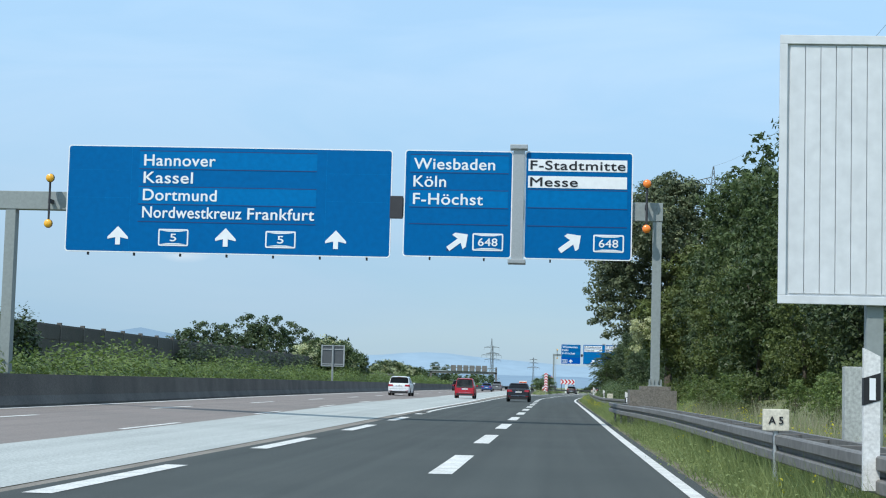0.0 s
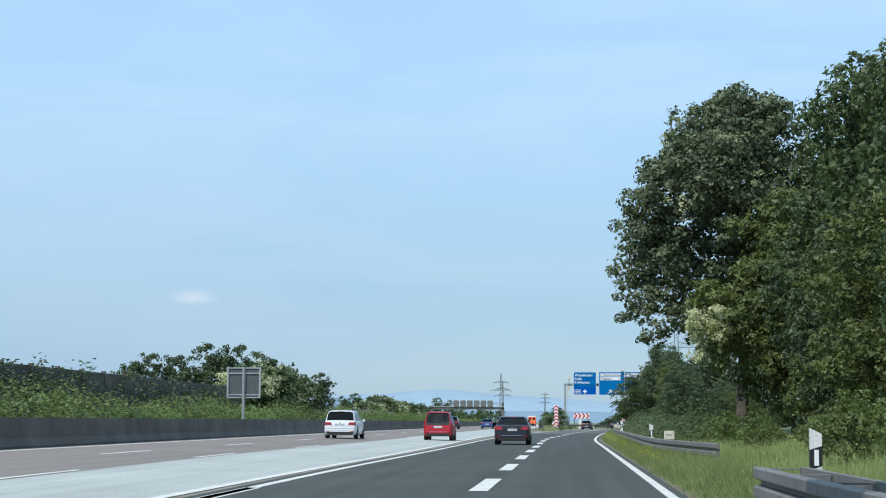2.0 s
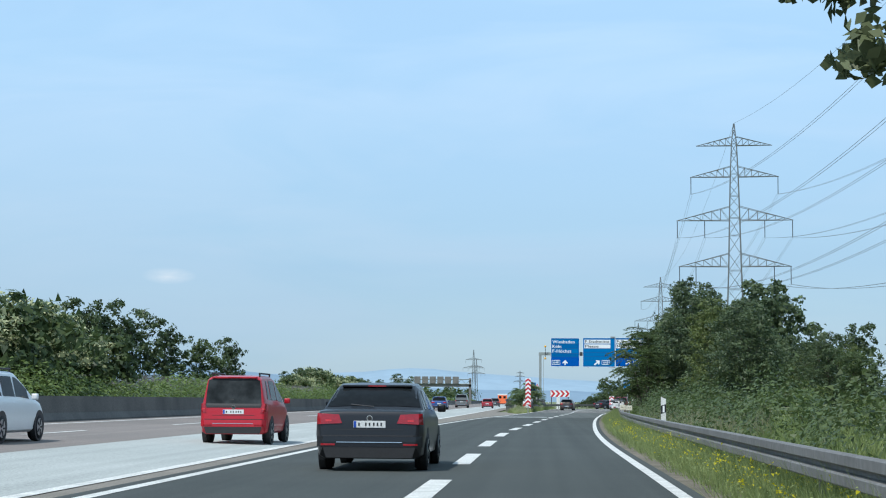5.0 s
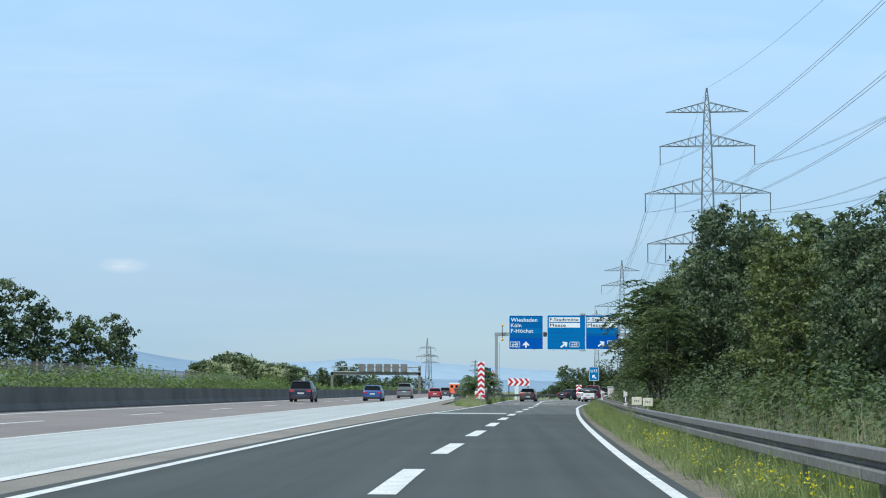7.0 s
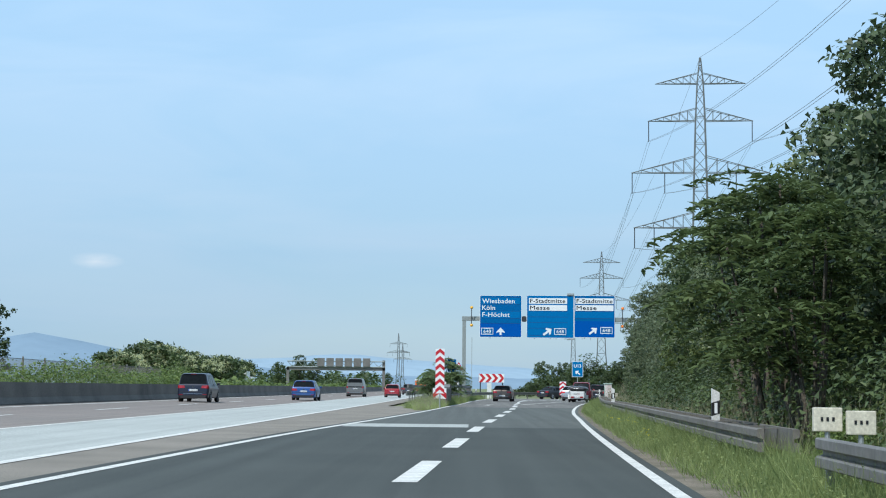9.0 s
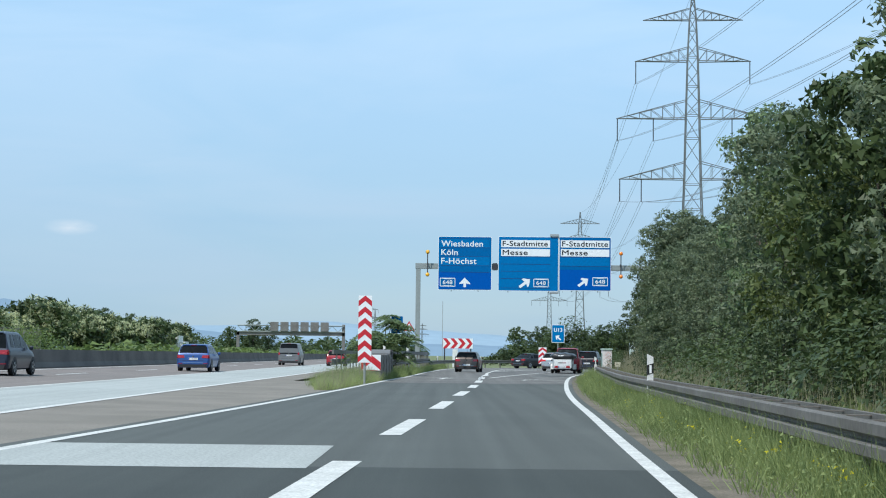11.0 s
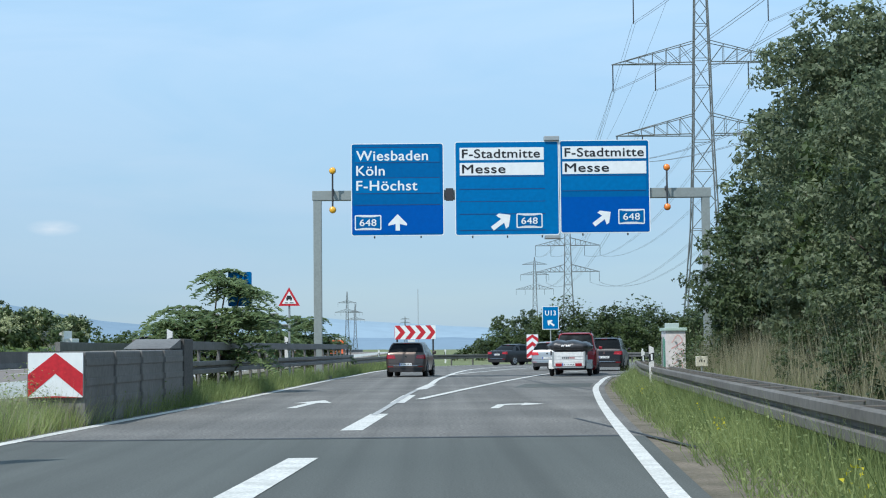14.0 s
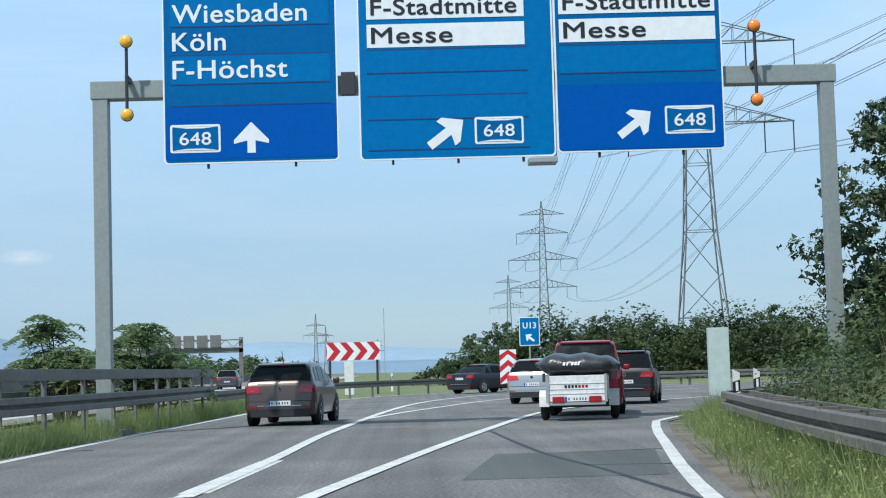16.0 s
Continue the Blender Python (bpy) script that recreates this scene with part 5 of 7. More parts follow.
def hedge(name, label, rows, n, leaf, mat, seed, patch=None, base=0.1, category="hedge"):
    """A long hedge as one mass of leaves: rows of (x, y, half depth, height)."""
    rng = np.random.default_rng(seed)
    rows = np.array(rows, float)
    t = rng.uniform(0, len(rows) - 1, n)
    i = np.minimum(t.astype(int), len(rows) - 2)
    q = rows[i] * (1 - (t - i))[:, None] + rows[i + 1] * (t - i)[:, None]
    lump = 0.62 + 0.38 * np.abs(np.sin(t * 9.1) * np.cos(t * 23.7 + 1)) + rng.normal(0, 0.05, n)
    a = rng.uniform(0, math.pi, n)
    lump = lump * patch(q[:, 1]) if patch else lump
    c = np.stack([q[:, 0] + np.cos(a) * q[:, 2], q[:, 1] + rng.normal(0, 0.5, n), np.abs(np.sin(a)) * q[:, 3] * lump + base], 1)
    o = np.stack([np.cos(a), rng.normal(0, 0.3, n), np.abs(np.sin(a)) + 0.2], 1)
    v, f = leaf_mesh(c, leaf, rng, 0.12, outward=o, corners=3)
    tagged(new(name, quick_mesh(name, v, f, mat)), label, category, kind="stuff")


hedge("hedge", "long rough green hedge behind the concrete barrier", [(x_wall(y) - 2.6, y, 1.5, 2.2 + 0.35 * math.sin(y * 0.2)) for y in range(40, 300, 8)], 80000, 0.10, LEAF_FRESH, 31)
hedge("hedge", "low green growth along the far motorway barrier", [(x_wall(y) - 3.0, y, 2.0, 1.5 + 0.3 * math.sin(y * 0.1)) for y in range(300, 700, 16)], 14000, 0.3, LEAF_FRESH, 32)
hedge("hedge", "dark green thicket under the far trees of the bend", [(8.5 + i * 2.4, 425 + 1.5 * math.sin(i), 2.2, 6.6 * min(1, 0.2 + i * 0.2) * (0.85 + 0.2 * math.sin(i * 1.9))) for i in range(26)], 36000, 0.2, LEAF_MID, 34)
hedge("hedge", "green thicket behind the rail where the ramp bends", [(17.5 + i * 2.0, 322 + i * 1.1 + 0.8 * math.sin(i), 1.3, 2.2 + 0.4 * math.sin(i * 2.1)) for i in range(12)], 9000, 0.12, LEAF_MID, 35)
hedge("hedge", "loose green shrubs growing behind the guard rail", [(x_right(y) + 2.35 + 0.2 * math.sin(y), y, 0.5, 1.25 + 0.3 * math.sin(y * 1.7)) for y in range(290, 312, 2)], 9000, 0.04, LEAF_MID, 36)
hedge("hedge", "dark rough undergrowth between guard rail and wood", [(x_right(y) + 3.3 + 0.4 * math.sin(y * 0.7), y, 0.9, 1.55 + 0.5 * math.sin(y * 0.43)) for y in range(96, 252, 3)], 34000, 0.06, LEAF_MID, 38)
hedge("hedge", "dense green shrubs beside the ramp bend", [(14.9 + i * 1.1, 312 + i * 1.0 + 0.4 * math.sin(i * 2), 0.9, 2.3 + 0.4 * math.sin(i * 2.3)) for i in range(7)], 9000, 0.075, LEAF_MID, 37)
hedge("ivy", "dark ivy hanging over the top of the noise barrier", [(-23.9, y, 0.4, 3.9) for y in (40, 56, 70, 74)] + [(-23.9, 75, 0.3, 0.6), (-23.9, 104, 0.3, 0.6), (-23.9, 105, 0.4, 3.6), (-23.9, 120, 0.45, 3.9), (-23.9, 150, 0.45, 3.8), (-24, 180, 0.5, 3.9)], 26000, 0.11, LEAF_WOOD, 33)


def grass(name, label, place, n, h, mat, seed, w=0.0055, clump=8, lean=0.35):
    """Blades that rise in clumps and lean over."""
    rng = np.random.default_rng(seed)
    k = n // clump
    px, py = place(rng, k)
    x = np.repeat(px, clump) + rng.normal(0, 0.07, k * clump)
    y = np.repeat(py, clump) + rng.normal(0, 0.07, k * clump)
    z = np.array([ground_height(a, b) for a, b in zip(x, y)])
    H = np.repeat(rng.uniform(0.45, 1.2, k), clump) * rng.uniform(0.6, 1.1, k * clump) * h
    ang, tip = rng.uniform(0, math.pi, k * clump), rng.normal(0, lean, (k * clump, 2)) * H[:, None]
    ww = w * rng.uniform(0.7, 1.6, k * clump)
    dx, dy = np.cos(ang) * ww, np.sin(ang) * ww
    v = np.empty((k * clump, 3, 3))
    v[:, 0] = np.stack([x - dx, y - dy, z - 0.03], 1)
    v[:, 1] = np.stack([x + dx, y + dy, z - 0.03], 1)
    v[:, 2] = np.stack([x + tip[:, 0], y + tip[:, 1], z + H], 1)
    q = np.arange(k * clump) * 3
    tagged(new(name, quick_mesh(name, v.reshape(-1, 3), np.stack([q, q + 1, q + 2], 1), mat)), label, "grass", kind="stuff")


def beside(y0, y1, d0, d1):
    def place(rng, k):
        y = rng.uniform(y0, y1, k)
        d = d0 + (d1 - d0) * rng.beta(1.2, 1.0, k)
        return np.array([x_right(b) for b in y]) + d * (1 + 0.4 * np.clip((y - 85) / 65, 0, 1)), y
    return place


grass("verge_grass", "lush green grass along the verge under the guard rail", beside(8, 318, 0.40, 1.6), 200000, 0.30, GRASS, 41, w=0.009, clump=5, lean=0.55)
grass("verge_grass", "taller grass growing against the guard rail", beside(8, 318, 0.72, 1.35), 110000, 0.62, GRASS, 47, w=0.006, clump=7, lean=0.38)
grass("verge_grass", "rough green grass behind the guard rail", beside(8, 312, 1.4, 4.2), 40000, 0.55, GRASS, 42, w=0.01)
grass("verge_grass", "tall bright green grass where the guard rail breaks off", beside(56, 104, 0.9, 5.0), 70000, 0.5, GRASS_PALE, 49, w=0.009, clump=6, lean=0.5)
grass("dry_grass", "tall dry straw-coloured stalks behind the guard rail", beside(140, 312, 1.6, 3.0), 12000, 1.0, STRAW, 43, w=0.006, lean=0.16, clump=6)
grass("dry_grass", "dense stand of tall dry reeds behind the guard rail", beside(266, 304, 2.2, 3.4), 5000, 1.5, STRAW, 48, w=0.006, lean=0.16, clump=6)
grass("dry_grass", "tall pale grass on the bank below the wood", beside(10, 60, 1.8, 4.5), 7000, 0.8, STRAW, 44, w=0.006, lean=0.25, clump=5)


def left_verge(rng, k):
    y = rng.uniform(262, 352, k)
    return np.array([x_left(b) for b in y]) - 0.25 - 1.6 * rng.random(k), y


grass("verge_grass", "green grass between ramp and guard rail", left_verge, 90000, 0.56, GRASS, 45, w=0.006, clump=5)


def nose(rng, k):
    y = 254 + 23 * rng.random(k) ** 0.6
    a = np.array([x_left(b) for b in y]) - 0.25
    return a - rng.random(k) * np.clip((y - 249) * 0.085, 0.05, 1.8), y


grass("verge_grass", "dry green grass on the nose between motorway and ramp", nose, 30000, 0.5, GRASS_PALE, 46, w=0.006, clump=5, lean=0.4)
grass("dry_grass", "dry stalks among the weeds of the exit nose", nose, 5000, 0.75, STRAW, 50, w=0.006, clump=5, lean=0.25)


def flowers(name, label, place, n, h0, h1, seed):
    rng = np.random.default_rng(seed)
    k = n // 8
    px, py = place(rng, k)
    c = np.stack([px, py, [ground_height(a, b) for a, b in zip(px, py)] + rng.uniform(h0, h1, k)], 1)
    v, f = leaf_mesh(np.repeat(c, 8, 0), 0.023, rng, 0.05, corners=3)
    tagged(new(name, quick_mesh(name, v, f, FLOWER)), label, "flowers", kind="stuff")


flowers("yellow_flowers", "small yellow flowers in the verge grass", beside(84, 175, 0.5, 1.5), 4500, 0.2, 0.5, 51)
flowers("yellow_flowers", "few yellow flowers in the grass of the bend", beside(200, 290, 0.6, 1.4), 900, 0.15, 0.4, 52)
flowers("yellow_flowers", "yellow flowers on the bank", beside(10, 60, 0.8, 3.5), 1600, 0.2, 0.6, 53)


def uneven(y):
    """Weeds stand in drifts along the road."""
    return 0.45 + 0.6 * np.abs(np.sin(y * 0.83) * np.sin(y * 0.31 + 1.0)) + 0.15 * np.sin(y * 3.1)


for sd, fx, y0, y1, d, hh, n_ in ((71, x_right, 60, 318, 1.05, 0.36, 44000), (72, x_right, 8, 60, 0.75, 0.30, 9000), (73, x_left, 266, 348, -0.75, 0.48, 20000), (74, x_left, 258, 288, -0.95, 0.85, 16000)):
    hedge("weeds", "low leafy green weeds among the verge grass", [(fx(y) + d * (1 + (0.15 if fx is x_right and y > 150 else 0)), y, 0.42, hh) for y in range(y0, y1, 3)], int(n_ * 1.2), 0.023, GRASS, sd, uneven, -0.05, "weeds")


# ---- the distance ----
# distance haze is mixed into the hill colours, paler for the farther range
HILL = material("haze-tinted blue hills", (0.20, 0.275, 0.345), 1.0, other=(0.19, 0.262, 0.33), scale=0.004, fine=0.02, bump=0.0, amount=0.15, spec=0.0)
HILL_FAR = material("paler haze-tinted hills", (0.265, 0.35, 0.42), 1.0, other=(0.25, 0.335, 0.405), scale=0.004, fine=0.02, bump=0.0, amount=0.15, spec=0.0)


def ridge(name, label, dist, profile, mat, seed):
    """A range of hills: (bearing in degrees, height in degrees) along a wide arc."""
    vs, fs = [], []
    b = [p[0] for p in profile]
    n = 160
    for i in range(n + 1):
        a = b[0] + (b[-1] - b[0]) * i / n
        h = float(np.interp(a, b, [p[1] for p in profile])) + 0.05 * noise.noise(Vector((a * 0.9, seed, 0))) + 0.02 * noise.noise(Vector((a * 4, seed, 3)))
        for d, z in ((dist, -20), (dist + 120, math.tan(radians(max(h, 0.02))) * dist * 0.55), (dist + 350, math.tan(radians(max(h, 0.02))) * dist), (dist + 900, -20)):
            vs.append((math.sin(radians(a)) * d, math.cos(radians(a)) * d, z))
        if i:
            k = 4 * i
            fs += [(k - 4 + j, k + j, k + j + 1, k - 3 + j) for j in range(3)]
    tagged(mesh_object(name, vs, fs, mat, smooth=True), label, "hills", kind="structure")


ridge("backdrop", "hills on the horizon, tinted blue with painted haze", 3600, [(-60, 0.6), (-30, 0.9), (-19, 1.0), (-15.4, 1.62), (-14.2, 1.85), (-12.6, 1.52), (-10.5, 1.1), (-8.6, 0.9), (-6, 0.6), (-3, 0.45), (2, 0.4), (20, 0.5), (60, 0.6)], HILL, 1)
ridge("backdrop", "far hills on the horizon, tinted paler with painted haze", 4300, [(-60, 0.8), (-12, 0.9), (-7, 1.0), (-4.2, 1.22), (-1.9, 1.0), (0.3, 0.85), (4, 0.6), (30, 0.5), (60, 0.6)], HILL_FAR, 2)
for sd, y0, x0, x1, hh in ((61, 640, -75, -28, 6), (62, 780, 24, 140, 6), (63, 520, 60, 220, 7), (64, 1100, -300, -40, 9)):
    hedge("far_wood", "long belt of green trees in the distance", [(x0 + (x1 - x0) * i / 12, y0 + 25 * math.sin(i * 1.7), 4, hh * (0.8 + 0.3 * math.sin(i * 2.3))) for i in range(13)], 5000, 0.75, LEAF_MID, sd)

# ---- noise barrier, fence, motorway furniture ----
nb = thing("noise_barrier", "tall dark panelled noise barrier overgrown with ivy", "noise barrier")
bm = bmesh.new()
box(bm, (-0.06, 0, -0.6), (0.06, 3.84, 3.05))
panel = part("panel", bm, NOISE_WALL, nb)
bm = bmesh.new()
box(bm, (0.06, 0.05, -0.4), (0.085, 3.79, 0.22))
board = part("board", bm, NOISE_WALL, panel)
bm = bmesh.new()
box(bm, (-0.1, -0.08, -0.6), (0.12, 0.08, 3.15))
post = part("post", bm, CONCRETE_DARK, nb)
for i in range(37):
    y = 36 + i * 4
    po, pa = (post, panel) if i == 0 else (new("post", post.data), new("panel", panel.data))
    for o, dy in ((po, 0), (pa, 0.08)):
        o.parent = nb
        o.matrix_basis = pose(-24.4, y + dy, 0.55)
    for k in range(5):
        bo = board if i + k == 0 else new("board", board.data)
        bo.parent = pa
        bo.matrix_basis = pose(0, 0, k * 0.68)
fence = thing("fence", "grey mesh fence on the bank beyond the motorway", "fence")
bm = bmesh.new()
for z in (0.1, 0.6, 1.15, 1.68):
    box(bm, (-0.02, 0, z), (0.02, 5.9, z + 0.03))
for i in range(1, 24):
    box(bm, (-0.012, i * 0.246, 0.1), (0.012, i * 0.246 + 0.025, 1.7))
fpan = part("panel", bm, GALV_DULL, fence)
bm = bmesh.new()
box(bm, (-0.05, -0.05, -0.3), (0.05, 0.05, 1.85))
fpo = part("post", bm, GALV_DULL, fence)
for i in range(24):
    y = 186 + i * 6
    po, pa = (fpo, fpan) if i == 0 else (new("post", fpo.data), new("panel", fpan.data))
    for o, dy in ((po, 0), (pa, 0.05)):
        o.parent = fence
        o.matrix_basis = pose(-27 - i * 0.12, y + dy, 1.1, 0, 0, 1.2)


def back_sign(at):
    s = thing("traffic_sign", "back of a grey framed traffic sign on a steel pole", "traffic sign", at=at)
    bm = bmesh.new()
    bar(bm, (0, 0, -2.6), (0, 0, 1.7), 0.08, 10)
    part("pole", bm, GALV, s)
    bm = bmesh.new()
    box(bm, (-0.96, 0.10, 0.0), (0.96, 0.14, 1.65), 0.01)
    part("panel", bm, material("dull sign back", (0.10, 0.11, 0.118), 0.6, 0.3), s)
    bm = bmesh.new()
    for x in (-0.96, 0.0, 0.86):
        box(bm, (x, 0.04, -0.05), (x + 0.1, 0.10, 1.7))
    for z in (-0.05, 0.1, 1.3, 1.6):
        box(bm, (-0.96, 0.05, z), (0.96, 0.09, z + 0.07))
    part("frame", bm, GALV, s)


back_sign((-18.08, 134, 2.45))


def far_gantry():
    g = thing("sign_gantry", "far lattice sign gantry over the motorway seen from behind", "sign gantry", at=(-39.6, 527, 0))
    W = 21.0
    vs, fs = bars([((0, y, z), (W, y, z), 0.11) for y in (0, 1.1) for z in (5.5, 6.7)] + [((i * W / 18, 0, 5.5 if i % 2 else 6.7), ((i + 1) * W / 18, 0, 6.7 if i % 2 else 5.5), 0.06) for i in range(18)], 0.1)
    mesh_object("lattice", vs, fs, STEEL_GREY, g)
    bm = bmesh.new()
    box(bm, (-0.2, 0.2, 4.75), (W + 0.2, 0.9, 5.4), 0.03)
    part("beam", bm, GALV_DULL, g)
    for x in (0.1, W - 0.1):
        bm = bmesh.new()
        box(bm, (x - 0.3, 0.2, 0), (x + 0.3, 0.8, 7.0 if x > 1 else 5.4), 0.03)
        part("post", bm, GALV_DULL, g)
    for i in range(6):
        x = 6.5 + i * 1.98
        bm = bmesh.new()
        box(bm, (x, -0.25, 5.6), (x + 1.6, -0.02, 7.4), 0.03)
        part("sign_back", bm, GALV_DULL, g, "back of a variable message sign")


far_gantry()


# ---- posts, marker boxes, boards ----
def delineator():
    d = thing("delineator_post", "white roadside delineator post with a black band", "delineator", "delineator posts")
    bm = bmesh.new()
    prism(bm, [(-0.06, 0), (0.06, 0), (0.06, 0.98), (-0.06, 1.04)], -0.03, 0.03)
    part("post", bm, WHITE_PLASTIC, d)
    bm = bmesh.new()
    prism(bm, [(-0.062, 0.62), (0.062, 0.66), (0.062, 0.86), (-0.062, 0.82)], -0.034, 0.034)
    part("band", bm, BLACK_PLASTIC, d, "black slanted band")
    bm = bmesh.new()
    box(bm, (-0.02, -0.04, 0.66), (0.025, -0.036, 0.82))
    part("reflector", bm, WHITE_SIGN, d, "white reflector")
    return d


_d = delineator()
_first = True
for x, y, z, k in ((2.55, 59.15, 0.06, 1), (2.97, 100.6, -0.02, 1.09), (3.42, 146.2, 0.1, 1.15), (4.75, 198.0, 0, 1.15), (6.38, 238.5, 0.05, 1.15), (9.86, 291.2, 0.15, 1.0), (13.15, 313.2, 0.0, 1.0), (11.9, 309, 0.0, 1), (2.55, 13.6, 0.42, 1.1), (15.4, 318.5, 0, 1), (-1.42, 284.9, 0.6, 1.0), (-0.75, 305.9, 0.6, 1.0), (0.9, 352.5, 0.1, 1), (5.2, 372, 0.1, 1), (12.9, 377, 0, 1), (21, 381, 0, 1)):
    m = pose(x, y, z) @ Matrix.Diagonal((k, k, k, 1))
    if _first:
        _d.matrix_basis = m
        _first = False
    else:
        copy_thing(_d, m)


def marker_box(at, words=""):
    b = thing("marker_box", "cream enamel marker box on a short post behind the rail", "marker box", "marker boxes", at=at)
    bm = bmesh.new()
    box(bm, (-0.15, -0.05, 0.0), (0.15, 0.05, 0.25), 0.012)
    part("plate", bm, CREAM, b)
    bm = bmesh.new()
    bar(bm, (0, 0, -0.75), (0, 0, 0.02), 0.03)
    part("post", bm, GALV, b)
    if words:
        for i, w_ in enumerate(words.split()):
            lettering("lettering", w_, -0.09 + i * 0.12, 0.08, 0.09, BLACK_SIGN, b, y=-0.056)
    else:
        for i in range(3):
            bm = bmesh.new()
            box(bm, (-0.08 + i * 0.06, -0.056, 0.11), (-0.055 + i * 0.06, -0.0525, 0.15))
            part("writing_bar", bm, BLACK_SIGN, b)


marker_box((2.58, 19.6, 0.745), "A 5")
marker_box((3.05, 91.7, 0.66))
marker_box((4.2, 186.2, 0.74))
marker_box((4.53, 186.1, 0.71))
marker_box((10.95, 290, 0.66))


def billboard():
    b = thing("billboard", "large pale ribbed metal sign board on a steel post", "billboard", at=(0, 22, 0))
    bm = bmesh.new()
    box(bm, (2.93, 0.0, 2.4), (7.4, 0.22, 5.9), 0.02)
    part("board", bm, ALU, b)
    bm = bmesh.new()
    for a, c in (((2.90, -0.05, 2.36), (7.43, 0.0, 2.47)), ((2.90, -0.05, 5.82), (7.43, 0.0, 5.94)), ((2.90, -0.05, 2.47), (3.0, 0.0, 5.82)), ((7.33, -0.05, 2.47), (7.43, 0.0, 5.82))):
        box(bm, a, c, 0.008)
    part("rim", bm, ALU, b)
    for i in range(21):
        x = 3.035 + i * 0.2025
        bm = bmesh.new()
        box(bm, (x + 0.005, -0.022, 2.50), (x + 0.197, -0.002, 5.80), 0.003)
        part("rib", bm, ALU, b)
    for x in (4.18, 6.6):
        bm = bmesh.new()
        box(bm, (x - 0.11, 0.05, -0.3), (x + 0.11, 0.25, 2.4), 0.01)
        part("post", bm, STEEL_GREY, b)


billboard()
bm = bmesh.new()
box(bm, (4.0, 21.2, -0.3), (4.6, 21.7, 0.42), 0.03)
tagged(part("post_footing", bm, CONCRETE_DARK), "dark concrete footing below the board's post", "footing")
bm = bmesh.new()
box(bm, (3.44, 20.0, -0.3), (3.66, 20.2, 1.52), 0.015)
tagged(part("concrete_stele", bm, CONCRETE_LANE), "slender pale concrete stele beside the board", "stele")


def chevron_field(parent, x0, z0, x1, z1, n, up, y=-0.004):
    """Red and white chevrons on a board: pointing up, or to the right."""
    bm = bmesh.new()
    prism(bm, rounded(x0, z0, x1, z1, 0.02, 2), 0.0, 0.04)
    part("board", bm, WHITE_SIGN, parent)
    if up:
        w, p_ = x1 - x0, (z1 - z0) / n
        rise = w * 0.42
        for i in range(-1, n + 1):
            a = z0 + i * p_ + p_ * 0.02
            poly = [(x0, a), ((x0 + x1) / 2, a + rise), (x1, a), (x1, a + p_ * 0.5), ((x0 + x1) / 2, a + rise + p_ * 0.5), (x0, a + p_ * 0.5)]
            poly = [(px, min(max(pz, z0), z1)) for px, pz in poly]
            mesh_object("chevron", [(px, y, pz) for px, pz in poly], [(0, 1, 4, 5), (1, 2, 3, 4)], RED_SIGN, parent)
    else:
        h, p_ = z1 - z0, (x1 - x0) / n
        rise = h * 0.42
        for i in range(-1, n + 1):
            a = x0 + i * p_
            poly = [(a, z0), (a + rise, (z0 + z1) / 2), (a, z1), (a + p_ * 0.5, z1), (a + rise + p_ * 0.5, (z0 + z1) / 2), (a + p_ * 0.5, z0)]
            poly = [(min(max(px, x0), x1), pz) for px, pz in poly]
            mesh_object("chevron", [(px, y, pz) for px, pz in poly], [(0, 1, 4, 5), (1, 2, 3, 4)], RED_SIGN, parent)


ob = thing("chevron_column", "tall narrow board with red and white chevrons at the exit nose", "chevron board", at=(-1.42, 264.9, 0))
chevron_field(ob, -0.26, 0.84, 0.26, 3.44, 6, True)
bm = bmesh.new()
bar(bm, (0, 0.09, -0.1), (0, 0.09, 3.3), 0.045)
part("pole", bm, GALV, ob)
cb = thing("crash_cushion", "grey crash cushion box with a red and white chevron panel", "crash cushion", at=(-1.62, 274.9, 0))
chevron_field(cb, -0.43, 0.45, 0.43, 1.15, 1, True)
for i in range(4):
    y0, dx = 0.05 + i * 2.3, 0.03 * i
    bm = bmesh.new()
    box(bm, (dx - 0.46 - 0.012 * i, y0, 0.0), (dx + 0.46 + 0.012 * i, y0 + 2.36, 1.16 + 0.01 * i), 0.03)
    for z in (0.3, 0.62, 0.94):
        box(bm, (dx + 0.455 + 0.012 * i, y0 + 0.02, z), (dx + 0.474 + 0.012 * i, y0 + 2.36, z + 0.12), 0.008)
    part("segment", bm, GALV_DULL, cb, "grey steel plates of the crash cushion")
bm = bmesh.new()
box(bm, (-0.5, 9.3, 0.0), (0.62, 10.6, 1.42), 0.04)
part("end_block", bm, CONCRETE_DARK, cb, "dark end block")
bm = bmesh.new()
prism(bm, [(7.8, 1.215), (9.28, 1.42), (9.28, 1.215)], -0.4, 0.55, axis=0)
part("cap", bm, GALV_DULL, cb, "grey slanted cover plate")
bs = thing("blue_sign", "plain dark blue rectangular sign half hidden by sumac leaves", "traffic sign", at=(-1.1, 295.2, 0))
bm = bmesh.new()
prism(bm, rounded(-0.33, 2.4, 0.33, 3.36, 0.04, 3), 0, 0.03)
part("panel", bm, BLUE, bs)
bm = bmesh.new()
bar(bm, (-0.2, 0.07, -0.1), (-0.2, 0.07, 3.3), 0.035)
part("pole", bm, GALV, bs)
ch = thing("chevron_board", "wide board with red and white arrows along the bend", "chevron board", at=(0, 378, 0))
chevron_field(ch, 1.3, 1.93, 4.5, 3.0, 4, False)
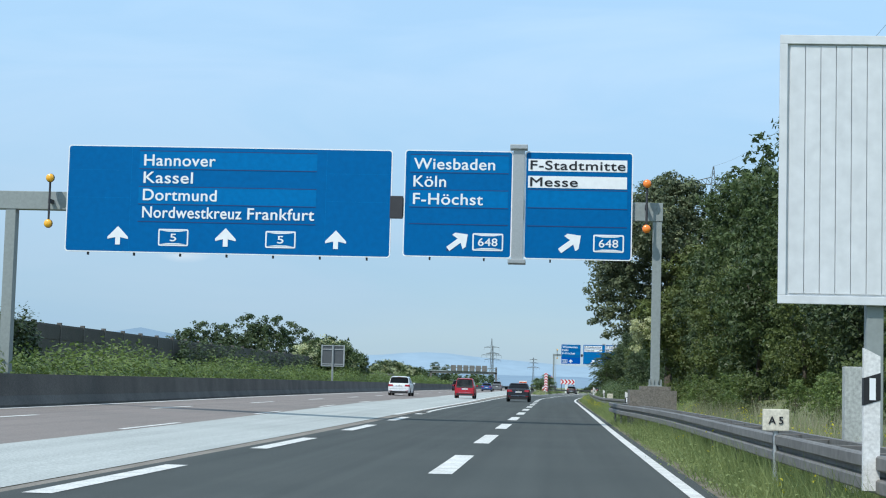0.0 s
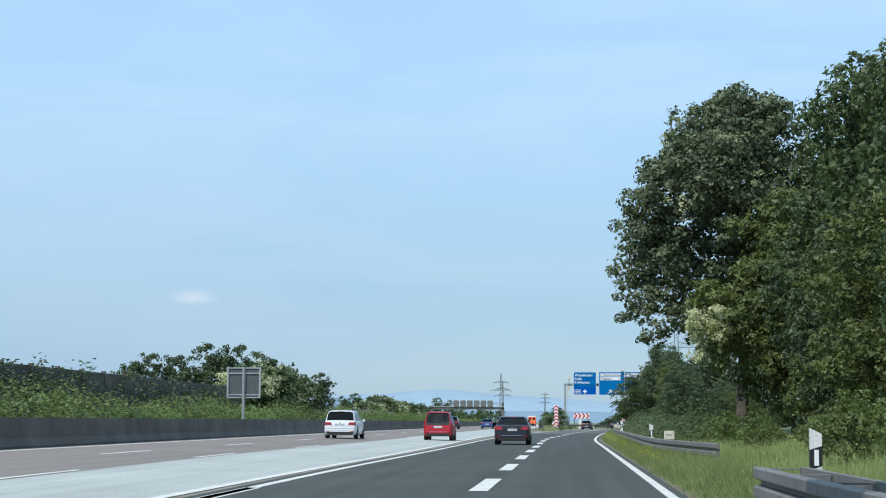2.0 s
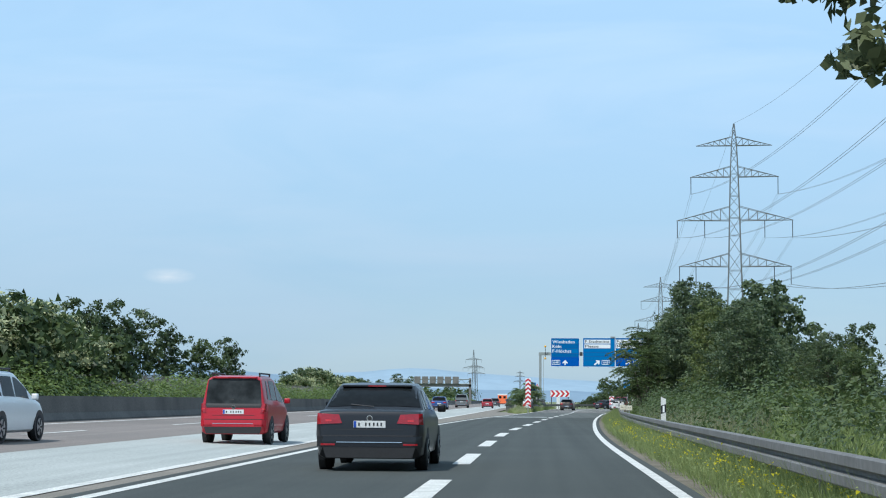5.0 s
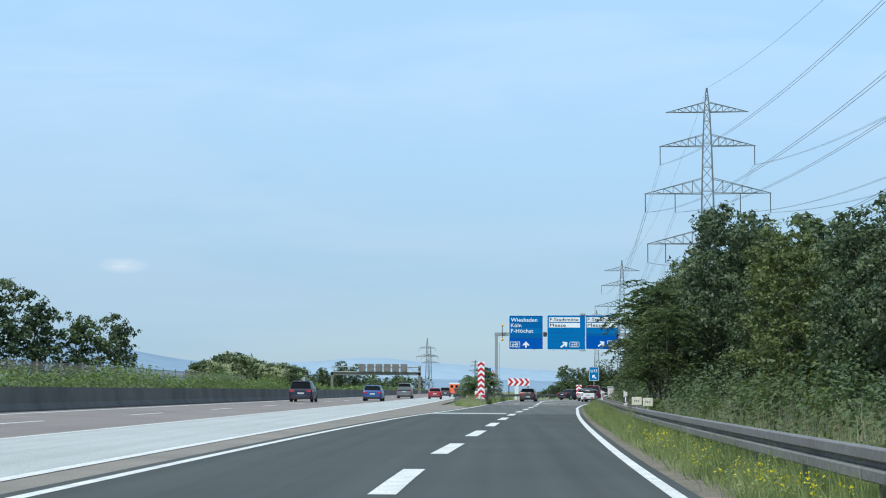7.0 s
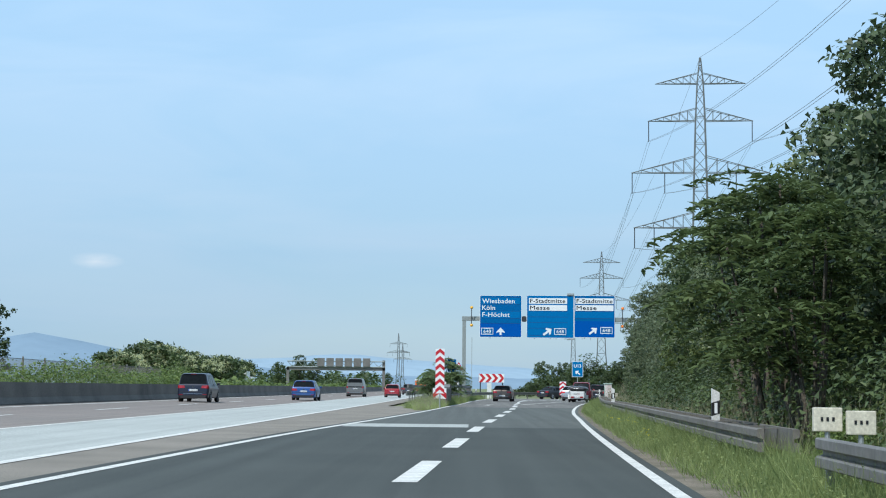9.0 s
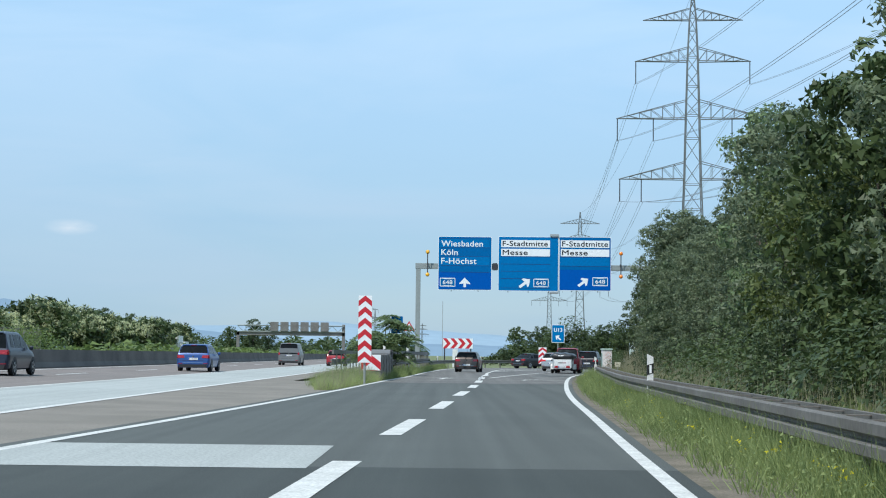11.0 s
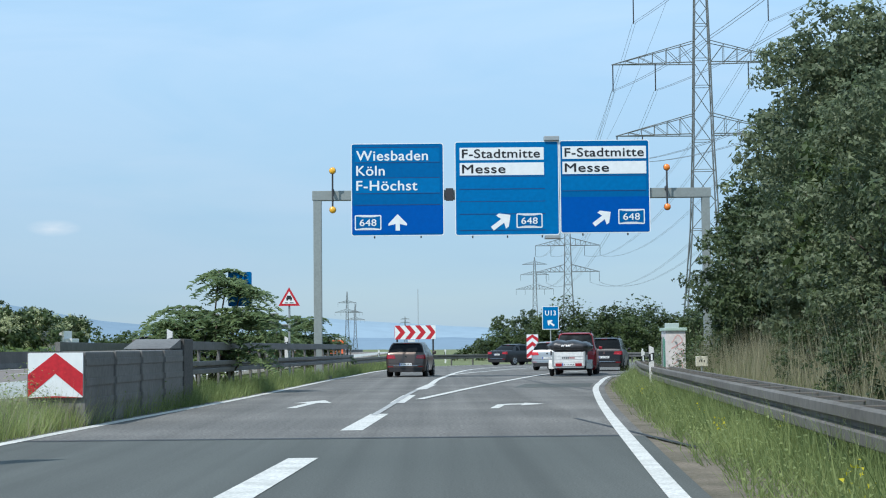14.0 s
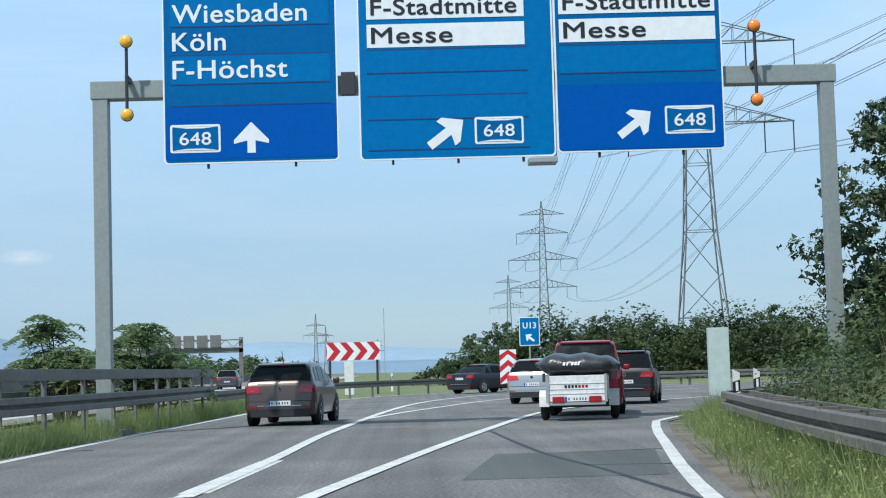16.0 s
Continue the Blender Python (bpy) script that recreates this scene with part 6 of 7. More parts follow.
for x in (1.5, 4.3):
    bm = bmesh.new()
    bar(bm, (x, 0.1, -0.1), (x, 0.1, 2.95), 0.07)
    part("post", bm, STEEL_DARK, ch)
bm = bmesh.new()
box(bm, (2.35, 377.9, -0.1), (2.9, 378.4, 1.85), 0.02)
tagged(part("switch_cabinet", bm, WHITE_PLASTIC), "white roadside cabinet below the chevron board", "cabinet")
c2 = thing("chevron_column", "small red and white chevron board at the parting of the ramp lanes", "chevron board", at=(10.48, 352, 0))
chevron_field(c2, -0.36, 0.5, 0.36, 2.0, 3, True)
bm = bmesh.new()
bar(bm, (0, 0.09, -0.1), (0, 0.09, 1.9), 0.045)
part("pole", bm, GALV, c2)
u = thing("detour_sign", "blue rectangular detour sign with white writing and arrow", "traffic sign", at=(15.9, 412, 0))
bm = bmesh.new()
prism(bm, rounded(-0.82, 2.96, 0.82, 5.25, 0.08), 0, 0.04)
part("panel", bm, WHITE_SIGN, u)
flat(u, "face", rounded(-0.76, 3.02, 0.76, 5.19, 0.06), BLUE_LIGHT, -0.006)
lettering("lettering", "U13", -0.52, 4.35, 0.5, WHITE_SIGN, u, width=1.04, y=-0.012)
o_ = sign_arrow("slant", 0, 0, 0.8, u, y=-0.012)
o_.matrix_basis = Matrix.Translation((0, 0, 3.6)) @ Matrix.Diagonal((-1, 1, 1, 1))
bm = bmesh.new()
bar(bm, (0, 0.1, -0.1), (0, 0.1, 5.1), 0.06)
part("pole", bm, GALV, u)
tr = thing("warning_sign", "red-rimmed triangular skid warning sign on a pole", "traffic sign", at=(-0.66, 306.0, 0.08))


def tri(k, dz):
    r_ = 0.43 * k
    return [(r_ * math.cos(radians(a)), 2.82 + dz + r_ * math.sin(radians(a))) for a in (-150, -30, 90)]


bm = bmesh.new()
prism(bm, tri(1.0, 0), 0, 0.03)
part("rim", bm, RED_SIGN, tr)
flat(tr, "face", tri(0.66, 0), WHITE_SIGN, -0.006)
for a, c in (((-0.1, 2.83), (0.1, 2.9)), ((-0.07, 2.9), (0.07, 2.96)), ((-0.09, 2.79), (-0.04, 2.83)), ((0.04, 2.79), (0.09, 2.83)), ((-0.14, 2.7), (-0.04, 2.725)), ((0.02, 2.7), (0.15, 2.725))):
    bm = bmesh.new()
    box(bm, (a[0], -0.010, a[1]), (c[0], -0.0075, c[1]))
    part("symbol", bm, BLACK_SIGN, tr)
bm = bmesh.new()
bar(bm, (0, 0.08, -0.1), (0, 0.08, 3.1), 0.035)
part("pole", bm, GALV, tr)

# roadside cabinets
GRAFFITI_G = material("green spray paint", (0.10, 0.34, 0.22), 0.6, other=(0.06, 0.22, 0.14), scale=4, fine=20, bump=0.0)
GRAFFITI_P = material("pink spray paint", (0.62, 0.35, 0.33), 0.6, other=(0.66, 0.5, 0.46), scale=6, fine=20, bump=0.0)
GRAFFITI_K = material("dark spray paint", (0.06, 0.07, 0.06), 0.6, bump=0.0)
CABINET = material("grubby cabinet paint", (0.70, 0.65, 0.63), 0.6, other=(0.62, 0.55, 0.53), scale=1.5, fine=8, bump=0.0, amount=0.4)
cab = thing("switch_cabinet", "pale roadside cabinet covered with green and pink graffiti", "cabinet", at=(10.5, 291.5, 0), turn=0)
cab.scale = (0.78, 1, 1)
bm = bmesh.new()
box(bm, (-0.3, -0.05, -0.3), (0.36, 0.75, 1.56), 0.015)
part("body", bm, CABINET, cab)
bm = bmesh.new()
box(bm, (-0.35, -0.1, 1.56), (0.41, 0.8, 1.64), 0.02)
part("lid", bm, material("mint cabinet lid", (0.45, 0.58, 0.50), 0.6), cab)


def scrawl(pts, w, mat, side):
    """A sprayed stroke on the front (side 0) or the flank (side 1)."""
    s_ = spline(pts, 5)
    a, b = offset_line(s_, -w / 2), offset_line(s_, w / 2)
    vs, fs = [], []
    for i, (p_, q_) in enumerate(zip(a, b)):
        vs += [(p_[0], -0.054, p_[1]), (q_[0], -0.054, q_[1])] if side == 0 else [(-0.304, p_[0], p_[1]), (-0.304, q_[0], q_[1])]
        if i:
            fs.append((2 * i - 2, 2 * i - 1, 2 * i + 1, 2 * i))
    mesh_object("graffiti", vs, fs, mat, cab)


for pts, w, m_, sd in (([(0.1, 0.3), (0.1, 0.9), (0.15, 1.35)], 0.16, GRAFFITI_G, 1), ([(0.35, 0.25), (0.3, 0.8), (0.38, 1.4)], 0.2, GRAFFITI_G, 1), ([(0.6, 0.3), (0.55, 0.9), (0.62, 1.4)], 0.14, GRAFFITI_K, 1), ([(0.0, 0.35), (0.2, 0.8), (0.02, 1.3)], 0.03, GRAFFITI_K, 1),
                        ([(-0.1, 1.25), (0.1, 1.45), (0.25, 1.3), (0.1, 1.2), (-0.12, 1.1)], 0.035, GRAFFITI_P, 0), ([(0.0, 1.0), (0.2, 0.9), (0.28, 1.05), (0.1, 1.1)], 0.03, GRAFFITI_P, 0), ([(-0.05, 0.7), (0.15, 0.8), (0.25, 0.6), (0.1, 0.45), (0.0, 0.6), (0.2, 0.7)], 0.03, GRAFFITI_P, 0), ([(-0.2, 0.35), (-0.12, 0.5), (-0.2, 0.2)], 0.02, GRAFFITI_K, 0)):
    scrawl(pts, w, m_, sd)
bm = bmesh.new()
box(bm, (17.1, 340, -0.1), (17.85, 340.4, 2.45), 0.03)
tagged(part("switch_cabinet", bm, material("grey green cabinet", (0.46, 0.55, 0.50), 0.6)), "grey-green cabinet at the edge of the wood", "cabinet")
ms = thing("radio_mast", "thin far lattice mast", "mast", at=(0.3, 700, 0))
vs, fs = bars([((0, 0, 0), (0, 0, 17.5), 0.09)], 0.1, 5)
mesh_object("pole", vs, fs, GALV, ms)
bm = bmesh.new()
box(bm, (-37.2, 420, 1.3), (-33.8, 424, 3.4), 0.1)
box(bm, (-33.8, 420.3, 1.3), (-33.0, 423.7, 2.6), 0.1)
tagged(part("white_van", bm, WHITE_PLASTIC), "white van body on the opposite carriageway", "van")


# ---- vehicles ----
def paint(name, colour, metal=0.0, rough=0.35):
    m = material(name, colour, rough, metal, other=tuple(c * 0.9 for c in colour), scale=1.5, fine=60, bump=0.0, amount=0.25)
    p_ = m.node_tree.nodes["Principled BSDF"]
    p_.inputs["Coat Weight"].default_value, p_.inputs["Coat Roughness"].default_value = 0.25, 0.06
    return m


GLASS = material("dark car glass", (0.012, 0.014, 0.016), 0.08, other=(0.008, 0.010, 0.011), scale=2, fine=10, bump=0.0, amount=0.6, spec=0.22)
# opaque glass; light from the cabin is painted in as mottled grey
GLASS_CLEAR = material("car glass with a painted lit cabin", (0.045, 0.05, 0.052), 0.1, other=(0.014, 0.016, 0.017), scale=1.6, fine=5, bump=0.0, amount=1.0, spec=0.25)
for g_ in (GLASS, GLASS_CLEAR):
    g_.node_tree.nodes["Principled BSDF"].inputs["IOR"].default_value = 1.22
TYRE = material("tyre rubber", (0.016, 0.016, 0.017), 0.85, bump=0.2)
RIM = material("alloy wheel", (0.42, 0.43, 0.44), 0.35, 0.7, bump=0.0)
TAIL_RED = material("red tail lamp", (0.34, 0.006, 0.014), 0.15, other=(0.20, 0.004, 0.008), scale=8, fine=40, bump=0.0, spec=0.8)
TAIL_LIT = material("bright red tail lamp", (0.66, 0.02, 0.025), 0.15, other=(0.42, 0.01, 0.015), scale=10, fine=40, bump=0.0, spec=0.8)
TRIM = material("black body trim", (0.022, 0.022, 0.024), 0.6, bump=0.1)
PLATE = material("number plate white", (0.75, 0.76, 0.75), 0.4, bump=0.0)
PLATE_BLUE = material("number plate blue", (0.02, 0.08, 0.45), 0.4, bump=0.0)
CHROME = material("chrome", (0.6, 0.6, 0.6), 0.12, 0.95, bump=0.0)


def loft(rings, cap=True):
    vs, fs = [], []
    n = len(rings[0])
    for i, r in enumerate(rings):
        vs += [tuple(v) for v in r]
        if i:
            k = n * i
            fs += [(k - n + j, k - n + (j + 1) % n, k + (j + 1) % n, k + j) for j in range(n)]
    if cap:
        fs.append(tuple(range(n - 1, -1, -1)))
        fs.append(tuple(range(n * (len(rings) - 1), n * len(rings))))
    return vs, fs


def soften(ob, width, segments=3):
    b = ob.modifiers.new("bevel", 'BEVEL')
    b.width, b.segments, b.limit_method, b.angle_limit = width, segments, 'ANGLE', radians(28)
    for p_ in ob.data.polygons:
        p_.use_smooth = True
    w = ob.modifiers.new("normals", 'WEIGHTED_NORMAL')
    w.keep_sharp = True
    return ob


def section(y, lo, hi, hw, tuck=0.9):
    mid = lo + (hi - lo) * 0.55
    half = [(hw * 0.88, lo), (hw * 0.97, lo + 0.12), (hw, mid), (hw * 0.985, hi - 0.1), (hw * tuck, hi)]
    return [(x, y, z) for x, z in half] + [(-x, y, z) for x, z in half[::-1]]


def quad_on(c, u0, u1, v0, v1, push):
    """A patch of a four-cornered face (lower left, lower right, upper right, upper left), pushed out."""
    a, b, d, e = [Vector(p_) for p_ in c]

    def at(u, v):
        return (a.lerp(b, u)).lerp(e.lerp(d, u), v)
    n = (b - a).cross(e - a).normalized() * push
    return [at(u0, v0) + n, at(u1, v0) + n, at(u1, v1) + n, at(u0, v1) + n]


def plate_of(parent, y, z, w=0.52, h=0.11):
    bm = bmesh.new()
    box(bm, (-w / 2, y - 0.012, z), (w / 2, y, z + h), 0.004)
    p_ = part("number_plate", bm, PLATE, parent, "white number plate with dark bars")
    bm = bmesh.new()
    box(bm, (-w / 2 + 0.004, y - 0.016, z + 0.004), (-w / 2 + 0.045, y - 0.0125, z + h - 0.004))
    part("plate_strip", bm, PLATE_BLUE, p_)
    for i, x in enumerate((-0.17, -0.06, 0.0, 0.07, 0.13, 0.19)):
        bm = bmesh.new()
        box(bm, (x - 0.012, y - 0.016, z + 0.03), (x + 0.012, y - 0.0125, z + h - 0.03))
        part("plate_bar", bm, BLACK_SIGN, p_)


def wheel(parent, x, y, r, w, mat_rim):
    bm = bmesh.new()
    m = Matrix.Translation((x, y, r)) @ Matrix.Rotation(radians(90), 4, 'Y')
    bmesh.ops.create_cone(bm, cap_ends=True, segments=28, radius1=r, radius2=r, depth=w, matrix=m)
    bmesh.ops.bevel(bm, geom=[e for e in bm.edges if len(e.link_faces) == 2 and any(len(f.verts) > 4 for f in e.link_faces)], offset=0.03, segments=3, affect='EDGES')
    t = part("tyre", bm, TYRE, parent, smooth=True)
    bm = bmesh.new()
    s = 1 if x > 0 else -1
    m = Matrix.Translation((x + s * (w / 2 + 0.002), y, r)) @ Matrix.Rotation(radians(90), 4, 'Y')
    bmesh.ops.create_cone(bm, cap_ends=True, segments=24, radius1=r * 0.64, radius2=r * 0.64, depth=0.012, matrix=m)
    rim = part("rim", bm, mat_rim, t)
    for k in range(5):
        a = radians(72 * k)
        bm = bmesh.new()
        box(bm, (-0.02, r * 0.18, -0.008), (0.02, r * 0.6, 0.008), 0, Matrix.Translation((x + s * (w / 2 + 0.012), y, r)) @ Matrix.Rotation(a, 4, 'X') @ Matrix.Rotation(radians(90), 4, 'Y'))
        part("spoke_gap", bm, TRIM, t)


def car(name, label, at, turn, L, W, H, body, belt=0.92, roof_rear=0.35, base_rear=0.08, base_front=None, roof_front=None, hood=0.95, trunk=0.0, tail_mat=TAIL_RED, glass=GLASS, low=0.2, wheel_r=0.31, plate_z=0.62, rails=False, band=None, antenna=False, lights="wide"):
    """A car standing with its tail at the origin and its nose along +y."""
    c = thing(name, label, "car", "cars in traffic", at, turn)
    hw, b = W / 2, belt
    hr = hw * 0.79
    base_front, roof_front = base_front or L * 0.74, roof_front or L * 0.52
    rb, rr = base_rear + trunk, roof_rear + trunk
    prof = [(0, low + 0.24), (0.012, low + 0.34), (0.03, b - 0.26), (0.05, b - 0.08), (0.075, b - 0.01)]
    if trunk:
        prof += [(0.14, b + 0.02), (trunk * 0.6, b + 0.035)]
    prof += [(rb + 0.02, b + 0.04), (rb * 0.5 + rr * 0.5, b * 0.48 + H * 0.52 - 0.01), (rr - 0.02, H - 0.085), (rr + 0.05, H - 0.045), (rr + 0.35, H - 0.008), (rr * 0.5 + roof_front * 0.5 + 0.15, H), (roof_front - 0.25, H - 0.01), (roof_front, H - 0.045), (roof_front * 0.5 + base_front * 0.5, (H + hood) / 2 + 0.02), (base_front, hood + 0.03), (L * 0.86, hood - 0.07), (L * 0.95, hood - 0.2), (L - 0.02, hood - 0.42), (L, hood - 0.5)]
    py, pz = [p_[0] for p_ in prof], [p_[1] for p_ in prof]

    def ring(y):
        zt = float(np.interp(y, py, pz))
        k = max(0.0, min(1.0, (zt - b - 0.04) / (H - b - 0.1)))
        front = max(0.0, (y - L * 0.78) / (L * 0.22))
        w = hw * (1 - 0.13 * (1 - min(1, y / 0.25)) ** 2) * (1 - 0.2 * front ** 2)
        bz = min(b - 0.012 * y, zt - 0.03)
        lo = low + 0.14 * max(0, 1 - y / 0.12) + 0.1 * front
        xr = w * 0.93 + (hr - w * 0.93) * k
        m_ = lo + (bz - lo) * 0.5
        half = [(w * 0.84, lo), (w * 0.95, lo + 0.06), (w, m_), (w * 0.99, bz - 0.09 * min(1, (bz - lo) / 0.3)), (w * 0.945, bz), (xr * 0.99 + 0.01 * (1 - k), zt - 0.045 * k - 0.02), (xr * 0.90, zt - 0.008), (xr * 0.5, zt + 0.006)]
        return [Vector((x, y, z)) for x, z in half] + [Vector((-x, y, z)) for x, z in half[::-1]]
    ys = sorted(set(py + [0.12, 0.2, 0.3, L * 0.3, L * 0.4, L * 0.6, L * 0.7, L * 0.8, L * 0.9]))
    rings = [ring(y) for y in ys]
    vs, fs = loft(rings)
    soften(mesh_object("body", vs, fs, body, c), 0.012, 1)

    def skin(nm, y0, y1, v0, v1, mat, ny=6, nv=3, out=0.007, label_="", shear=0.0):
        """A panel lying on the body: from y0 to y1, between two places round the section."""
        g_ = []
        for i in range(ny + 1):
            row = []
            for j in range(nv + 1):
                v = v0 + (v1 - v0) * j / nv
                y = y0 + (y1 - y0) * i / ny + shear * (v - v0) * (1 - 2 * i / ny)
                r_ = ring(y)
                n_ = len(r_)
                p0, p1 = r_[int(math.floor(v)) % n_], r_[(int(math.floor(v)) + 1) % n_]
                row.append(p0.lerp(p1, v - math.floor(v)))
            g_.append(row)
        vs_, fs_ = [], []
        for i in range(ny + 1):
            for j in range(nv + 1):
                du = g_[min(ny, i + 1)][j] - g_[max(0, i - 1)][j]
                dv = g_[i][min(nv, j + 1)] - g_[i][max(0, j - 1)]
                n_ = dv.cross(du).normalized()
                if n_.dot(g_[i][j] - Vector((0, L * 0.5, 0.6))) < 0:
                    n_ = -n_
                vs_.append(g_[i][j] + n_ * out)
        for i in range(ny):
            for j in range(nv):
                k_ = i * (nv + 1) + j
                fs_.append((k_, k_ + 1, k_ + nv + 2, k_ + nv + 1))
        return mesh_object(nm, vs_, fs_, mat, c, label_, smooth=True)
    skin("rear_window", rb + (rr - rb) * 0.12, rb + (rr - rb) * 0.9, 5.5, 9.5, glass, 5, 6)
    skin("windscreen", roof_front + 0.05, base_front - 0.06, 5.55, 9.45, glass, 5, 6)
    span = base_front - 0.35 - (rb + 0.42)
    for s in (0, 1):
        for f0, f1, sh in ((0.0, 0.20, 0.22), (0.24, 0.58, 0.05), (0.61, 1.0, 0.12)):
            v0, v1 = (4.12, 4.9) if s == 0 else (10.88, 10.1)
            skin("side_window", rb + 0.40 + span * f0, rb + 0.40 + span * f1, v0, v1, GLASS, 4, 2, label_="", shear=sh * (1 if s == 0 else -1) * (1 if f0 == 0 else 0.5))

    def tail_y(x, z):
        k = max(0.0, 1 - (1 - min(1, abs(x) / hw)) / 0.13)
        return max(float(np.interp(z, pz[:pz.index(max(pz))], py[:pz.index(max(pz))])), 0.25 * (1 - math.sqrt(max(0.0, (1 - min(0.999, abs(x) / hw)) / 0.13))) if k > 0 else 0.0)

    def on_tail(nm, outline, mat, thick=0.012, parent=c, label_="", n=6):
        """A plate on the tail of the car: lower left, lower right, upper right, upper left corners as (x, z)."""
        vs_, fs_ = [], []
        for i in range(n + 1):
            for j in range(3):
                u, v = i / n, j / 2
                x = (outline[0][0] * (1 - u) + outline[1][0] * u) * (1 - v) + (outline[3][0] * (1 - u) + outline[2][0] * u) * v
                z = (outline[0][1] * (1 - u) + outline[1][1] * u) * (1 - v) + (outline[3][1] * (1 - u) + outline[2][1] * u) * v
                vs_.append((x, tail_y(x, z) - thick, z))
        m_ = len(vs_)
        vs_ += [(x, y + thick + 0.03, z) for x, y, z in vs_]
        for i in range(n):
            for j in range(2):
                k_ = i * 3 + j
                fs_ += [(k_, k_ + 3, k_ + 4, k_ + 1), (m_ + k_, m_ + k_ + 1, m_ + k_ + 4, m_ + k_ + 3)]
            fs_ += [(i * 3, m_ + i * 3, m_ + i * 3 + 3, i * 3 + 3), (i * 3 + 2, i * 3 + 5, m_ + i * 3 + 5, m_ + i * 3 + 2)]
        fs_ += [(0, 1, m_ + 1, m_), (1, 2, m_ + 2, m_ + 1), (n * 3, m_ + n * 3, m_ + n * 3 + 1, n * 3 + 1), (n * 3 + 1, m_ + n * 3 + 1, m_ + n * 3 + 2, n * 3 + 2)]
        return mesh_object(nm, vs_, fs_, mat, parent, label_)
    on_tail("bumper_skirt", [(-hw * 0.78, low + 0.02), (hw * 0.78, low + 0.02), (hw * 0.84, low + 0.185), (-hw * 0.84, low + 0.185)], TRIM, 0.03, n=12)
    on_tail("bumper_crease", [(-hw * 0.93, low + 0.362), (hw * 0.93, low + 0.362), (hw * 0.93, low + 0.378), (-hw * 0.93, low + 0.378)], TRIM, 0.018, n=14)
    on_tail("bumper_strip", [(-hw * 0.6, low + 0.262), (hw * 0.6, low + 0.262), (hw * 0.6, low + 0.274), (-hw * 0.6, low + 0.274)], CHROME, 0.036, n=12)
    on_tail("bumper", [(-hw * 0.965, low + 0.19), (hw * 0.965, low + 0.19), (hw * 0.965, low + 0.36), (-hw * 0.965, low + 0.36)], body, 0.028, n=16)
    for s in (1, -1):
        on_tail("reflector", [(s * hw * 0.62, low + 0.215), (s * hw * 0.88, low + 0.215), (s * hw * 0.88, low + 0.245), (s * hw * 0.62, low + 0.245)], TAIL_RED, 0.036)
        if lights == "tall":
            q = [(s * hw * 0.80, b - 0.25), (s * hw * 0.965, b - 0.22), (s * hw * 0.955, b - 0.02), (s * hw * 0.83, b - 0.02)]
        else:
            q = [(s * hw * 0.50, b - 0.19), (s * hw * 0.975, b - 0.21), (s * hw * 0.96, b - 0.03), (s * hw * 0.56, b - 0.05)]
        t_ = on_tail("tail_light", q, tail_mat, 0.016, label_="red tail light")
        mx, mz = sum(p_[0] for p_ in q) / 4, sum(p_[1] for p_ in q) / 4
        on_tail("reversing_lens", [(mx - 0.05, mz - 0.045), (mx + 0.05, mz - 0.045), (mx + 0.05, mz - 0.012), (mx - 0.05, mz - 0.012)], TAIL_LIT, 0.02, t_)
    plate_of(c, tail_y(0, plate_z + 0.1) - (0.008 if plate_z > low + 0.34 else 0.032), plate_z)
    for z in (plate_z - 0.035, b + 0.005):
        on_tail("hatch_gap", [(-hw * 0.62, z), (hw * 0.62, z), (hw * 0.62, z + 0.009), (-hw * 0.62, z + 0.009)], TRIM, 0.004, n=10)
    bm = bmesh.new()
    yb = tail_y(0, b - 0.11)
    bar(bm, (0, yb - 0.014, b - 0.11), (0, yb + 0.02, b - 0.11), 0.05, 18)
    bd = part("badge", bm, CHROME, c, "round chrome badge")
    bm = bmesh.new()
    bar(bm, (0, yb - 0.017, b - 0.11), (0, yb, b - 0.11), 0.036, 18)
    part("badge_field", bm, TRIM, bd)
    if band:
        on_tail("hatch_band", [(-hw * 0.80, band[0]), (hw * 0.80, band[0]), (hw * 0.80, band[1]), (-hw * 0.80, band[1])], TRIM, 0.01, label_="black band across the tailgate", n=10)
    for s in (1, -1):
        bm = bmesh.new()
        box(bm, (s * (hw + 0.02), L * 0.64, b - 0.02), (s * (hw + 0.17), L * 0.64 + 0.1, b + 0.12), 0.035)
        part("mirror", bm, body, c, smooth=True)
        skin("door_handle", L * 0.36, L * 0.40, 3.1 if s > 0 else 11.9, 3.4 if s > 0 else 11.6, body, 1, 1, 0.02)
        for y in (L * 0.19, L * 0.81):
            wheel(c, s * (hw - 0.100), y, wheel_r, 0.21, RIM)
            bm = bmesh.new()
            m = Matrix.Translation((s * (hw - 0.05), y, wheel_r + 0.03)) @ Matrix.Rotation(radians(90), 4, 'Y')
            bmesh.ops.create_cone(bm, cap_ends=True, segments=24, radius1=wheel_r + 0.05, radius2=wheel_r + 0.05, depth=0.106, matrix=m)
            part("wheel_arch", bm, TRIM, c)
        if rails:
            bm = bmesh.new()
            x = hr * 0.88
            bar(bm, (s * x, rr + 0.15, H + 0.05), (s * x, roof_front - 0.15, H + 0.05), 0.02)
            for y in (rr + 0.2, roof_front - 0.2):
                bar(bm, (s * x, y, H - 0.05), (s * x, y, H + 0.05), 0.022)
            part("roof_rail", bm, TRIM, c)
    bm = bmesh.new()
    box(bm, (-hr * 0.84, rr - 0.07, H - 0.075), (hr * 0.84, rr + 0.16, H - 0.04), 0.014)
    sp = part("spoiler", bm, body, c)
    bm = bmesh.new()
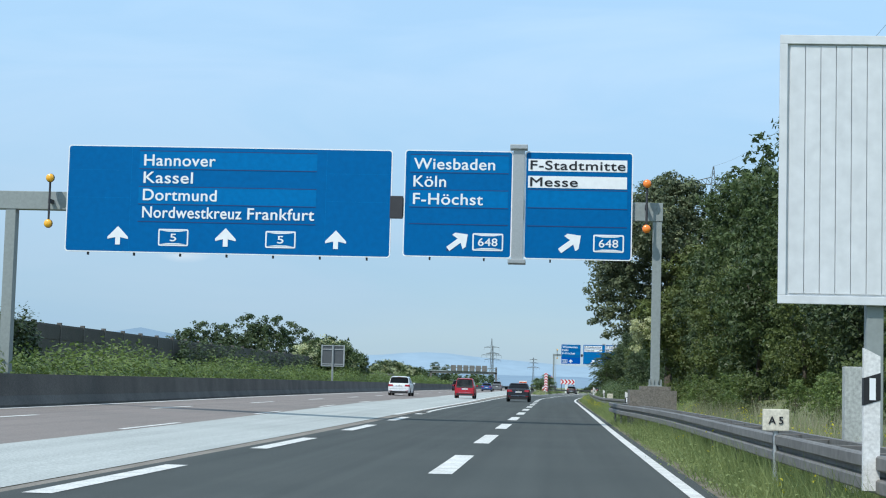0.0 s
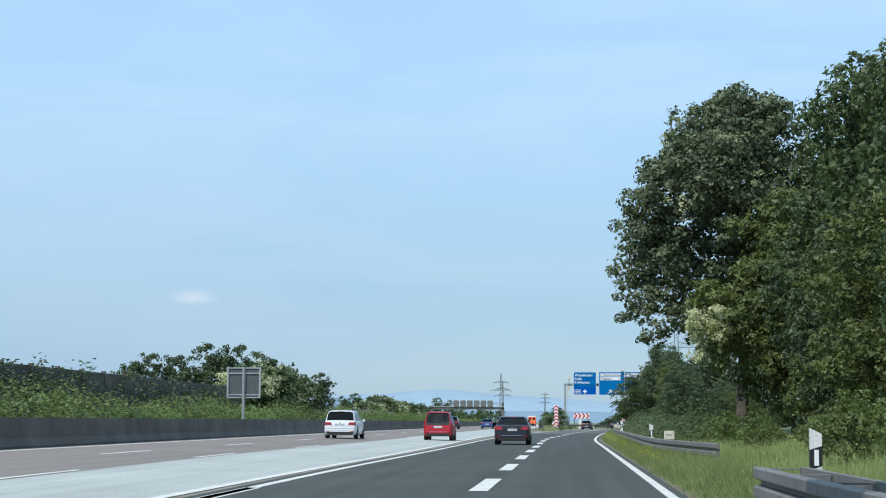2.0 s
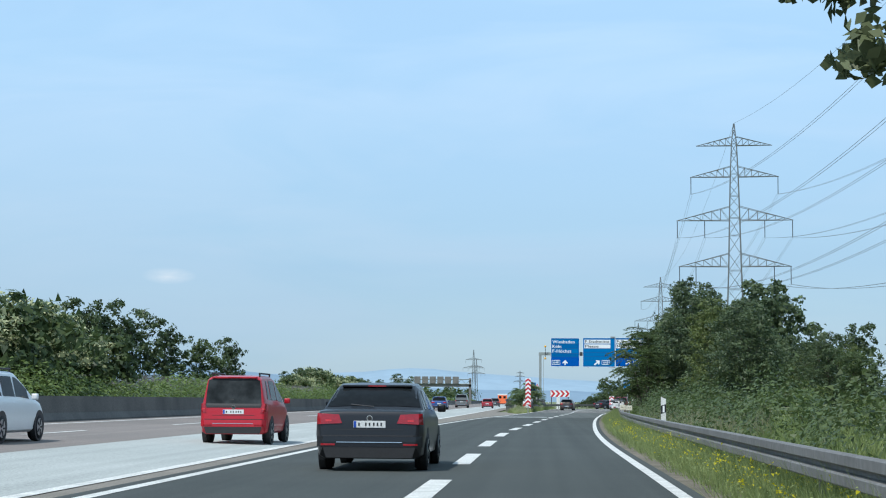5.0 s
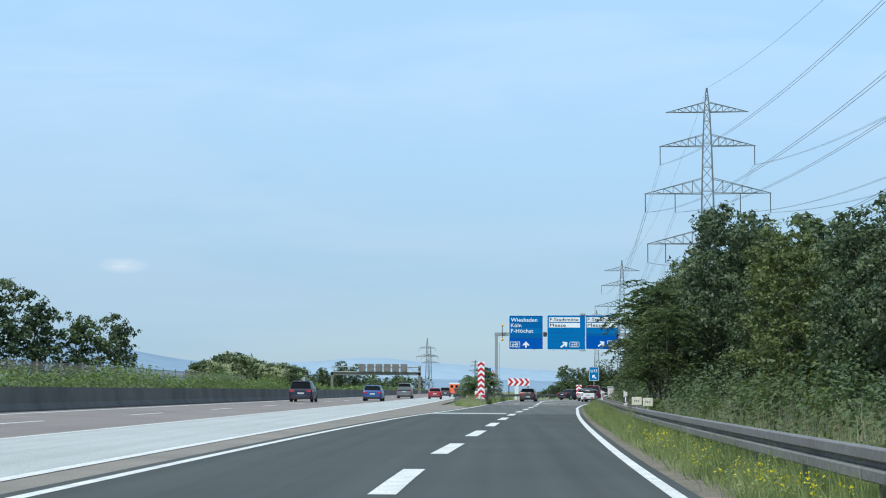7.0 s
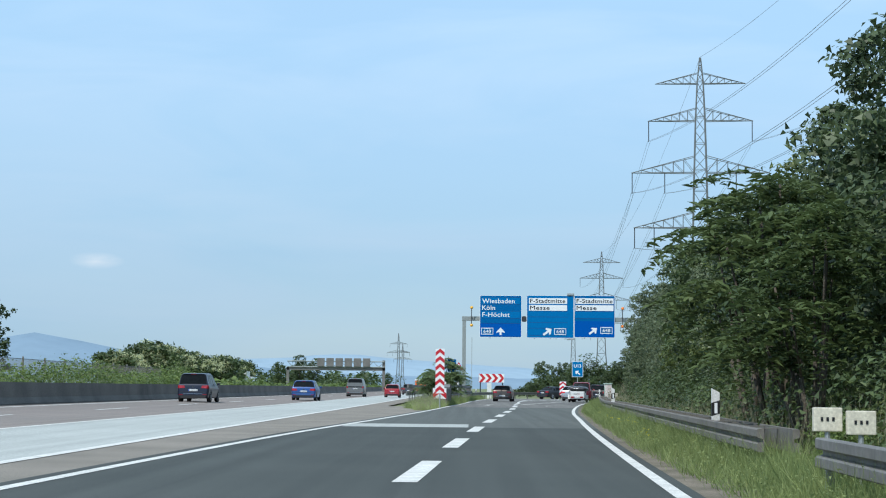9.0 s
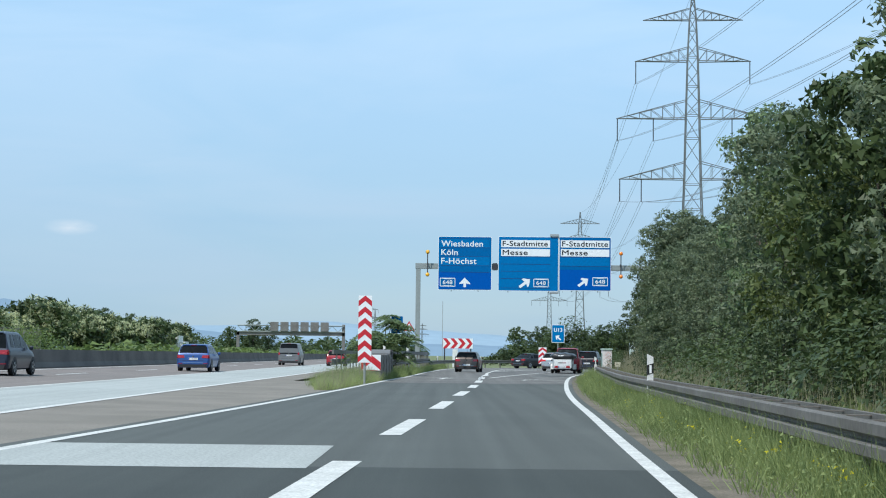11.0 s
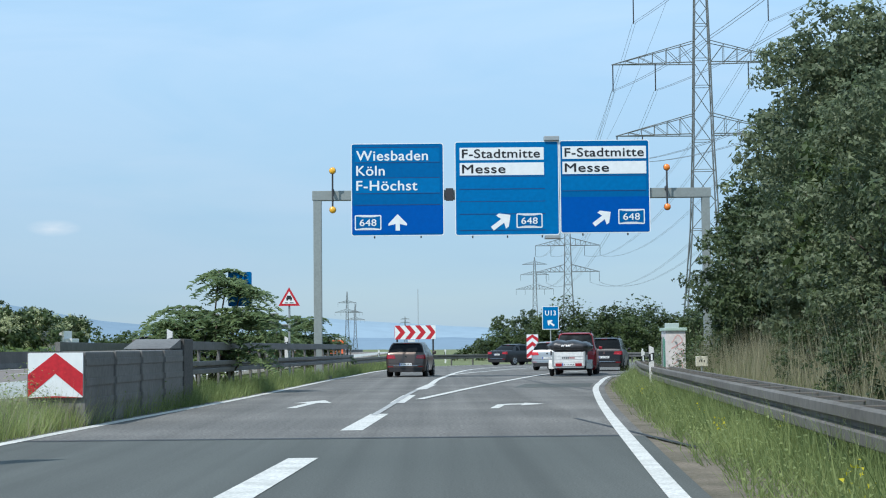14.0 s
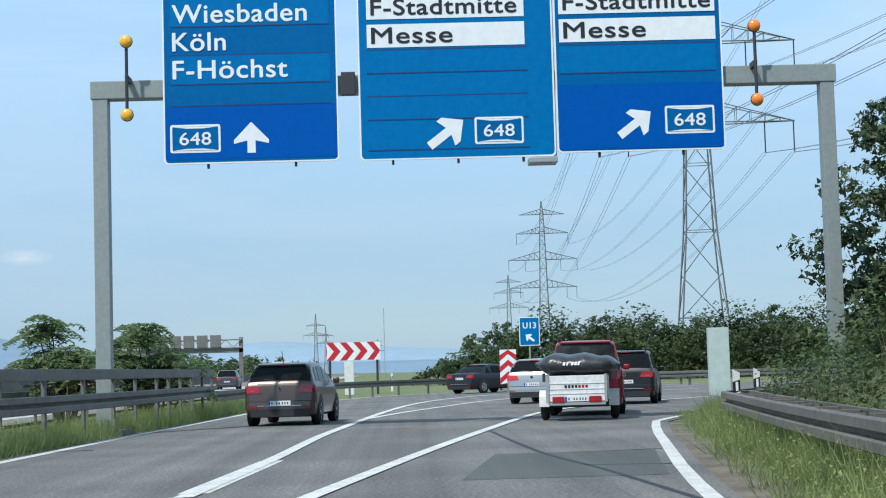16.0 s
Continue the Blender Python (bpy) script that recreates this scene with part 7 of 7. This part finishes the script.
    box(bm, (-0.15, rr - 0.078, H - 0.068), (0.15, rr - 0.068, H - 0.048))
    part("brake_light", bm, tail_mat, sp)
    bm = bmesh.new()
    bar(bm, (0, rb + 0.03, b + 0.075), (-0.38, rb + 0.055, b + 0.11), 0.012)
    part("wiper", bm, TRIM, c)
    if antenna:
        bm = bmesh.new()
        bar(bm, (0, rr + 0.2, H - 0.02), (0, rr + 0.02, H + 0.26), 0.007)
        part("antenna", bm, TRIM, c)
    return c


car("red_car", "bright red small family van with roof rails on the concrete lane", (-7.6, 140, road_z(-7.6)), 0, 3.96, 1.70, 1.70, paint("red car paint", (0.42, 0.006, 0.018)), belt=1.02, roof_rear=0.14, base_rear=0.04, base_front=3.1, roof_front=2.0, glass=GLASS_CLEAR, rails=True, band=(0.90, 1.0), lights="tall", plate_z=0.74, low=0.24)
car("white_car", "white compact people carrier in the middle motorway lane", (-12.6, 134, road_z(-12.6)), 0, 4.34, 1.80, 1.58, paint("white car paint", (0.74, 0.76, 0.77)), belt=0.96, roof_rear=0.32, rails=True, plate_z=0.74)
car("blue_car", "blue estate car in the motorway traffic", (-11.9, 290, road_z(-11.9)), 0, 4.55, 1.80, 1.48, paint("blue car paint", (0.018, 0.07, 0.24), 0.2), belt=0.92, roof_rear=0.4)
car("dark_car", "dark navy people carrier in the motorway traffic", (-15.3, 262, road_z(-15.3)), 0, 4.4, 1.80, 1.64, paint("navy car paint", (0.012, 0.016, 0.035), 0.2), belt=0.98, roof_rear=0.25)
car("grey_van", "grey camper van with a pale green raised roof", (-12.0, 345, road_z(-12.0)), 0, 4.9, 1.90, 1.95, paint("grey van paint", (0.16, 0.165, 0.165), 0.2), belt=1.15, roof_rear=0.12, base_rear=0.03, base_front=4.2, roof_front=3.2, lights="tall", plate_z=0.8)
car("black_car", "black saloon car on the outer ramp lane", (8.6, 361.5, 0), -42, 4.6, 1.78, 1.44, paint("black car paint", (0.012, 0.012, 0.015), 0.2), belt=0.96, trunk=0.55, roof_rear=0.75, base_rear=0.1, base_front=3.5, roof_front=2.4, plate_z=0.68)
car("black_car", "black saloon car with a chrome strip in the outer exit lane", (-2.75, 126.0, 0), 0, 4.6, 1.78, 1.44, paint("deep black car paint", (0.012, 0.012, 0.015), 0.2), belt=0.96, trunk=0.55, roof_rear=0.75, base_rear=0.1, base_front=3.5, roof_front=2.4, plate_z=0.70)
car("grey_car", "dark grey sport utility car far ahead", (-9.2, 420, 0.08), 1, 4.5, 1.84, 1.64, paint("dark grey car paint", (0.06, 0.062, 0.065), 0.4), belt=1.02, roof_rear=0.35, wheel_r=0.35)
car("red_car", "small red hatchback far ahead on the motorway", (-8.4, 352, 0.06), 0, 3.9, 1.70, 1.45, paint("dark red car paint", (0.33, 0.012, 0.02)), belt=0.92, roof_rear=0.35)
car("silver_car", "silver hatchback with dark rear window in the outer ramp lane", (10.15, 334.2, 0), -20, 4.2, 1.78, 1.48, paint("silver car paint", (0.42, 0.44, 0.45), 0.65), belt=0.98, roof_rear=0.45, tail_mat=TAIL_LIT, plate_z=0.58, low=0.2, wheel_r=0.32)
car("brown_car", "brown metallic hatchback with a roof aerial on the ramp", (3.14, 318.0, 0), -6, 3.97, 1.69, 1.46, paint("brown car paint", (0.105, 0.080, 0.068), 0.55, 0.28), belt=0.96, roof_rear=0.42, antenna=True, glass=GLASS, plate_z=0.47, wheel_r=0.31)
car("black_car", "black sport utility car ahead on the inner ramp lane", (12.6, 329.5, 0), -11, 4.4, 1.84, 1.62, paint("glossy black car paint", (0.010, 0.010, 0.013), 0.3), belt=1.0, roof_rear=0.4, wheel_r=0.35, rails=True)
car("red_car", "red van with a tailgate window towing a trailer", (10.36, 319.4, 0), -7, 4.4, 1.80, 1.80, paint("deep red car paint", (0.28, 0.006, 0.014)), belt=1.08, roof_rear=0.16, base_rear=0.04, base_front=3.5, roof_front=2.5, glass=GLASS_CLEAR, lights="tall", plate_z=0.75, rails=True)


def ambulance(at):
    a = thing("ambulance", "orange and white ambulance box van on the motorway", "ambulance", at=at)
    ORANGE, WHITE = paint("orange rescue paint", (0.85, 0.16, 0.05)), paint("white rescue paint", (0.75, 0.74, 0.72))
    bm = bmesh.new()
    box(bm, (-1.05, 0, 0.45), (1.05, 4.2, 2.75), 0.08)
    part("box_body", bm, ORANGE, a)
    bm = bmesh.new()
    box(bm, (-0.95, 4.2, 0.4), (0.95, 6.2, 2.1), 0.2)
    part("cab", bm, WHITE, a)
    for x in (-0.5, 0.5):
        bm = bmesh.new()
        box(bm, (x - 0.28, -0.02, 1.75), (x + 0.28, 0.02, 2.3), 0.03)
        part("rear_window", bm, GLASS, a)
    bm = bmesh.new()
    box(bm, (-1.06, -0.015, 2.5), (1.06, 0.3, 2.78), 0.02)
    part("roof_edge", bm, WHITE, a)
    bm = bmesh.new()
    box(bm, (-1.0, -0.06, 0.4), (1.0, 0.2, 0.62), 0.03)
    part("bumper", bm, TRIM, a)
    for s in (1, -1):
        bm = bmesh.new()
        box(bm, (s * 0.97 - 0.06, -0.02, 0.8), (s * 0.97 + 0.06, 0.05, 1.3), 0.01)
        part("tail_light", bm, TAIL_RED, a)
        for y in (1.2, 5.0):
            wheel(a, s * 0.85, y, 0.36, 0.24, RIM)


ambulance((-9.2, 480, 0.02))


def trailer(at, turn):
    t = thing("trailer", "white box trailer loaded with a black tarpaulin bundle", "trailer", at=at, turn=turn)
    TRAILER_WHITE = material("white trailer panel", (0.72, 0.73, 0.72), 0.5, other=(0.64, 0.65, 0.64), scale=1.5, fine=8, bump=0.0, amount=0.4)
    bm = bmesh.new()
    box(bm, (-0.62, 0, 0.42), (0.62, 2.2, 0.98), 0.015)
    part("bed", bm, TRAILER_WHITE, t)
    for z in (0.58, 0.68, 0.80):
        bm = bmesh.new()
        box(bm, (-0.60, -0.012, z), (0.60, -0.002, z + 0.02), 0.003)
        part("rib", bm, TRAILER_WHITE, t)
    for i in range(7):
        bm = bmesh.new()
        box(bm, (-0.26 + i * 0.075, -0.0105, 0.715), (-0.21 + i * 0.075, -0.004, 0.775))
        part("writing_bar", bm, BLACK_SIGN if i < 4 else TAIL_RED, t)
    for s in (1, -1):
        bm = bmesh.new()
        box(bm, (s * 0.60, -0.03, 0.40), (s * 0.66, 0.03, 1.0), 0.005)
        part("corner_post", bm, GALV, t)
        bm = bmesh.new()
        box(bm, (s * 0.40 - 0.13, -0.04, 0.40), (s * 0.40 + 0.13, 0.0, 0.53), 0.012)
        part("tail_light", bm, TAIL_RED, t)
        wheel(t, s * 0.77, 1.15, 0.29, 0.17, TRIM)
        bm = bmesh.new()
        prism(bm, [(0.78, 0.30), (0.80, 0.52), (0.98, 0.66), (1.32, 0.66), (1.50, 0.52), (1.52, 0.30), (1.46, 0.30), (1.44, 0.50), (1.30, 0.61), (1.0, 0.61), (0.86, 0.50), (0.84, 0.30)], s * 0.77 - 0.11, s * 0.77 + 0.11, axis=0)
        part("mudguard", bm, WHITE_PLASTIC, t)
        bm = bmesh.new()
        box(bm, (s * 0.72 - 0.03, 0.2, 0.85), (s * 0.72 + 0.03, 0.3, 1.05), 0.01)
        part("stake", bm, STEEL_DARK, t)
    plate_of(t, -0.015, 0.42)
    bm = bmesh.new()
    box(bm, (-0.62, -0.02, 0.34), (0.62, 0.04, 0.40), 0.005)
    part("rear_beam", bm, GALV, t)
    bm = bmesh.new()
    bar(bm, (0, 2.2, 0.45), (0, 3.4, 0.42), 0.05)
    part("drawbar", bm, STEEL_DARK, t)
    # the bundle under the tarpaulin
    rng = np.random.default_rng(4)
    TARP = material("black tarpaulin", (0.028, 0.028, 0.031), 0.34, other=(0.045, 0.045, 0.05), scale=3, fine=5, bump=0.6, amount=0.8, spec=0.6, bump_dist=0.06)
    n, m = 30, 16
    vs = []
    for i in range(n + 1):
        u = -1 + 2 * i / n
        for j in range(m):
            a = 2 * math.pi * j / m
            hgt = 0.26 * (1 - 0.35 * abs(u) ** 3) + 0.025 * math.sin(u * 9) + 0.02 * noise.noise(Vector((u * 5, math.cos(a) * 2, math.sin(a) * 2)))
            ca, sa = math.cos(a), math.sin(a)
            sx = abs(ca) ** 0.7 * (1 if ca > 0 else -1)
            sz = abs(sa) ** 0.8 * (1 if sa > 0 else -1)
            k = (1 - abs(u) ** 8)
            vs.append((u * 0.93, 0.95 + sx * 1.05 * max(k, 0.3) + 0.03 * noise.noise(Vector((u * 7, a, 1))), 1.20 + sz * hgt * max(k, 0.35) - 0.03 * u))
    fs = [(i * m + j, i * m + (j + 1) % m, (i + 1) * m + (j + 1) % m, (i + 1) * m + j) for i in range(n) for j in range(m)] + [tuple(range(m)), tuple(range(n * m + m - 1, n * m - 1, -1))]
    tp = tagged(mesh_object("tarpaulin", vs, fs, TARP, None, "", True), "wrinkled black tarpaulin bundle lying on the trailer", "tarpaulin")
    tp.matrix_basis = pose(*at, 0, 0, turn)
    for x0, w in ((-0.30, 0.05), (-0.22, 0.03), (-0.12, 0.05), (-0.05, 0.05), (0.02, 0.04)):
        o = mesh_object("tarp_print", [(x0 + 0.02, -0.125, 1.20), (x0 + w + 0.02, -0.125, 1.20), (x0 + w + 0.035, -0.105, 1.27), (x0 + 0.035, -0.105, 1.27)], [(0, 1, 2, 3)], WHITE_SIGN, tp)
        o.matrix_basis = Matrix.Identity(4)


trailer((9.74, 315.6, 0), -9)
